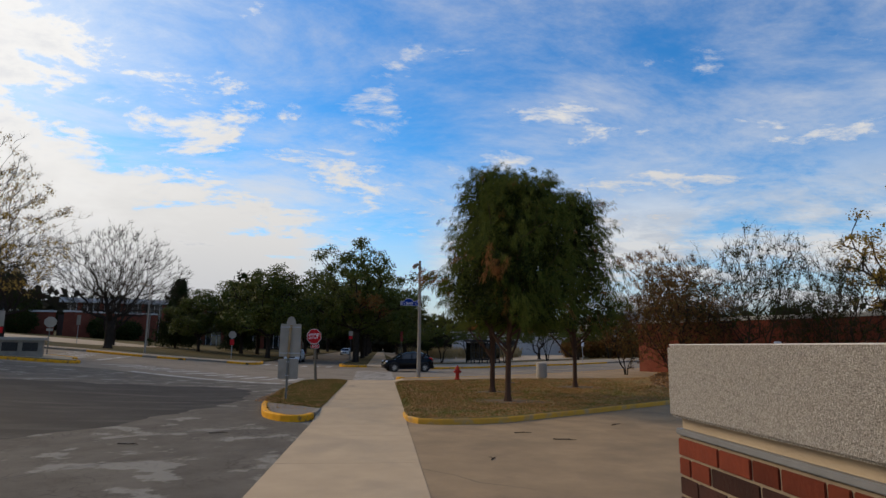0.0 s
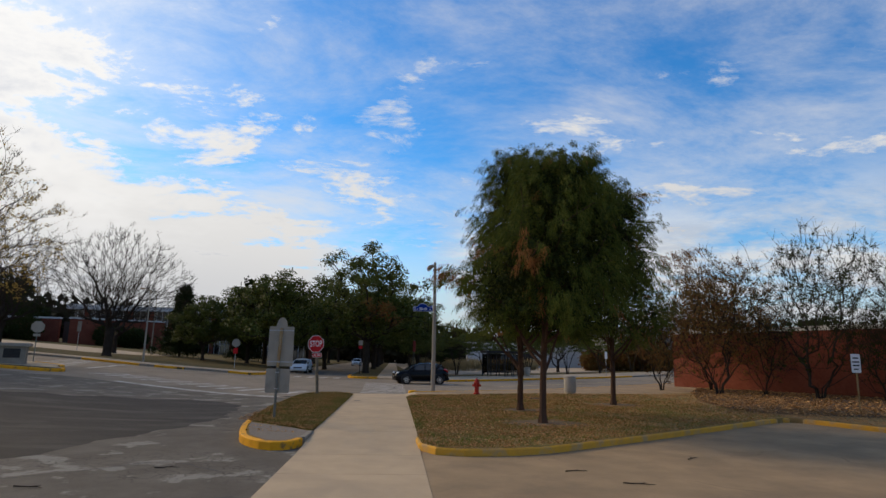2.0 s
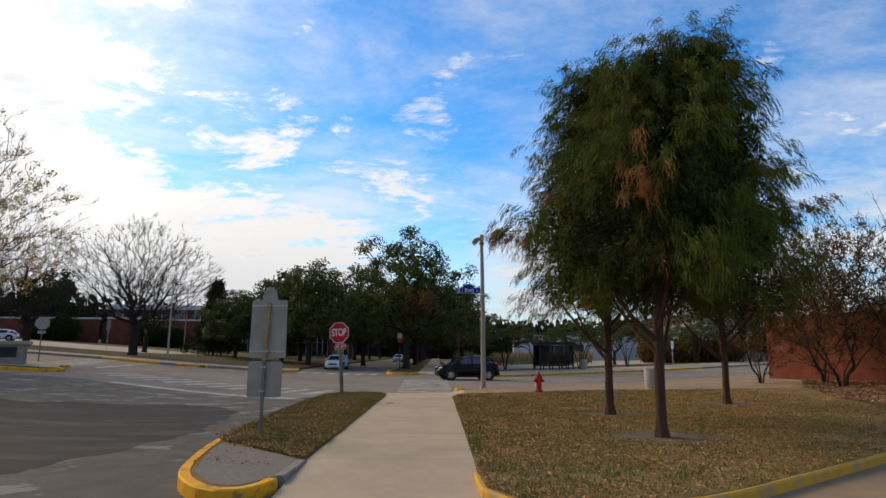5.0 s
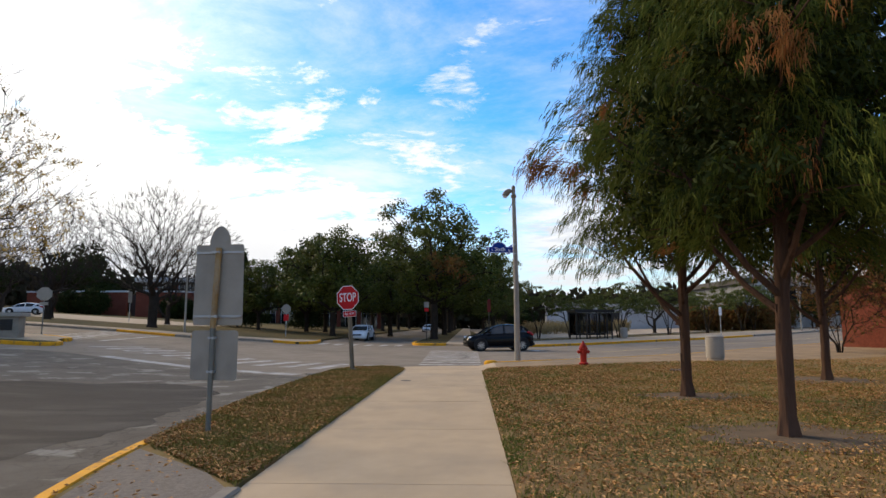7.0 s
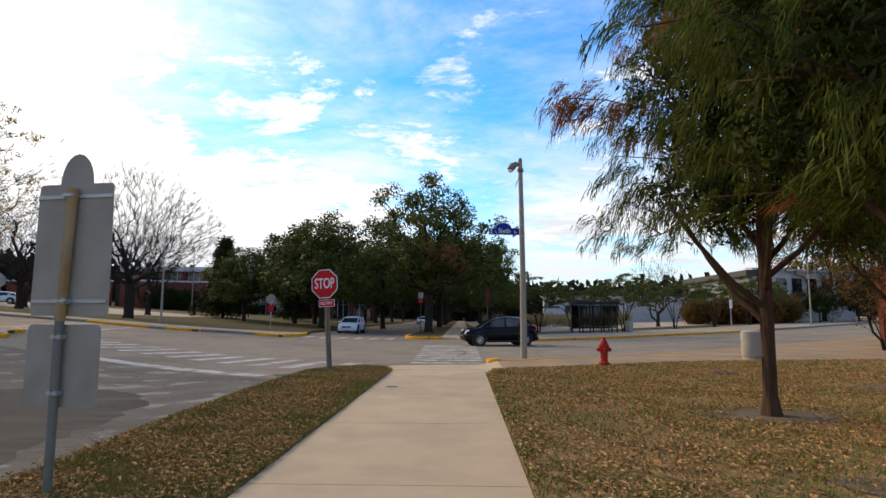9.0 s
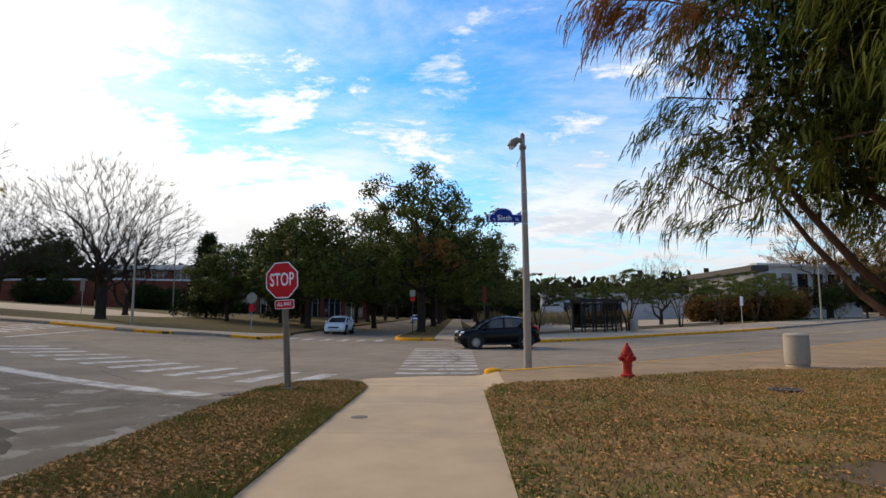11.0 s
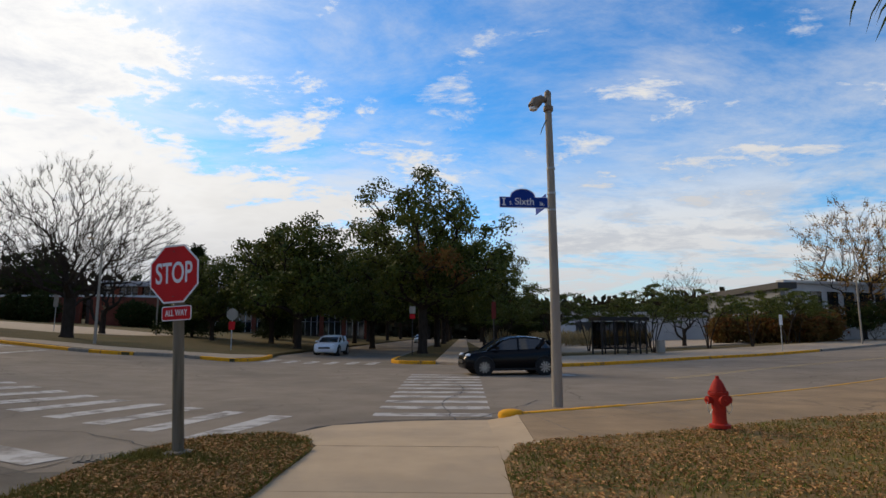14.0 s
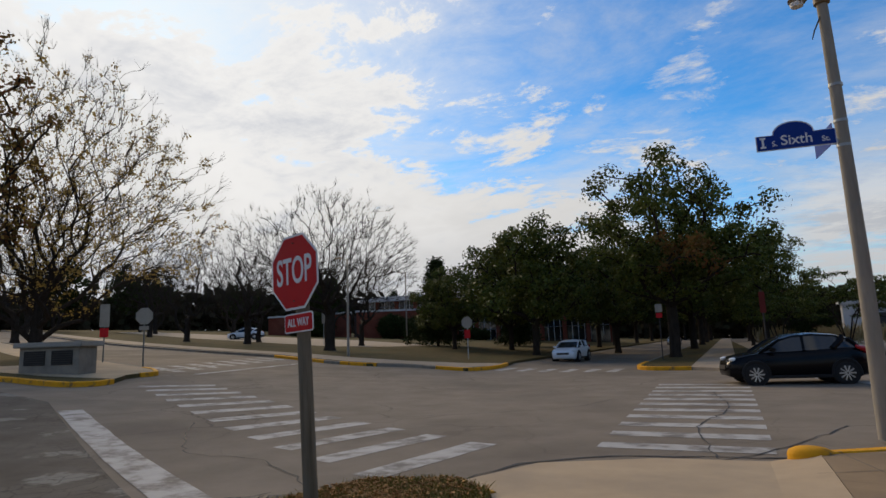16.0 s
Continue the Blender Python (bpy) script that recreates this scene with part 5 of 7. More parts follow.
    for nm, pick, mat in (("crown", ~turned, M["cypress_leaf"]), ("rusty_sprays", turned, M["rust_leaf"])):
        p = np.array([tuple(q) for q in origin])[pick]
        o = np.array([tuple(q) for q in out])[pick]
        n, per, shoots = len(p), hairs, 1
        sway = o[:, None] * g.uniform(0.12, 0.45, (n, shoots, 1)) + g.normal(0, 0.11, (n, shoots, 3)) + np.array([0, 0, 0.10])
        drop = g.uniform(0.25, 0.55, (n, shoots, 1)) * (1 - 0.5 * lift[pick][:, None, None])
        start = p[:, None] + g.normal(0, 0.05, (n, shoots, 3))
        drop = np.minimum(drop, np.maximum(0.06, start[..., 2:] - 2.5))
        f = (np.arange(per) / per)[None, None, :, None]
        root = start[:, :, None] + sway[:, :, None] * f - drop[:, :, None] * f ** 1.8 * np.array([0, 0, 1]) + g.normal(0, 0.052, (n, shoots, per, 3))
        along = unit(sway[:, :, None] - drop[:, :, None] * 1.8 * f * np.array([0, 0, 1]))
        fan = unit(along * 0.9 + g.normal(0, 0.30, root.shape) * np.array([1, 1, 0.5])).reshape(-1, 1, 3)
        root = root.reshape(-1, 1, 3)
        m = len(root)
        size = g.uniform(0.08, 0.19, (m, 1, 1))
        q = (np.arange(3) / 2)[None, :, None]
        line = root + fan * size * 0.72 * q ** 0.8 - np.array([0, 0, 1]) * size * 0.62 * q ** 1.6
        half = unit(np.cross(fan + np.array([0, 0, -0.5]), g.normal(0, 1, fan.shape))) * (1.06 - q ** 2) * g.uniform(0.0042, 0.0086, (m, 1, 1)) * broad
        v = np.stack((line - half, line + half), 2).reshape(-1, 3)
        row = (np.arange(m) * 6)[:, None, None] + (np.arange(2) * 2)[None, :, None]
        faces = (row + np.array([0, 1, 3, 2])).reshape(-1, 4)
        ob_leaf = new(nm, mesh_from(nm, v.tolist(), faces.tolist(), mat))
        ob_leaf.parent = ob
        if nm == "rusty_sprays":
            tagged(ob_leaf, "rust-brown autumn sprays")
    # heart of the crown: its inner shade is put into near-black leaves
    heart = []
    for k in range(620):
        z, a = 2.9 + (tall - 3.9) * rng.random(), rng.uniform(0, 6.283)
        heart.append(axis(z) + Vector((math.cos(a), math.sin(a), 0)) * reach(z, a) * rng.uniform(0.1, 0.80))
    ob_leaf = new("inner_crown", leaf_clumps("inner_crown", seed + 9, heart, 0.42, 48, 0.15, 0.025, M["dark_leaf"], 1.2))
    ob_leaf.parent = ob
    return ob


cypress(on(4.94, 7.74, 0.01), 8.4, 2.75, 1, "drooping green cypress with shaggy reddish bark", (0.9, 0.2))
cypress(on(5.17, 12.0, 0.01), 9.9, 2.55, 2, "tall weeping cypress with rust-tinged sprays", (0.2, 0.0), ((3.1, 4.0, 2.9, 0.9),))
cypress(on(9.83, 15.35, 0.01), 9.9, 2.75, 3, "dark green cypress at the back of the lawn", (0.1, 0.0), ((-0.25, 5.2, 3.3, 1.4),), 22, 1.75)


# ---- signs and street furniture ----
def stop_sign(at, turn):
    ob = thing("stop_sign", at, "red octagonal stop sign on a weathered wooden post", "stop sign", turn=turn)
    post = bmesh.new()
    tube(post, [(0, 0.05, -0.1), (-0.05, 0.05, 2.55)], [0.072, 0.066], 12)
    part("post", post, M["wood_post"], ob)
    part("footing", lathe(bmesh.new(), [(0.19, -0.1), (0.18, 0.02), (0.13, 0.035)], 14, (0, 0.05, 0)), M["gravel"], ob, "rough concrete collar")
    def octagon(r):
        return [(-0.05 + r / math.cos(math.pi / 8) * math.cos(math.pi / 8 + k * math.pi / 4), 2.27 + r / math.cos(math.pi / 8) * math.sin(math.pi / 8 + k * math.pi / 4)) for k in range(8)]
    face = part("sign_face", plate(bmesh.new(), octagon(0.381), -0.034, -0.028), M["white"], ob, "white-edged octagonal plate", False)
    part("red_field", plate(bmesh.new(), octagon(0.358), -0.038, -0.034), M["red"], face, smooth=False)
    lettering("lettering", "STOP", 0.385, M["white"], face, -0.05, -0.040, 2.27, 0.002, 0.63, "white capital letters")
    for z in (2.56, 1.97):
        part("bolt", lathe(bmesh.new(), [(0.012, 0), (0.010, 0.01)], 8, (-0.05, -0.045, z)), M["iron"], face)
    plaque = part("plaque", plate(bmesh.new(), rounded(0.46, 1.66, 1.85, 0.03), -0.034, -0.028), M["white"], ob, "small red plaque with white rim", False)
    part("plaque_field", plate(bmesh.new(), rounded(0.435, 1.673, 1.837, 0.025), -0.038, -0.034), M["red"], plaque, smooth=False)
    lettering("lettering", "ALL WAY", 0.112, M["white"], plaque, 0, -0.040, 1.755, 0.002, 0.72, "white capital letters")
    return ob


stop_sign((-2.86, 18.6, 0.03), -15).matrix_world = pose(-2.86, 18.6, 0.03, 0, -2.8, -15)


def back_sign(at, turn):
    ob = thing("traffic_sign", at, "grey back of a tall arched sign on a rusty pipe", "road sign", turn=turn)
    part("post", tube(bmesh.new(), [(0, 0, -0.1), (0.005, 0, 1.42)], [0.036, 0.036], 12), M["green_post"], ob, "grey-green steel post")
    part("pipe", tube(bmesh.new(), [(0.005, 0, 1.40), (0.05, 0, 2.5)], [0.042, 0.042], 12), M["rust"], ob, "rust-streaked upper pipe")
    arc = [(0.16 * math.cos(radians(a)), 2.55 + 0.26 * math.sin(radians(a))) for a in range(0, 181, 15)]
    outline = [(0.36, 1.44), (0.375, 1.48), (0.36, 2.52), (0.34, 2.55)] + arc + [(-0.34, 2.55), (-0.36, 2.52), (-0.375, 1.48), (-0.36, 1.44)]
    up = part("upper_panel", plate(bmesh.new(), [(x + 0.04, z) for x, z in outline], 0.045, 0.05), M["sign_back"], ob, "arched aluminium panel seen from behind", False)
    for z in (1.56, 2.44):
        part("brace", box(bmesh.new(), (-0.32, 0.030, z - 0.016), (0.40, 0.045, z + 0.016), 0.003), M["galv"], up)
        part("clamp", box(bmesh.new(), (-0.035, -0.045, z - 0.02), (0.085, 0.032, z + 0.02), 0.01), M["galv"], up)
    lo = part("lower_panel", plate(bmesh.new(), [(x + 0.01, z) for x, z in rounded(0.70, 0.70, 1.37, 0.05)], 0.045, 0.05), M["sign_back"], ob, "square aluminium panel seen from behind", False)
    for z in (0.82, 1.27):
        part("clamp", box(bmesh.new(), (-0.05, -0.042, z - 0.018), (0.055, 0.045, z + 0.018), 0.01), M["galv"], lo)


back_sign((-2.66, 7.68, 0.01), -9)


def street_lamp(at, turn):
    ob = thing("street_lamp", at, "tall tapered concrete lamp post with a street name sign", "street lamp", turn=turn)
    part("pole", tube(bmesh.new(), [(0, 0, -0.1), (0.0, 0, 2.5), (-0.02, 0, 5), (-0.05, 0, 7.17)], [0.125, 0.108, 0.092, 0.078], 14), M["lamp_pole"], ob)
    part("collar", lathe(bmesh.new(), [(0.09, 0), (0.12, 0.02), (0.12, 0.12), (0.09, 0.14)], 12, (-0.045, 0, 6.77)), M["lamp"], ob)
    part("cap", lathe(bmesh.new(), [(0.085, 0), (0.08, 0.1), (0.03, 0.16)], 12, (-0.05, 0, 7.15)), M["lamp"], ob)
    head = part("lamp_head", tube(bmesh.new(), [(-0.10, -0.02, 7.04), (-0.22, -0.05, 7.06), (-0.36, -0.08, 6.96), (-0.46, -0.1, 6.82)], [0.05, 0.10, 0.14, 0.12], 12), M["lamp"], ob, "brown cobra-like lamp head")
    part("lens", lathe(bmesh.new(), [(0.11, 0), (0.09, -0.06), (0.03, -0.09)], 12, (-0.43, -0.1, 6.82)), M["white"], head)
    part("cable", tube(bmesh.new(), [(-0.1, -0.03, 6.57), (-0.22, -0.06, 6.32), (-0.27, -0.07, 6.17)], [0.012, 0.012, 0.008], 5), M["iron"], ob)
    for z in (4.35, 4.75, 5.35):
        part("strap", lathe(bmesh.new(), [(0.102, 0), (0.104, 0.02), (0.102, 0.045)], 14, (-0.02, 0, z)), M["galv"], ob, "bright steel strap")
    arc = [(-0.72 + 0.30 * math.cos(radians(a)), 4.66 + 0.20 * math.sin(radians(a))) for a in range(0, 181, 15)]
    outline = [(-0.12, 4.40), (-0.12, 4.66)] + arc + [(-1.27, 4.66), (-1.27, 4.40)]
    sign = part("name_sign", plate(bmesh.new(), outline, -0.06, -0.054), M["white"], ob, "blue street name sign with arched top", False)
    arc = [(-0.72 + 0.285 * math.cos(radians(a)), 4.65 + 0.19 * math.sin(radians(a))) for a in range(0, 181, 15)]
    part("sign_field", plate(bmesh.new(), [(-0.135, 4.415), (-0.135, 4.65)] + arc + [(-1.255, 4.65), (-1.255, 4.415)], -0.064, -0.06), M["blue"], sign, smooth=False)
    lettering("lettering", "Sixth", 0.23, M["white"], sign, -0.68, -0.066, 4.545, 0.002, 1.0, "white letters")
    lettering("lettering", "S.", 0.12, M["white"], sign, -1.0, -0.066, 4.505, 0.002)
    lettering("lettering", "St.", 0.12, M["white"], sign, -0.27, -0.066, 4.505, 0.002)
    part("emblem", box(box(box(bmesh.new(), (-1.185, -0.067, 4.48), (-1.15, -0.064, 4.6)), (-1.21, -0.067, 4.45), (-1.125, -0.064, 4.48)), (-1.21, -0.067, 4.6), (-1.125, -0.064, 4.63)), M["white"], sign, "plain white block emblem", False)
    cross = part("cross_sign", box(bmesh.new(), (-0.14, 0.05, 4.45), (-0.13, 1.0, 4.78), 0.002), M["blue"], ob, "second name sign seen edge on", False)
    part("bracket", box(bmesh.new(), (-0.16, -0.05, 4.42), (-0.09, 0.08, 4.48), 0.005), M["galv"], ob)


street_lamp((2.83, 24.75, 0.0), 8)


def hydrant(at):
    ob = thing("fire_hydrant", at, "red cast-iron fire hydrant on the lawn edge", "fire hydrant", turn=10)
    part("base", lathe(bmesh.new(), [(0.15, -0.06), (0.15, 0.0), (0.10, 0.02), (0.10, 0.07)], 16), M["iron"], ob, "dark base flange")
    part("barrel", lathe(bmesh.new(), [(0.16, 0.07), (0.165, 0.12), (0.115, 0.14), (0.105, 0.20), (0.108, 0.40), (0.125, 0.47), (0.13, 0.56), (0.155, 0.58), (0.155, 0.62), (0.12, 0.63)], 18), M["hydrant"], ob)
    part("bonnet", lathe(bmesh.new(), [(0.13, 0.63), (0.125, 0.67), (0.09, 0.75), (0.055, 0.81), (0.03, 0.83), (0.028, 0.87), (0.015, 0.875)], 16), M["hydrant"], ob, "domed red bonnet")
    for sx, sy, r, l in ((-1, 0, 0.055, 0.2), (1, 0, 0.055, 0.2), (0, -1, 0.075, 0.19)):
        c = part("outlet", tube(bmesh.new(), [(sx * 0.08, sy * 0.08, 0.5), (sx * l * 0.85, sy * l * 0.85, 0.5), (sx * l * 0.86, sy * l * 0.86, 0.5), (sx * l, sy * l, 0.5)], [r, r, r * 1.2, r * 1.15], 10), M["hydrant"], ob)
        part("nut", tube(bmesh.new(), [(sx * l, sy * l, 0.5), (sx * (l + 0.035), sy * (l + 0.035), 0.5)], [0.02, 0.018], 5), M["hydrant"], c)
    for s in (-1, 1):
        part("chain", tube(bmesh.new(), [(s * 0.2, -0.02, 0.47), (s * 0.21, -0.03, 0.36), (s * 0.16, -0.02, 0.28), (s * 0.11, 0, 0.36)], [0.007] * 4, 5), M["galv"], ob)
    for k in range(8):
        a = k * math.pi / 4
        part("bolt", lathe(bmesh.new(), [(0.013, 0.615), (0.013, 0.635), (0.008, 0.64)], 6, (0.142 * math.cos(a), 0.142 * math.sin(a), 0)), M["hydrant"], ob)


hydrant((4.8, 20.88, -0.02))


def litter_bin(at):
    ob = thing("litter_bin", at, "round exposed-aggregate concrete litter bin", "litter bin")
    part("body", lathe(bmesh.new(), [(0.29, 0.08), (0.325, 0.10), (0.335, 0.16), (0.335, 0.84), (0.32, 0.88)], 28), M["bin"], ob)
    part("foot_ring", lathe(bmesh.new(), [(0.31, -0.02), (0.315, 0.03), (0.295, 0.08)], 24), M["pale"], ob)
    part("lid", lathe(bmesh.new(), [(0.335, 0.88), (0.34, 0.91), (0.29, 0.96), (0.17, 0.975)], 28), M["bin"], ob, "shallow domed rim")


litter_bin(on(10.42, 23.7))


def plate_sign(name, at, turn, tall, w, z0, z1, mat, label, post=None, round_back=False, extra=None):
    ob = thing(name, at, label, "road sign", turn=turn)
    part("post", box(bmesh.new(), (-0.03, 0, -0.1), (0.03, 0.05, tall), 0.008), post or M["galv"], ob)
    if round_back:
        r = w / 2
        outline = [(r / math.cos(math.pi / 8) * math.cos(math.pi / 8 + k * math.pi / 4), (z0 + z1) / 2 + r / math.cos(math.pi / 8) * math.sin(math.pi / 8 + k * math.pi / 4)) for k in range(8)]
    else:
        outline = rounded(w, z0, z1, 0.04)
    part("panel", plate(bmesh.new(), outline, -0.012, -0.006), mat, ob, smooth=False)
    if extra:
        part("plaque", plate(bmesh.new(), rounded(extra[0], extra[1], extra[2], 0.03), -0.014, -0.008), extra[3], ob, "small red and white plaque", False)
    return ob


small = plate_sign("notice_sign", on(18.0, 11.9, 0.01), -35, 2.15, 0.30, 1.45, 2.15, M["white"], "small white parking notice on a rusty post", M["rust"])
for z, w in ((2.0, 0.18), (1.85, 0.22), (1.72, 0.2), (1.58, 0.14)):
    part("text_bar", box(bmesh.new(), (-w / 2, -0.016, z - 0.025), (w / 2, -0.012, z + 0.025)), M["iron"], small, smooth=False)
plate_sign("road_sign", on(-14.9, 51.0), 0, 2.8, 0.76, 2.0, 2.76, M["sign_back"], "grey octagonal back of the opposite stop sign", None, True, (0.42, 1.35, 1.9, M["red"]))
plate_sign("road_sign", on(-23.6, 33.2), 30, 2.7, 0.76, 1.94, 2.70, M["sign_back"], "grey octagonal back of the corner stop sign", M["green_post"], True, (0.42, 1.68, 1.86, M["sign_back"]))
plate_sign("bus_sign", on(-27.5, 34.0), 40, 2.9, 0.45, 1.75, 2.9, M["sign_back"], "narrow sign with a red lower plaque", M["green_post"], False, (0.4, 1.25, 1.7, M["red"]))
plate_sign("street_banner", on(2.3, 43.0), 12, 3.3, 0.24, 2.3, 3.2, M["maroon"], "narrow dark red sign by the far walk", M["iron"])
plate_sign("notice_sign", on(24.2, 56.6), 30, 2.7, 0.4, 1.9, 2.65, M["white"], "small white street notice on a steel post")
plate_sign("notice_sign", on(-36.5, 64.4), 0, 3.4, 0.45, 2.2, 3.4, M["sign_back"], "narrow pale notice before the brick building")
plate_sign("notice_sign", on(-2.9, 53.0), 0, 3.4, 0.42, 2.9, 3.4, M["sign_back"], "white and red notice beside the oak", M["iron"], False, (0.36, 2.55, 2.85, M["red"]))


def far_lamp(at, tall, label):
    ob = thing("street_lamp", at, label, "street lamp", "far street lamps")
    part("pole", tube(bmesh.new(), [(0, 0, -0.1), (0, 0, tall)], [0.1, 0.055], 8), M["lamp_pole"], ob)
    part("arm", tube(bmesh.new(), [(0, 0, tall - 0.1), (-0.6, 0, tall + 0.1)], [0.04, 0.03], 6), M["lamp_pole"], ob)
    part("lamp_head", box(bmesh.new(), (-1.0, -0.12, tall + 0.03), (-0.55, 0.12, tall + 0.16), 0.04), M["lamp"], ob)


far_lamp(on(-22.3, 47.9), 6.6, "slim grey lamp post at the corner kerb")
far_lamp(on(39.5, 71.5), 9.0, "tall lamp post beside the far street")
far_lamp(on(-31, 72), 8.0, "slim lamp post before the glazed building")


def bus_shelter(at, turn):
    ob = thing("bus_shelter", at, "black framed bus shelter with glazed sides", "bus shelter", turn=turn)
    for x in (0.6, 1.6, 2.6, 3.6, 4.1):
        for y in (0, 1.5):
            part("post", box(bmesh.new(), (x - 0.05, y - 0.05, -0.1), (x + 0.05, y + 0.05, 2.45), 0.008), M["black"], ob)
    part("roof", box(bmesh.new(), (0.4, -0.25, 2.45), (4.3, 1.75, 2.7), 0.04), M["black"], ob)
    for z in (0.35, 1.2, 2.3):
        part("rail", box(bmesh.new(), (0.6, 1.46, z), (4.1, 1.54, z + 0.08), 0.01), M["black"], ob)
    for k in range(6):
        part("mullion", box(bmesh.new(), (0.85 + k * 0.55, 1.47, 0.35), (0.91 + k * 0.55, 1.53, 2.35)), M["black"], ob, smooth=False)
    for x in (0.6, 4.1):
        part("side_pane", box(bmesh.new(), (x - 0.01, 0.1, 0.4), (x + 0.01, 1.4, 2.3)), M["smoked"], ob, smooth=False)
    part("bench", box(bmesh.new(), (0.9, 0.95, 0.42), (3.8, 1.35, 0.52), 0.02), M["black"], ob)
    part("back_pane", box(bmesh.new(), (0.66, 1.49, 0.42), (4.04, 1.51, 2.3)), M["smoked"], ob, smooth=False)


bus_shelter(on(10.0, 54.6), 14)
tagged(copy_thing(bpy.data.objects["litter_bin"], Matrix.Translation(on(15.2, 56.3))), "pale concrete litter bin beside the bus shelter")


def vault(at, turn):
    ob = thing("vent_vault", at, "low concrete vent vault with louvres and a flat slab", "vent vault", turn=turn)
    part("body", box(bmesh.new(), (-2.4, 0, -0.4), (0, 1.1, 1.08), 0.02), M["kerb"], ob)
    part("slab", box(bmesh.new(), (-2.58, -0.16, 1.08), (0.18, 1.28, 1.28), 0.03), M["bin"], ob, "thick overhanging slab")
    for x in (-2.2, -1.1):
        g = part("louvre", box(bmesh.new(), (x, -0.02, 0.4), (x + 0.85, -0.004, 0.95)), M["black"], ob, smooth=False)
        for k in range(6):
            part("slat", box(bmesh.new(), (x + 0.02, -0.05, 0.43 + k * 0.085), (x + 0.83, -0.02, 0.455 + k * 0.085)), M["iron"], g, smooth=False)


vault(on(-21.7, 28.9), 22)


def drain():
    ob = thing("storm_drain", (-3.95, 19.3, road_z(-3.95, 19.3) + 0.010), "cast-iron storm drain grate at the verge kerb", "drain", turn=28)
    part("frame", box(bmesh.new(), (-0.55, -0.24, -0.03), (0.45, 0.24, 0.004)), M["joint"], ob, smooth=False)
    for k in range(9):
        part("bar", box(bmesh.new(), (-0.5 + k * 0.105, -0.2, 0.004), (-0.455 + k * 0.105, 0.2, 0.014)), M["iron"], ob, smooth=False)


drain()
tagged(new("valve_cover", finish("valve_cover", lathe(bmesh.new(), [(0.13, -0.01), (0.13, 0.006), (0.10, 0.009)], 18, (-0.82, 15.42, 0)), M["joint"])), "round grey valve cover set in the walk", "cover")



def lawn_cover(at):
    """A pierced round iron cover lying in the grass."""
    ob = thing("manhole_cover", at, "round pierced iron cover set in the lawn", "manhole cover")
    part("rim", lathe(bmesh.new(), [(0.25, 0.0), (0.25, 0.022), (0.31, 0.022), (0.31, -0.05)], 24), M["iron"], ob)
    part("plate", lathe(bmesh.new(), [(0.0, 0.004), (0.25, 0.004), (0.25, -0.03)], 24), M["black"], ob)
    for k in range(-4, 5):
        half = math.sqrt(0.25 ** 2 - (k * 0.055) ** 2)
        part("bar", box(bmesh.new(), (-half, k * 0.055 - 0.011, 0.003), (half, k * 0.055 + 0.011, 0.019)), M["iron"], ob, smooth=False)
        part("bar", box(bmesh.new(), (k * 0.055 - 0.011, -half, 0.004), (k * 0.055 + 0.011, half, 0.020)), M["iron"], ob, smooth=False)


lawn_cover(on(7.27, 18.48, 0.03))

# ---- vehicles ----
def loft(bm, rings, closed=True):
    rows = [[bm.verts.new(p) for p in r] for r in rings]
    n = len(rows[0])
    for p, q in zip(rows, rows[1:]):
        for k in range(n if closed else n - 1):
            bm.faces.new((p[k], p[(k + 1) % n], q[(k + 1) % n], q[k]))
    if closed:
        bm.faces.new(rows[0][::-1])
        bm.faces.new(rows[-1])
    return bm


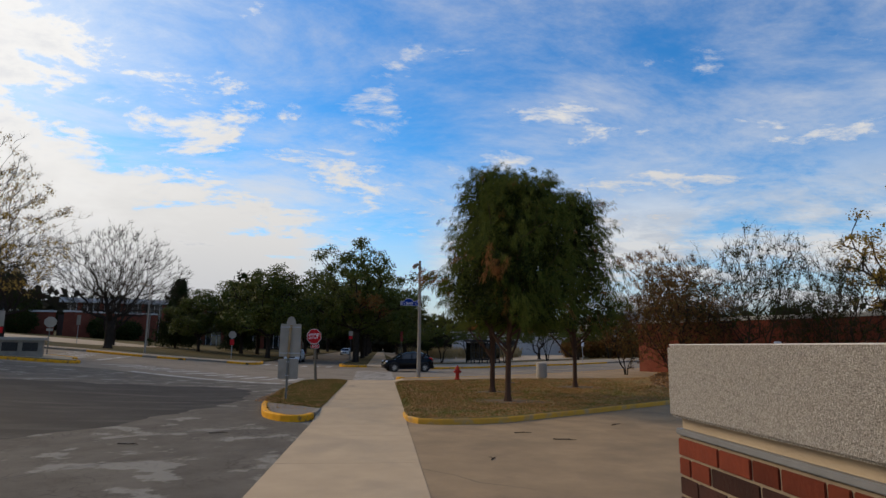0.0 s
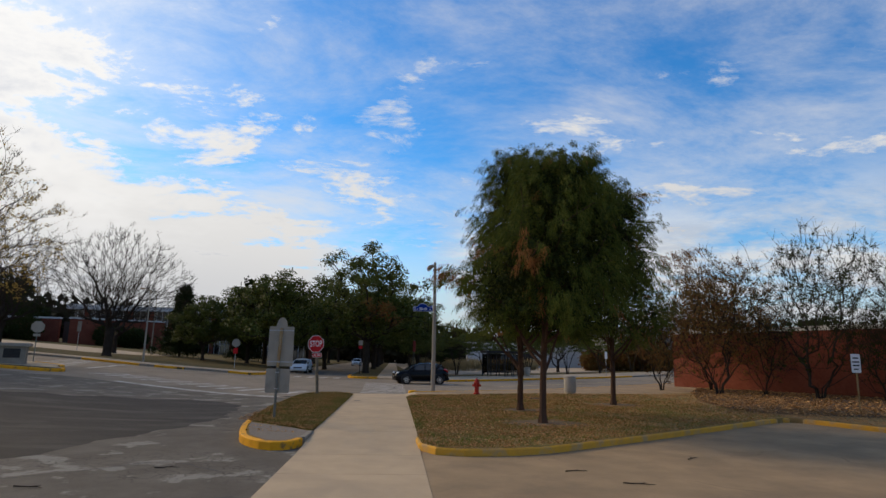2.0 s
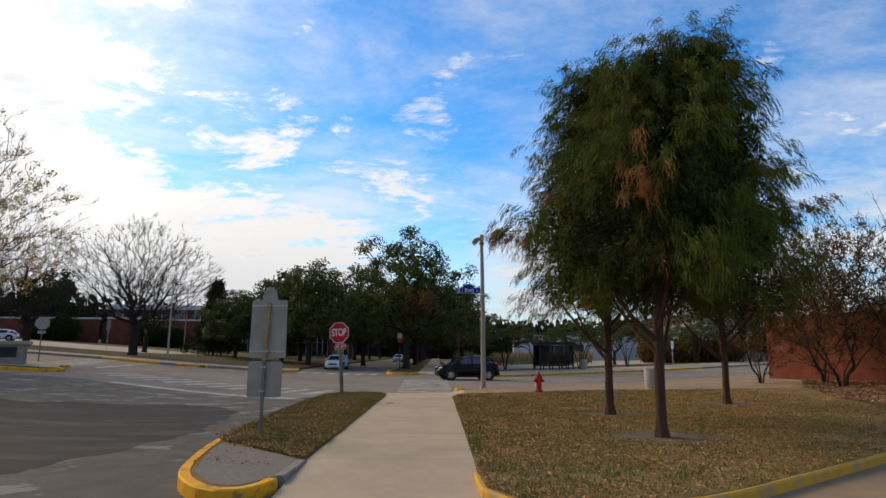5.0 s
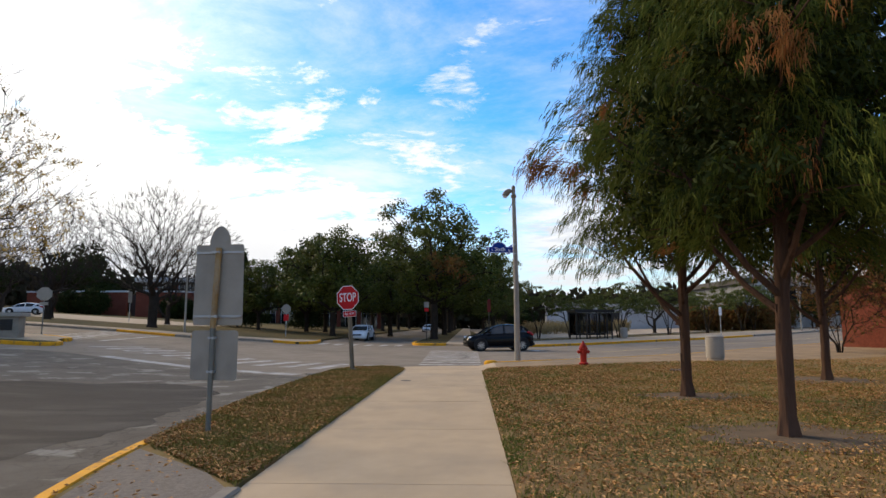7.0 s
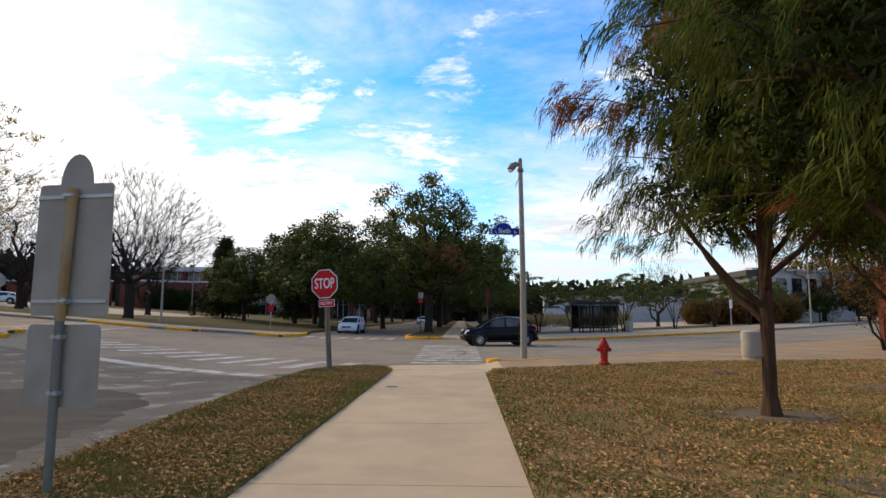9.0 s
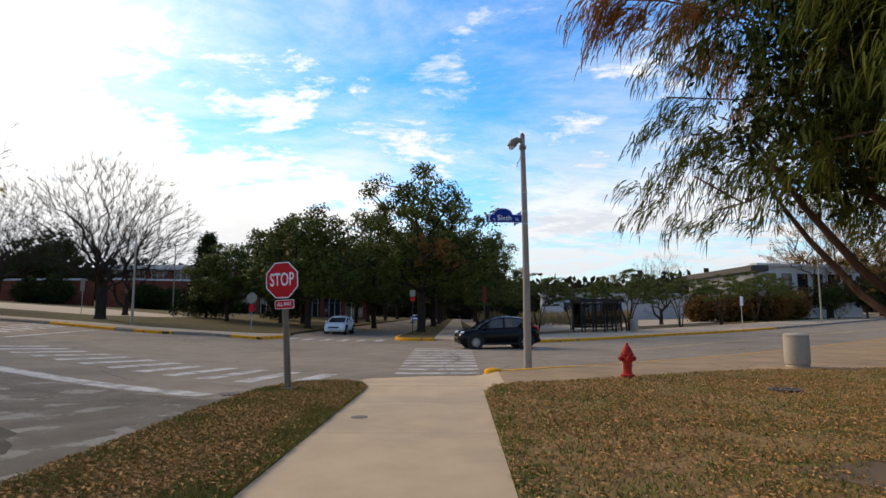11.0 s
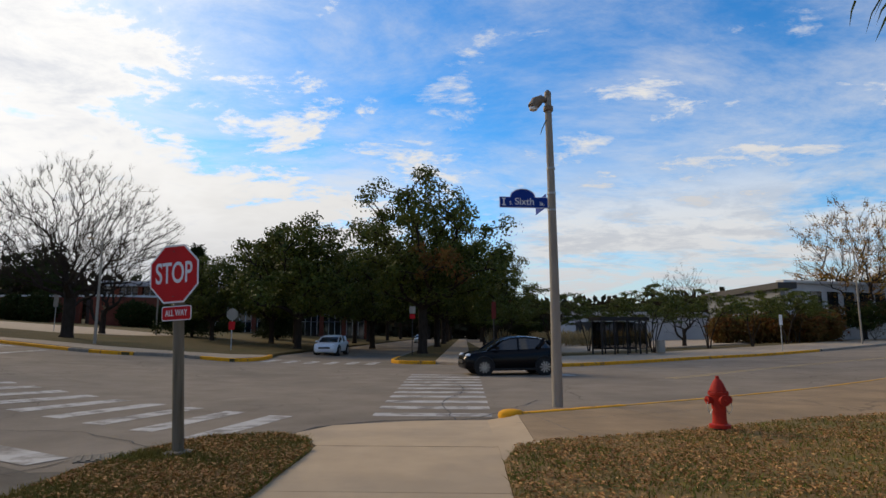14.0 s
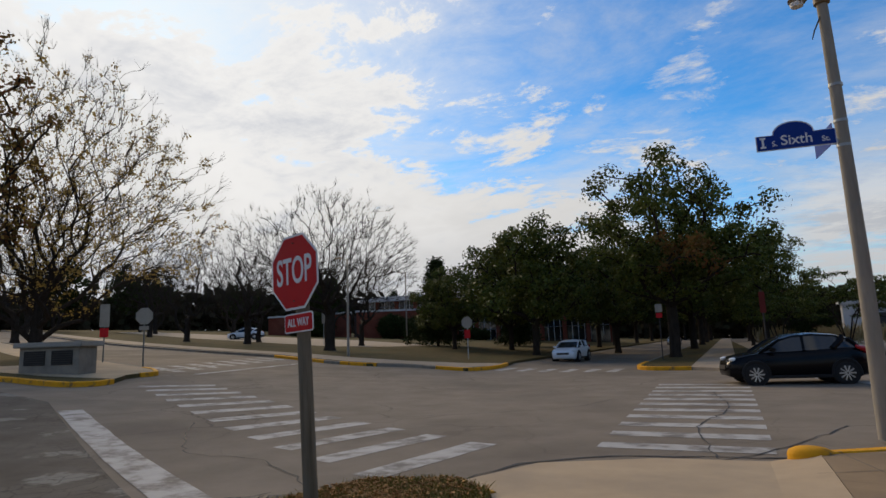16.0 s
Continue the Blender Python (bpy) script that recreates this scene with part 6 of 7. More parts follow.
def car(at, turn, paint, label, long=4.13, tall=1.57, lights=False):
    """A rounded hatchback: lower body, glass house, painted roof and pillars, arches, wheels, lights. It faces -x."""
    ob = thing("car", at, label, "car", turn=turn)
    k, h = long / 4.13, tall / 1.57
    body = ((-2.07, 0.50, 0.36, 0.60), (-2.0, 0.72, 0.27, 0.74), (-1.82, 0.82, 0.22, 0.86), (-1.5, 0.87, 0.2, 0.94), (-1.1, 0.89, 0.2, 1.0), (-0.5, 0.875, 0.2, 1.01), (0.3, 0.875, 0.2, 1.04),
            (0.9, 0.89, 0.2, 1.09), (1.35, 0.90, 0.2, 1.12), (1.7, 0.87, 0.22, 1.10), (1.95, 0.78, 0.28, 1.0), (2.06, 0.62, 0.38, 0.84))
    rings = []
    for x, w, lo, hi in body:
        half = [(w * 0.88, lo), (w * 0.97, lo + 0.1), (w, lo + (hi - lo) * 0.45), (w * 0.985, hi - 0.16), (w * 0.90, hi - 0.03), (w * 0.6, hi + 0.01)]
        rings.append([(x * k, y, z * h) for y, z in half] + [(x * k, -y, z * h) for y, z in half[::-1]])
    part("body", loft(bmesh.new(), rings), paint, ob)
    house = ((-1.12, 0.70, 0.66, 0.98, 1.0), (-0.85, 0.76, 0.66, 1.0, 1.17), (-0.45, 0.78, 0.63, 1.01, 1.42), (-0.1, 0.79, 0.60, 1.02, 1.525), (0.5, 0.79, 0.59, 1.04, 1.56), (1.1, 0.78, 0.58, 1.08, 1.51), (1.5, 0.74, 0.56, 1.08, 1.40), (1.86, 0.62, 0.54, 1.02, 1.08))
    rings, top = [], []
    for x, w, r, lo, hi in house:
        half = [(w, lo), (r + 0.03, hi - 0.05), (r * 0.8, hi)]
        rings.append([(x * k, y, z * h) for y, z in half] + [(x * k, -y, z * h) for y, z in half[::-1]])
        if -0.5 < x < 1.55:
            half = [(r + 0.05, hi - 0.07), (r + 0.02, hi - 0.02), (r * 0.7, hi + 0.02), (0, hi + 0.03)]
            top.append([(x * k, y, z * h) for y, z in half] + [(x * k, -y, z * h) for y, z in half[:-1][::-1]] + [(x * k, 0, (hi - 0.09) * h)])
    part("glass_house", loft(bmesh.new(), rings), M["glass"], ob, "dark tinted windows")
    part("roof", loft(bmesh.new(), top), paint, ob)
    for s in (-1, 1):
        for nm, pts, r in (("front_pillar", ((-1.1, 0.72, 1.0), (-0.82, 0.72, 1.18), (-0.45, 0.655, 1.40)), 0.035), ("door_pillar", ((0.18, 0.80, 1.03), (0.2, 0.64, 1.50)), 0.04),
                           ("rear_pillar", ((0.98, 0.80, 1.08), (1.25, 0.70, 1.30), (1.32, 0.62, 1.46)), 0.09), ("tail_pillar", ((1.82, 0.62, 1.05), (1.5, 0.60, 1.38)), 0.05)):
            part(nm, tube(bmesh.new(), [(x * k, s * y, z * h) for x, y, z in pts], [r] * len(pts), 6), paint, ob)
        part("mirror", box(bmesh.new(), (-0.83 * k, min(s * 0.86, s * 1.02), 1.02 * h), (-0.66 * k, max(s * 0.86, s * 1.02), 1.15 * h), 0.03), paint, ob)
        part("headlight", lathe(bmesh.new(), [(0.02, -0.07), (0.12, -0.02), (0.12, 0.03), (0.04, 0.07)], 12, (-1.87 * k, s * 0.64, 0.80 * h)), M["head"], ob)
        part("tail_light", tube(bmesh.new(), [(1.98 * k, s * 0.70, 0.92 * h), (1.80 * k, s * 0.82, 1.06 * h), (1.60 * k, s * 0.86, 1.12 * h)], [0.06, 0.085, 0.04], 8), M["tail"], ob)
        part("sill", box(bmesh.new(), (-0.95 * k, min(s * 0.82, s * 0.90), 0.2), (0.95 * k, max(s * 0.82, s * 0.90), 0.3), 0.02), M["tyre"], ob)
        for x in (-1.27, 1.27):
            arch = [(x * k + 0.40 * math.cos(radians(a)), s * 0.895, 0.35 + 0.40 * math.sin(radians(a))) for a in range(-10, 191, 20)]
            part("wheel_arch", tube(bmesh.new(), arch, [0.035] * len(arch), 6), M["tyre"], ob, "black plastic arch trim")
            part("arch_well", tube(bmesh.new(), [(x * k, s * 0.6, 0.36), (x * k, s * 0.897, 0.36)], [0.39, 0.39], 24), M["tyre"], ob)
            w = part("wheel", tube(bmesh.new(), [(x * k, s * 0.70, 0.33), (x * k, s * 0.89, 0.33), (x * k, s * 0.915, 0.33)], [0.335, 0.335, 0.31], 24), M["tyre"], ob)
            part("rim", tube(bmesh.new(), [(x * k, s * 0.915, 0.33), (x * k, s * 0.922, 0.33)], [0.235, 0.225], 22), M["iron"], w)
            for q in range(10):
                a = 2 * math.pi * q / 10
                part("spoke", tube(bmesh.new(), [(x * k + 0.03 * math.cos(a), s * 0.925, 0.33 + 0.03 * math.sin(a)), (x * k + 0.225 * math.cos(a), s * 0.925, 0.33 + 0.225 * math.sin(a))], [0.022, 0.026], 4), M["rim"], w)
    part("grille", box(bmesh.new(), (-2.085 * k, -0.42, 0.48), (-2.03 * k, 0.42, 0.62), 0.015), M["iron"], ob)
    part("rear_bumper", box(bmesh.new(), (1.95 * k, -0.7, 0.3), (2.1 * k, 0.7, 0.5), 0.04), M["tyre"], ob)
    part("number_plate", box(bmesh.new(), (2.06 * k, -0.2, 0.72), (2.085 * k, 0.2, 0.85)), M["white"], ob, smooth=False)
    return ob


car((2.6, 36.5, road_z(2.6, 36.5)), 12, M["car_black"], "small black crossover car crossing the junction")
car((-9.2, 56.0, road_z(-9.2, 56)), 88, M["car_white"], "silver hatchback waiting at the far stop line", 4.3, 1.46)
car((-7.2, 118.0, road_z(-7.2, 118)), 88, M["car_white"], "pale car far down the tree-lined road", 4.4, 1.46)
car(on(-55, 73, 0.0), 25, M["car_white"], "silver car parked by the brick building", 4.4, 1.46)


# ---- buildings ----
def wall_run(parent, name, a, b, z0, z1, thick, mat, label=""):
    a, b = Vector((*a, 0)), Vector((*b, 0))
    way = (b - a).normalized()
    side = Vector((-way.y, way.x, 0)) * thick
    bm = bmesh.new()
    lo = [a, b, b + side, a + side]
    v0 = [bm.verts.new((p.x, p.y, z0)) for p in lo]
    v1 = [bm.verts.new((p.x, p.y, z1)) for p in lo]
    bm.faces.new(v0[::-1])
    bm.faces.new(v1)
    for k in range(4):
        bm.faces.new((v0[k], v0[(k + 1) % 4], v1[(k + 1) % 4], v1[k]))
    return part(name, bm, mat, parent, label, False)


def brick_hall():
    ob = thing("brick_building", (0, 0, 0), "low red brick building with a pale roof edge", "building")
    run = [(20.6, 32.5), (24.0, 24.5), (30.5, 9.0)]
    for a, b in zip(run, run[1:]):
        wall_run(ob, "wall", a, b, -0.2, 3.85, 0.4, M["far_brick"])
        wall_run(ob, "coping", (a[0] - 0.06, a[1]), (b[0] - 0.06, b[1]), 3.85, 4.1, 0.6, M["fascia"], "pale metal coping")
    wall_run(ob, "wall", (36, 38.5), (20.62, 32.52), -0.2, 3.85, 0.4, M["far_brick"])
    bm = bmesh.new()
    v = [bm.verts.new((x, y, 3.84)) for x, y in ((20.9, 32.3), (24.2, 24.6), (30.7, 9.2), (46, 14), (36, 38))]
    bm.faces.new(v)
    part("roof", bm, M["roof_dark"], ob, smooth=False)


brick_hall()


def campus_hall():
    ob = thing("brick_building", (0, 0, 0), "long brick building with tall dark windows", "building")
    z = 2.2
    wall_run(ob, "wall", (-56, 100), (-42.5, 107), z - 2, z + 4.9, 0.6, M["far_brick"], "blank red brick wing")
    wall_run(ob, "coping", (-56.1, 99.8), (-42.4, 106.8), z + 4.9, z + 5.2, 0.9, M["fascia"])
    wall_run(ob, "wall", (-76, 101), (-58.5, 101.5), z - 2, z + 4.9, 0.6, M["far_brick"], "blank red brick wing")
    wall_run(ob, "coping", (-76, 100.8), (-58.4, 101.3), z + 4.9, z + 5.2, 0.9, M["fascia"])
    wall_run(ob, "wall", (-58.5, 103), (-56, 103), z - 2, z + 4.5, 0.5, M["iron"], "dark recessed entrance")
    wall_run(ob, "glazed_wall", (-62, 113), (-16, 118), z - 2, z + 7.4, 0.6, M["glass"], "tall dark window wall")
    wall_run(ob, "roof_edge", (-63, 111.6), (-15, 116.8), z + 7.4, z + 8.3, 3.0, M["fascia"], "pale overhanging roof edge")
    for k in range(12):
        x = -60 + k * 3.9
        y = 113 + (x + 62) * 5 / 46 - 0.5
        wall_run(ob, "pier", (x, y), (x + 0.7, y + 0.07), z - 2, z + 7.4, 0.5, M["far_brick"])
    for k in range(44):
        x = -61.5 + k * 1.03
        y = 113 + (x + 62) * 5 / 46 - 0.1
        wall_run(ob, "mullion", (x, y), (x + 0.09, y + 0.01), z - 1, z + 7.4, 0.12, M["fascia"])
    for h in (1.3, 2.6, 3.9, 5.2, 6.4):
        wall_run(ob, "transom", (-62, 112.85), (-16, 117.85), z + h, z + h + 0.1, 0.12, M["band"])


campus_hall()


def white_hall():
    ob = thing("white_building", (0, 0, 0), "long white rendered building behind small trees", "building")
    wall_run(ob, "wall", (15, 110), (52, 119), -0.5, 4.7, 0.6, M["wall_white"])
    wall_run(ob, "roof_edge", (14.7, 109.6), (52.3, 118.7), 4.7, 5.1, 1.2, M["fascia"])
    for x in (19, 26):
        y = 110 + (x - 15) * 9 / 37
        wall_run(ob, "door", (x, y - 0.1), (x + 3.0, y + 0.63), 0.0, 3.4, 0.1, M["iron"], "dark loading door")
    # side wall in a darker grey, with its shade put into the colour
    wall_run(ob, "wall", (41.0, 112), (41.3, 89.5), -0.5, 7.2, 0.6, M["band"])
    wall_run(ob, "dark_roof", (40.3, 112.6), (40.6, 88.6), 7.2, 8.0, 2.4, M["roof_dark"], "dark overhanging roof edge")
    wall_run(ob, "wall", (41.95, 89.5), (60, 96), -0.5, 8.0, 0.6, M["wall_white"])
    wall_run(ob, "roof_edge", (41.6, 89.0), (60.4, 95.8), 8.0, 8.35, 1.2, M["fascia"])
    for k in range(6):
        x = 43.2 + k * 2.7
        y = 89.5 + (x - 41.95) * 6.5 / 18.05 - 0.12
        wall_run(ob, "window", (x, y), (x + 1.7, y + 0.61), 4.2, 7.0, 0.1, M["glass"])


white_hall()


def woods():
    rng = random.Random(77)
    cs, ws = [], []
    for k in range(10500):
        a = rng.uniform(-1.75, 1.35)
        r = rng.uniform(165, 215) if a > -1.2 else rng.uniform(120, 160)
        x, y = r * math.sin(a), r * math.cos(a) + 10
        top = 8.5 + 4.0 * noise.noise((x * 0.03, y * 0.03, 0)) + 2.0 * noise.noise((x * 0.13, y * 0.13, 2))
        cs.append(Vector((x, y, height(max(-130, min(150, x)), y) + top * rng.random())))
        ws.append(Vector((0, 0, 1)))
    v, f = leaf_quads(cs, ws, rng, 2.2, 0.95, 0.0, 5, 1.0)
    tagged(new("distant_woods", mesh_from("distant_woods", v, f, M["woods"])), "dull green and brown woods in the distance", "woods", "", "stuff")


woods()


def dry_bed():
    rng = random.Random(5)
    cs = [Vector((rng.uniform(3.5, 24), 0, 0)) for _ in range(1100)]
    for c in cs:
        c.y = 74 + c.x * 0.55 + rng.uniform(0, 2.5)
        c.z = height(c.x, c.y) + rng.uniform(0.1, 0.9)
    v, f = leaf_quads(cs, [Vector((0, 0, 1.5))] * len(cs), rng, 0.8, 0.05, -0.8, 8, 0.25)
    tagged(new("ornamental_grass", mesh_from("ornamental_grass", v, f, M["dry"])), "bed of tall straw-coloured ornamental grass", "grass", "", "stuff")


dry_bed()
slab("parking_lot", [(8, 60), (90, 134), (90, 150), (1.2, 108), (1.2, 74)], M["pale"], "pale parking lot behind the trees", "parking lot", off=-0.01, drop=0.1, cell=8)


# ---- brick pier with a stone cap beside the walk ----
def pier():
    ob = thing("entrance_pier", (1.72, -11.0, -0.13), "red brick pier wall with a heavy aggregate cap", "wall")
    part("core", box(bmesh.new(), (0.006, -4.5, 0), (0.9, -0.006, 1.64)), M["mortar"], ob, smooth=False)
    part("cap", box(bmesh.new(), (-0.03, -4.6, 1.715), (0.95, 0.008, 2.0), 0.010), M["aggregate"], ob, "exposed aggregate concrete cap")
    part("cap_top", box(bmesh.new(), (-0.022, -4.59, 2.0), (0.942, 0.0, 2.004)), M["coping"], ob, smooth=False)
    part("bed", box(bmesh.new(), (0.015, -4.5, 1.668), (0.9, -0.012, 1.716)), M["pale"], ob, "recessed mortar bed", False)
    part("band", box(bmesh.new(), (-0.008, -4.5, 1.645), (0.91, 0.004, 1.669), 0.004), M["band"], ob, "grey metal flashing")
    rng = random.Random(9)
    course, joint = 0.0745, 0.010
    shared = {}
    for row in range(21):
        z = 1.640 - (row + 1) * course
        y = 0.0
        first = True
        while y > -3.2:
            kind = rng.choice((0.092, 0.194, 0.194, 0.295, 0.143))
            if first and row % 2:
                kind = 0.092
            first = False
            key = (kind, rng.random() < 0.45)
            if key not in shared:
                bm = box(bmesh.new(), (0, -kind + joint, 0), (0.03, 0, course - joint), 0.003)
                shared[key] = finish("brick", bm, M["dark_brick"] if key[1] else M["brick"])
            o = new("brick", shared[key])
            o.parent = ob
            o.location = (rng.uniform(-0.002, 0.002), y, z)
            y -= kind
        x = 0.03
        while x < 0.6:
            key = ("end", rng.random() < 0.35)
            if key not in shared:
                bm = box(bmesh.new(), (0, -0.03, 0), (0.184, 0, course - joint), 0.003)
                shared[key] = finish("brick", bm, M["dark_brick"] if key[1] else M["brick"])
            o = new("brick", shared[key])
            o.parent = ob
            o.location = (x + 0.01, 0, z)
            x += 0.194


pier()


# ---- grass blades and fallen leaves ----
def inside(px, py, poly):
    ok = np.zeros(len(px), bool)
    n = len(poly)
    for i in range(n):
        (x0, y0), (x1, y1) = poly[i], poly[(i + 1) % n]
        if y0 == y1:
            continue
        hit = (y0 > py) != (y1 > py)
        ok ^= hit & (px < (x1 - x0) * (py - y0) / (y1 - y0) + x0)
    return ok


def scatter(rng, count, poly, x0, x1, y0, y1, weight):
    px, py = rng.uniform(x0, x1, count), rng.uniform(y0, y1, count)
    keep = inside(px, py, poly) & (rng.random(count) < weight(px, py))
    return px[keep], py[keep]


def patchy(px, py, size, seed):
    return np.array([0.5 + 0.5 * noise.noise((x / size, y / size, seed)) for x, y in zip(px, py)])


def ground_z(px, py):
    u, v = -px - 8, px - 10
    return 0.03 * (u + np.sqrt(u * u + 4)) + 0.009 * (v + np.sqrt(v * v + 4))


def blades(name, rng, px, py, mat, label, tall):
    n = len(px)
    z = ground_z(px, py)
    a = rng.uniform(0, 6.28, n)
    h = tall * rng.uniform(0.5, 1.3, n)
    w = 0.006 + 0.006 * rng.random(n)
    lx, ly = rng.normal(0, 0.6, n) * h, rng.normal(0, 0.6, n) * h
    v = np.empty((n, 3, 3))
    v[:, 0] = np.stack((px - w * np.cos(a), py - w * np.sin(a), z - 0.01), 1)
    v[:, 1] = np.stack((px + w * np.cos(a), py + w * np.sin(a), z - 0.01), 1)
    v[:, 2] = np.stack((px + lx, py + ly, z + h), 1)
    me = mesh_from(name, v.reshape(-1, 3).tolist(), np.arange(3 * n).reshape(-1, 3).tolist(), mat)
    return tagged(new(name, me), label, "grass", "", "stuff")


def dead_leaves(name, rng, px, py, mat, label, size, lift=0.03):
    """Curled leaves: a bent pair of quads each, lying at chance angles."""
    n = len(px)
    z = ground_z(px, py) + lift * rng.uniform(0.6, 1.2, n)
    a = rng.uniform(0, 6.28, n)
    s = size * rng.uniform(0.5, 1.3, n)
    tilt, curl = rng.normal(0, 0.35, n), rng.uniform(0.1, 0.5, n)
    v = np.empty((n, 6, 3))
    for k, (lx, ly, c) in enumerate(((-1, 0, 0), (-0.2, 0.5, 1), (1, 0.1, 0.2), (-0.1, -0.1, -0.3), (0.1, -0.55, 1), (-0.6, -0.3, 0.6))):
        dx, dy = lx * np.cos(a) - ly * np.sin(a), lx * np.sin(a) + ly * np.cos(a)
        v[:, k] = np.stack((px + dx * s, py + dy * s, z + s * (c * curl + lx * tilt * 0.5)), 1)
    i = np.arange(n)[:, None] * 6
    faces = np.concatenate((i + np.array([[0, 3, 2, 1]]), i + np.array([[0, 5, 4, 3]]))).tolist()
    me = mesh_from(name, v.reshape(-1, 3).tolist(), faces, mat)
    return tagged(new(name, me), label, "leaves", "", "stuff")


TRUNKS = ((4.94, 7.74, 1.0), (5.17, 12.0, 0.8), (9.83, 15.35, 0.9))
for tx, ty, tr in TRUNKS:
    ring = []
    for k in range(28):
        a = 2 * math.pi * k / 28
        r = tr * (1 + 0.55 * noise.noise((math.cos(a) * 1.3 + tx, math.sin(a) * 1.3 + ty, 0)))
        ring.append((tx + 1.3 * r * math.cos(a), ty + r * math.sin(a)))
    slab("bare_soil", ring, M["dirt"], "bare trodden soil round a cypress trunk", "soil", off=0.020, drop=0, cell=0.5)


def off_trunks(px, py):
    """Thins what grows or lies close to the trunks."""
    keep = np.ones(len(px), bool)
    for tx, ty, tr in TRUNKS:
        keep &= np.hypot((px - tx) / 1.3, py - ty) > tr * np.random.default_rng(3).uniform(0.45, 1.15, len(px))
    return keep


rng_ground = np.random.default_rng(4)
gx, gy = scatter(rng_ground, 200000, LAWN, 1.2, 14, 2, 23, lambda x, y: np.clip(1.15 - x / 16, 0.2, 1))
keep = patchy(gx, gy, 1.1, 3) * 0.75 + patchy(gx, gy, 0.25, 5) * 0.4 > rng_ground.uniform(0.25, 0.85, len(gx))
keep &= off_trunks(gx, gy)
blades("grass", rng_ground, gx[keep], gy[keep], M["blade"], "short patchy autumn lawn grass", 0.05)
gx, gy = scatter(rng_ground, 110000, LEFT_ISLAND, -3.6, -1.2, 4.6, 20.3, lambda x, y: np.where(y > 5.2 - (x + 1.34) * 1.0, 1.0, 0.0))
keep = patchy(gx, gy, 0.9, 8) * 0.6 + 0.35 > rng_ground.uniform(0.2, 0.8, len(gx))
edge_x, edge_y = rng_ground.uniform(-1.75, -1.25, 16000), rng_ground.uniform(5.8, 18.8, 16000)
clump = patchy(edge_x, edge_y, 0.5, 11) > rng_ground.uniform(0.45, 0.75, 16000)
blades("grass", rng_ground, edge_x[clump], edge_y[clump], M["fresh"], "fresh green grass tufts along the walk", 0.06)
edge_x, edge_y = rng_ground.uniform(1.23, 1.6, 14000), rng_ground.uniform(4.4, 18.6, 14000)
clump = patchy(edge_x, edge_y, 0.5, 12) > rng_ground.uniform(0.45, 0.8, 14000)
blades("grass", rng_ground, edge_x[clump], edge_y[clump], M["fresh"], "fresh green grass tufts along the lawn edge", 0.04)
blades("grass", rng_ground, gx[keep], gy[keep], M["blade"], "verge grass, greener along the edges", 0.07)
gx, gy = scatter(rng_ground, 130000, LAWN, 1.2, 14, 2, 23, lambda x, y: np.clip(1.15 - x / 16, 0.2, 1))
keep = (patchy(gx, gy, 0.45, 21) * 0.6 + patchy(gx, gy, 2.2, 22) * 0.4 > rng_ground.uniform(0.46, 0.70, len(gx))) & off_trunks(gx, gy)
blades("grass", rng_ground, gx[keep], gy[keep], M["fresh"], "green grass patches showing through the leaves", 0.055)
gx, gy = scatter(rng_ground, 190000, LAWN, 1.2, 20, 2, 23, lambda x, y: np.clip(1.1 - x / 22, 0.2, 1))
keep = patchy(gx, gy, 1.6, 1) * 0.6 + patchy(gx, gy, 0.35, 7) * 0.5 > rng_ground.uniform(0.28, 0.74, len(gx))
keep &= off_trunks(gx, gy)
dead_leaves("fallen_leaves", rng_ground, gx[keep], gy[keep], M["litter"], "curled brown leaves strewn over the lawn", 0.031)
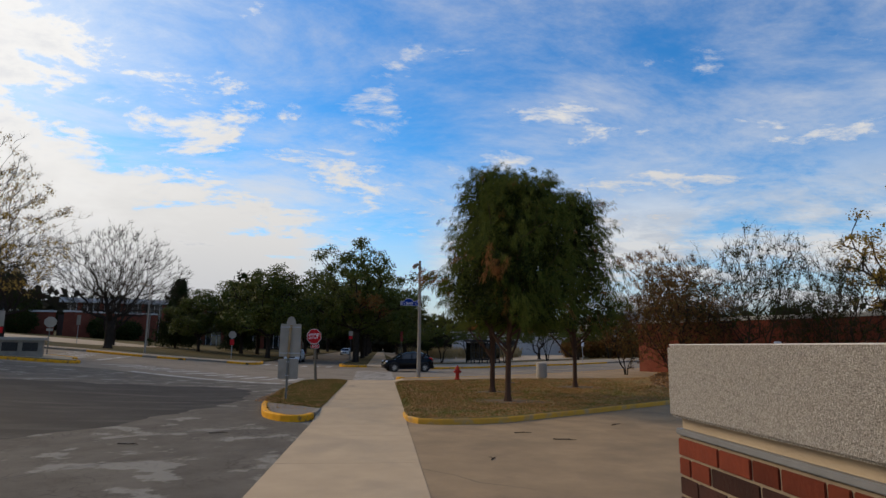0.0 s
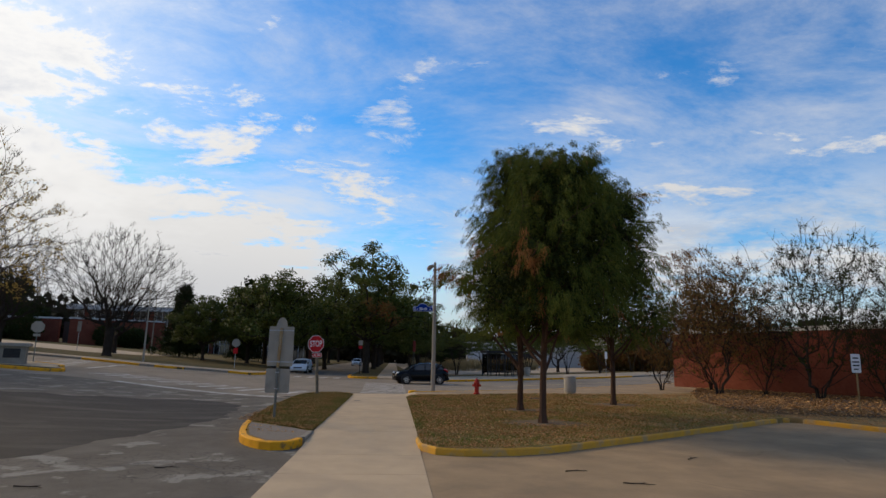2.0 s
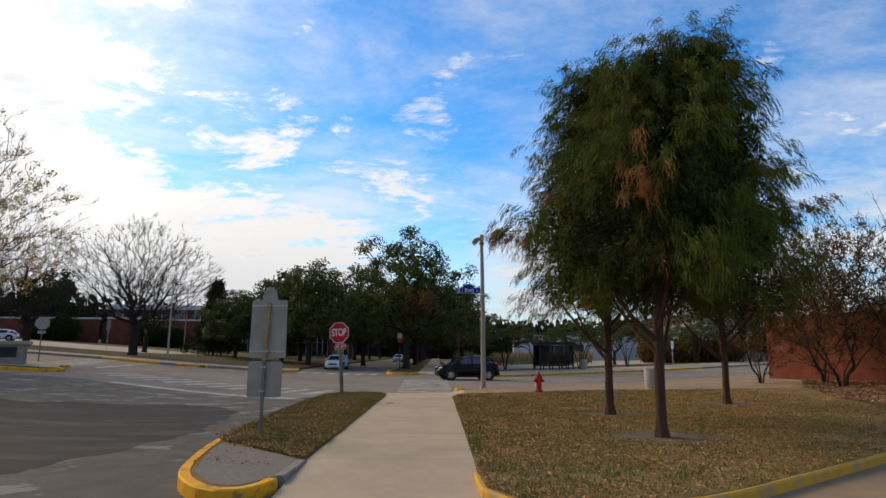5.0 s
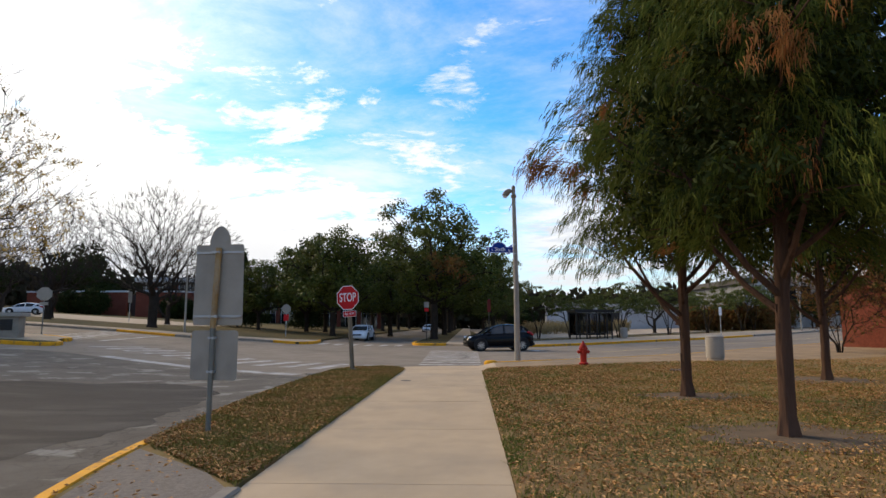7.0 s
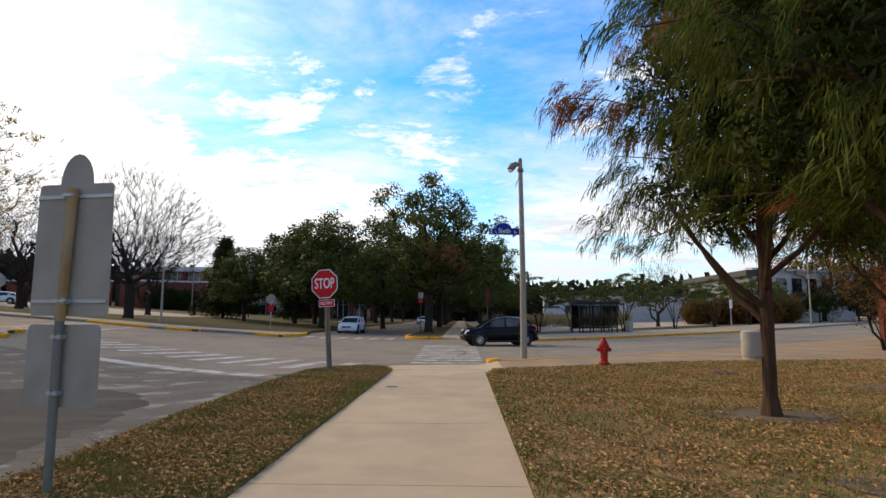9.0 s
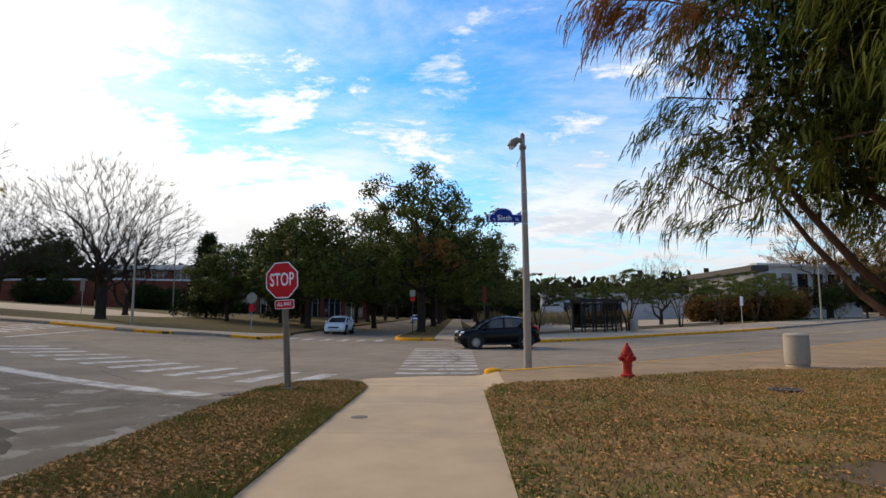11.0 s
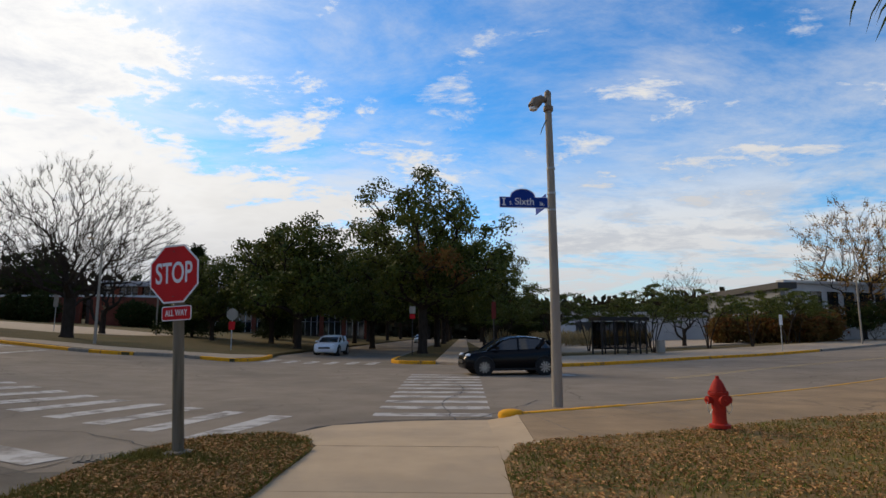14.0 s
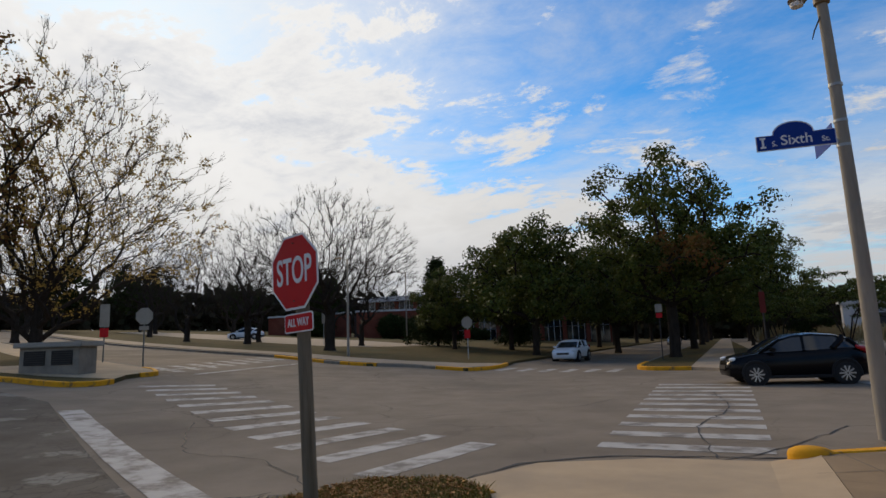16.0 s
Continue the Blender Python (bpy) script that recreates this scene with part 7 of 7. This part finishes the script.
gx, gy = scatter(rng_ground, 60000, LEFT_ISLAND, -3.6, -1.2, 4.6, 20.3, lambda x, y: np.where(y > 5.2 - (x + 1.34) * 1.0, 1.0, 0.04))
keep = patchy(gx, gy, 0.9, 2) > rng_ground.uniform(0.25, 0.75, len(gx))
dead_leaves("fallen_leaves", rng_ground, gx[keep], gy[keep], M["litter"], "brown leaves caught in the verge grass", 0.034, 0.04)
gx, gy = scatter(rng_ground, 12000, [(13.6, 12.5), (15.0, 10.8), (18, 9.5), (33, 9), (33, 29), (21, 30), (17.5, 24), (14.5, 17)], 13, 33, 9, 30, lambda x, y: np.ones_like(x))
dead_leaves("fallen_leaves", rng_ground, gx, gy, M["litter"], "leaves drifted over the planting bed", 0.08)
gx, gy = rng_ground.uniform(-4.5, -3.45, 5200), rng_ground.uniform(8.5, 19.0, 5200)
keep = np.exp(-((gx + 3.6) / 0.32) ** 2) * patchy(gx, gy, 1.2, 31) > rng_ground.uniform(0.1, 0.75, 5200)
drift = dead_leaves("fallen_leaves", rng_ground, gx[keep], gy[keep], M["litter"], "brown leaves drifted along the gutter", 0.034, 0.02)
drift.location.z = ROAD + 0.012


# ---- twigs blown down on the driveway and the side road ----
def fallen_twig(x, y, turn, long, seed):
    rng = random.Random(seed)
    ob = thing("fallen_twig", (x, y, height(x, y) + ROAD + 0.022), "dry dark twig lying on the pavement", "twig", "blown-down twigs", turn=turn)
    line = [(long * (k / 4 - 0.5), rng.uniform(-0.03, 0.03), rng.uniform(-0.002, 0.008)) for k in range(5)]
    part("stem", tube(bmesh.new(), line, [0.011, 0.010, 0.009, 0.007, 0.004], 6), M["bark"], ob)
    part("side_shoot", tube(bmesh.new(), [line[2], (long * 0.12, 0.07, 0.006), (long * 0.22, 0.12, 0.004)], [0.006, 0.005, 0.003], 5), M["bark"], ob)


for k, (x, y, turn, long) in enumerate(((3.9, 1.1, 8, 0.42), (4.6, 0.0, -24, 0.5), (-3.1, 1.0, 14, 0.4), (6.8, 2.6, 35, 0.45), (2.6, -2.2, 60, 0.3), (-4.4, -0.6, -12, 0.45))):
    fallen_twig(x, y, turn, long, 200 + k)
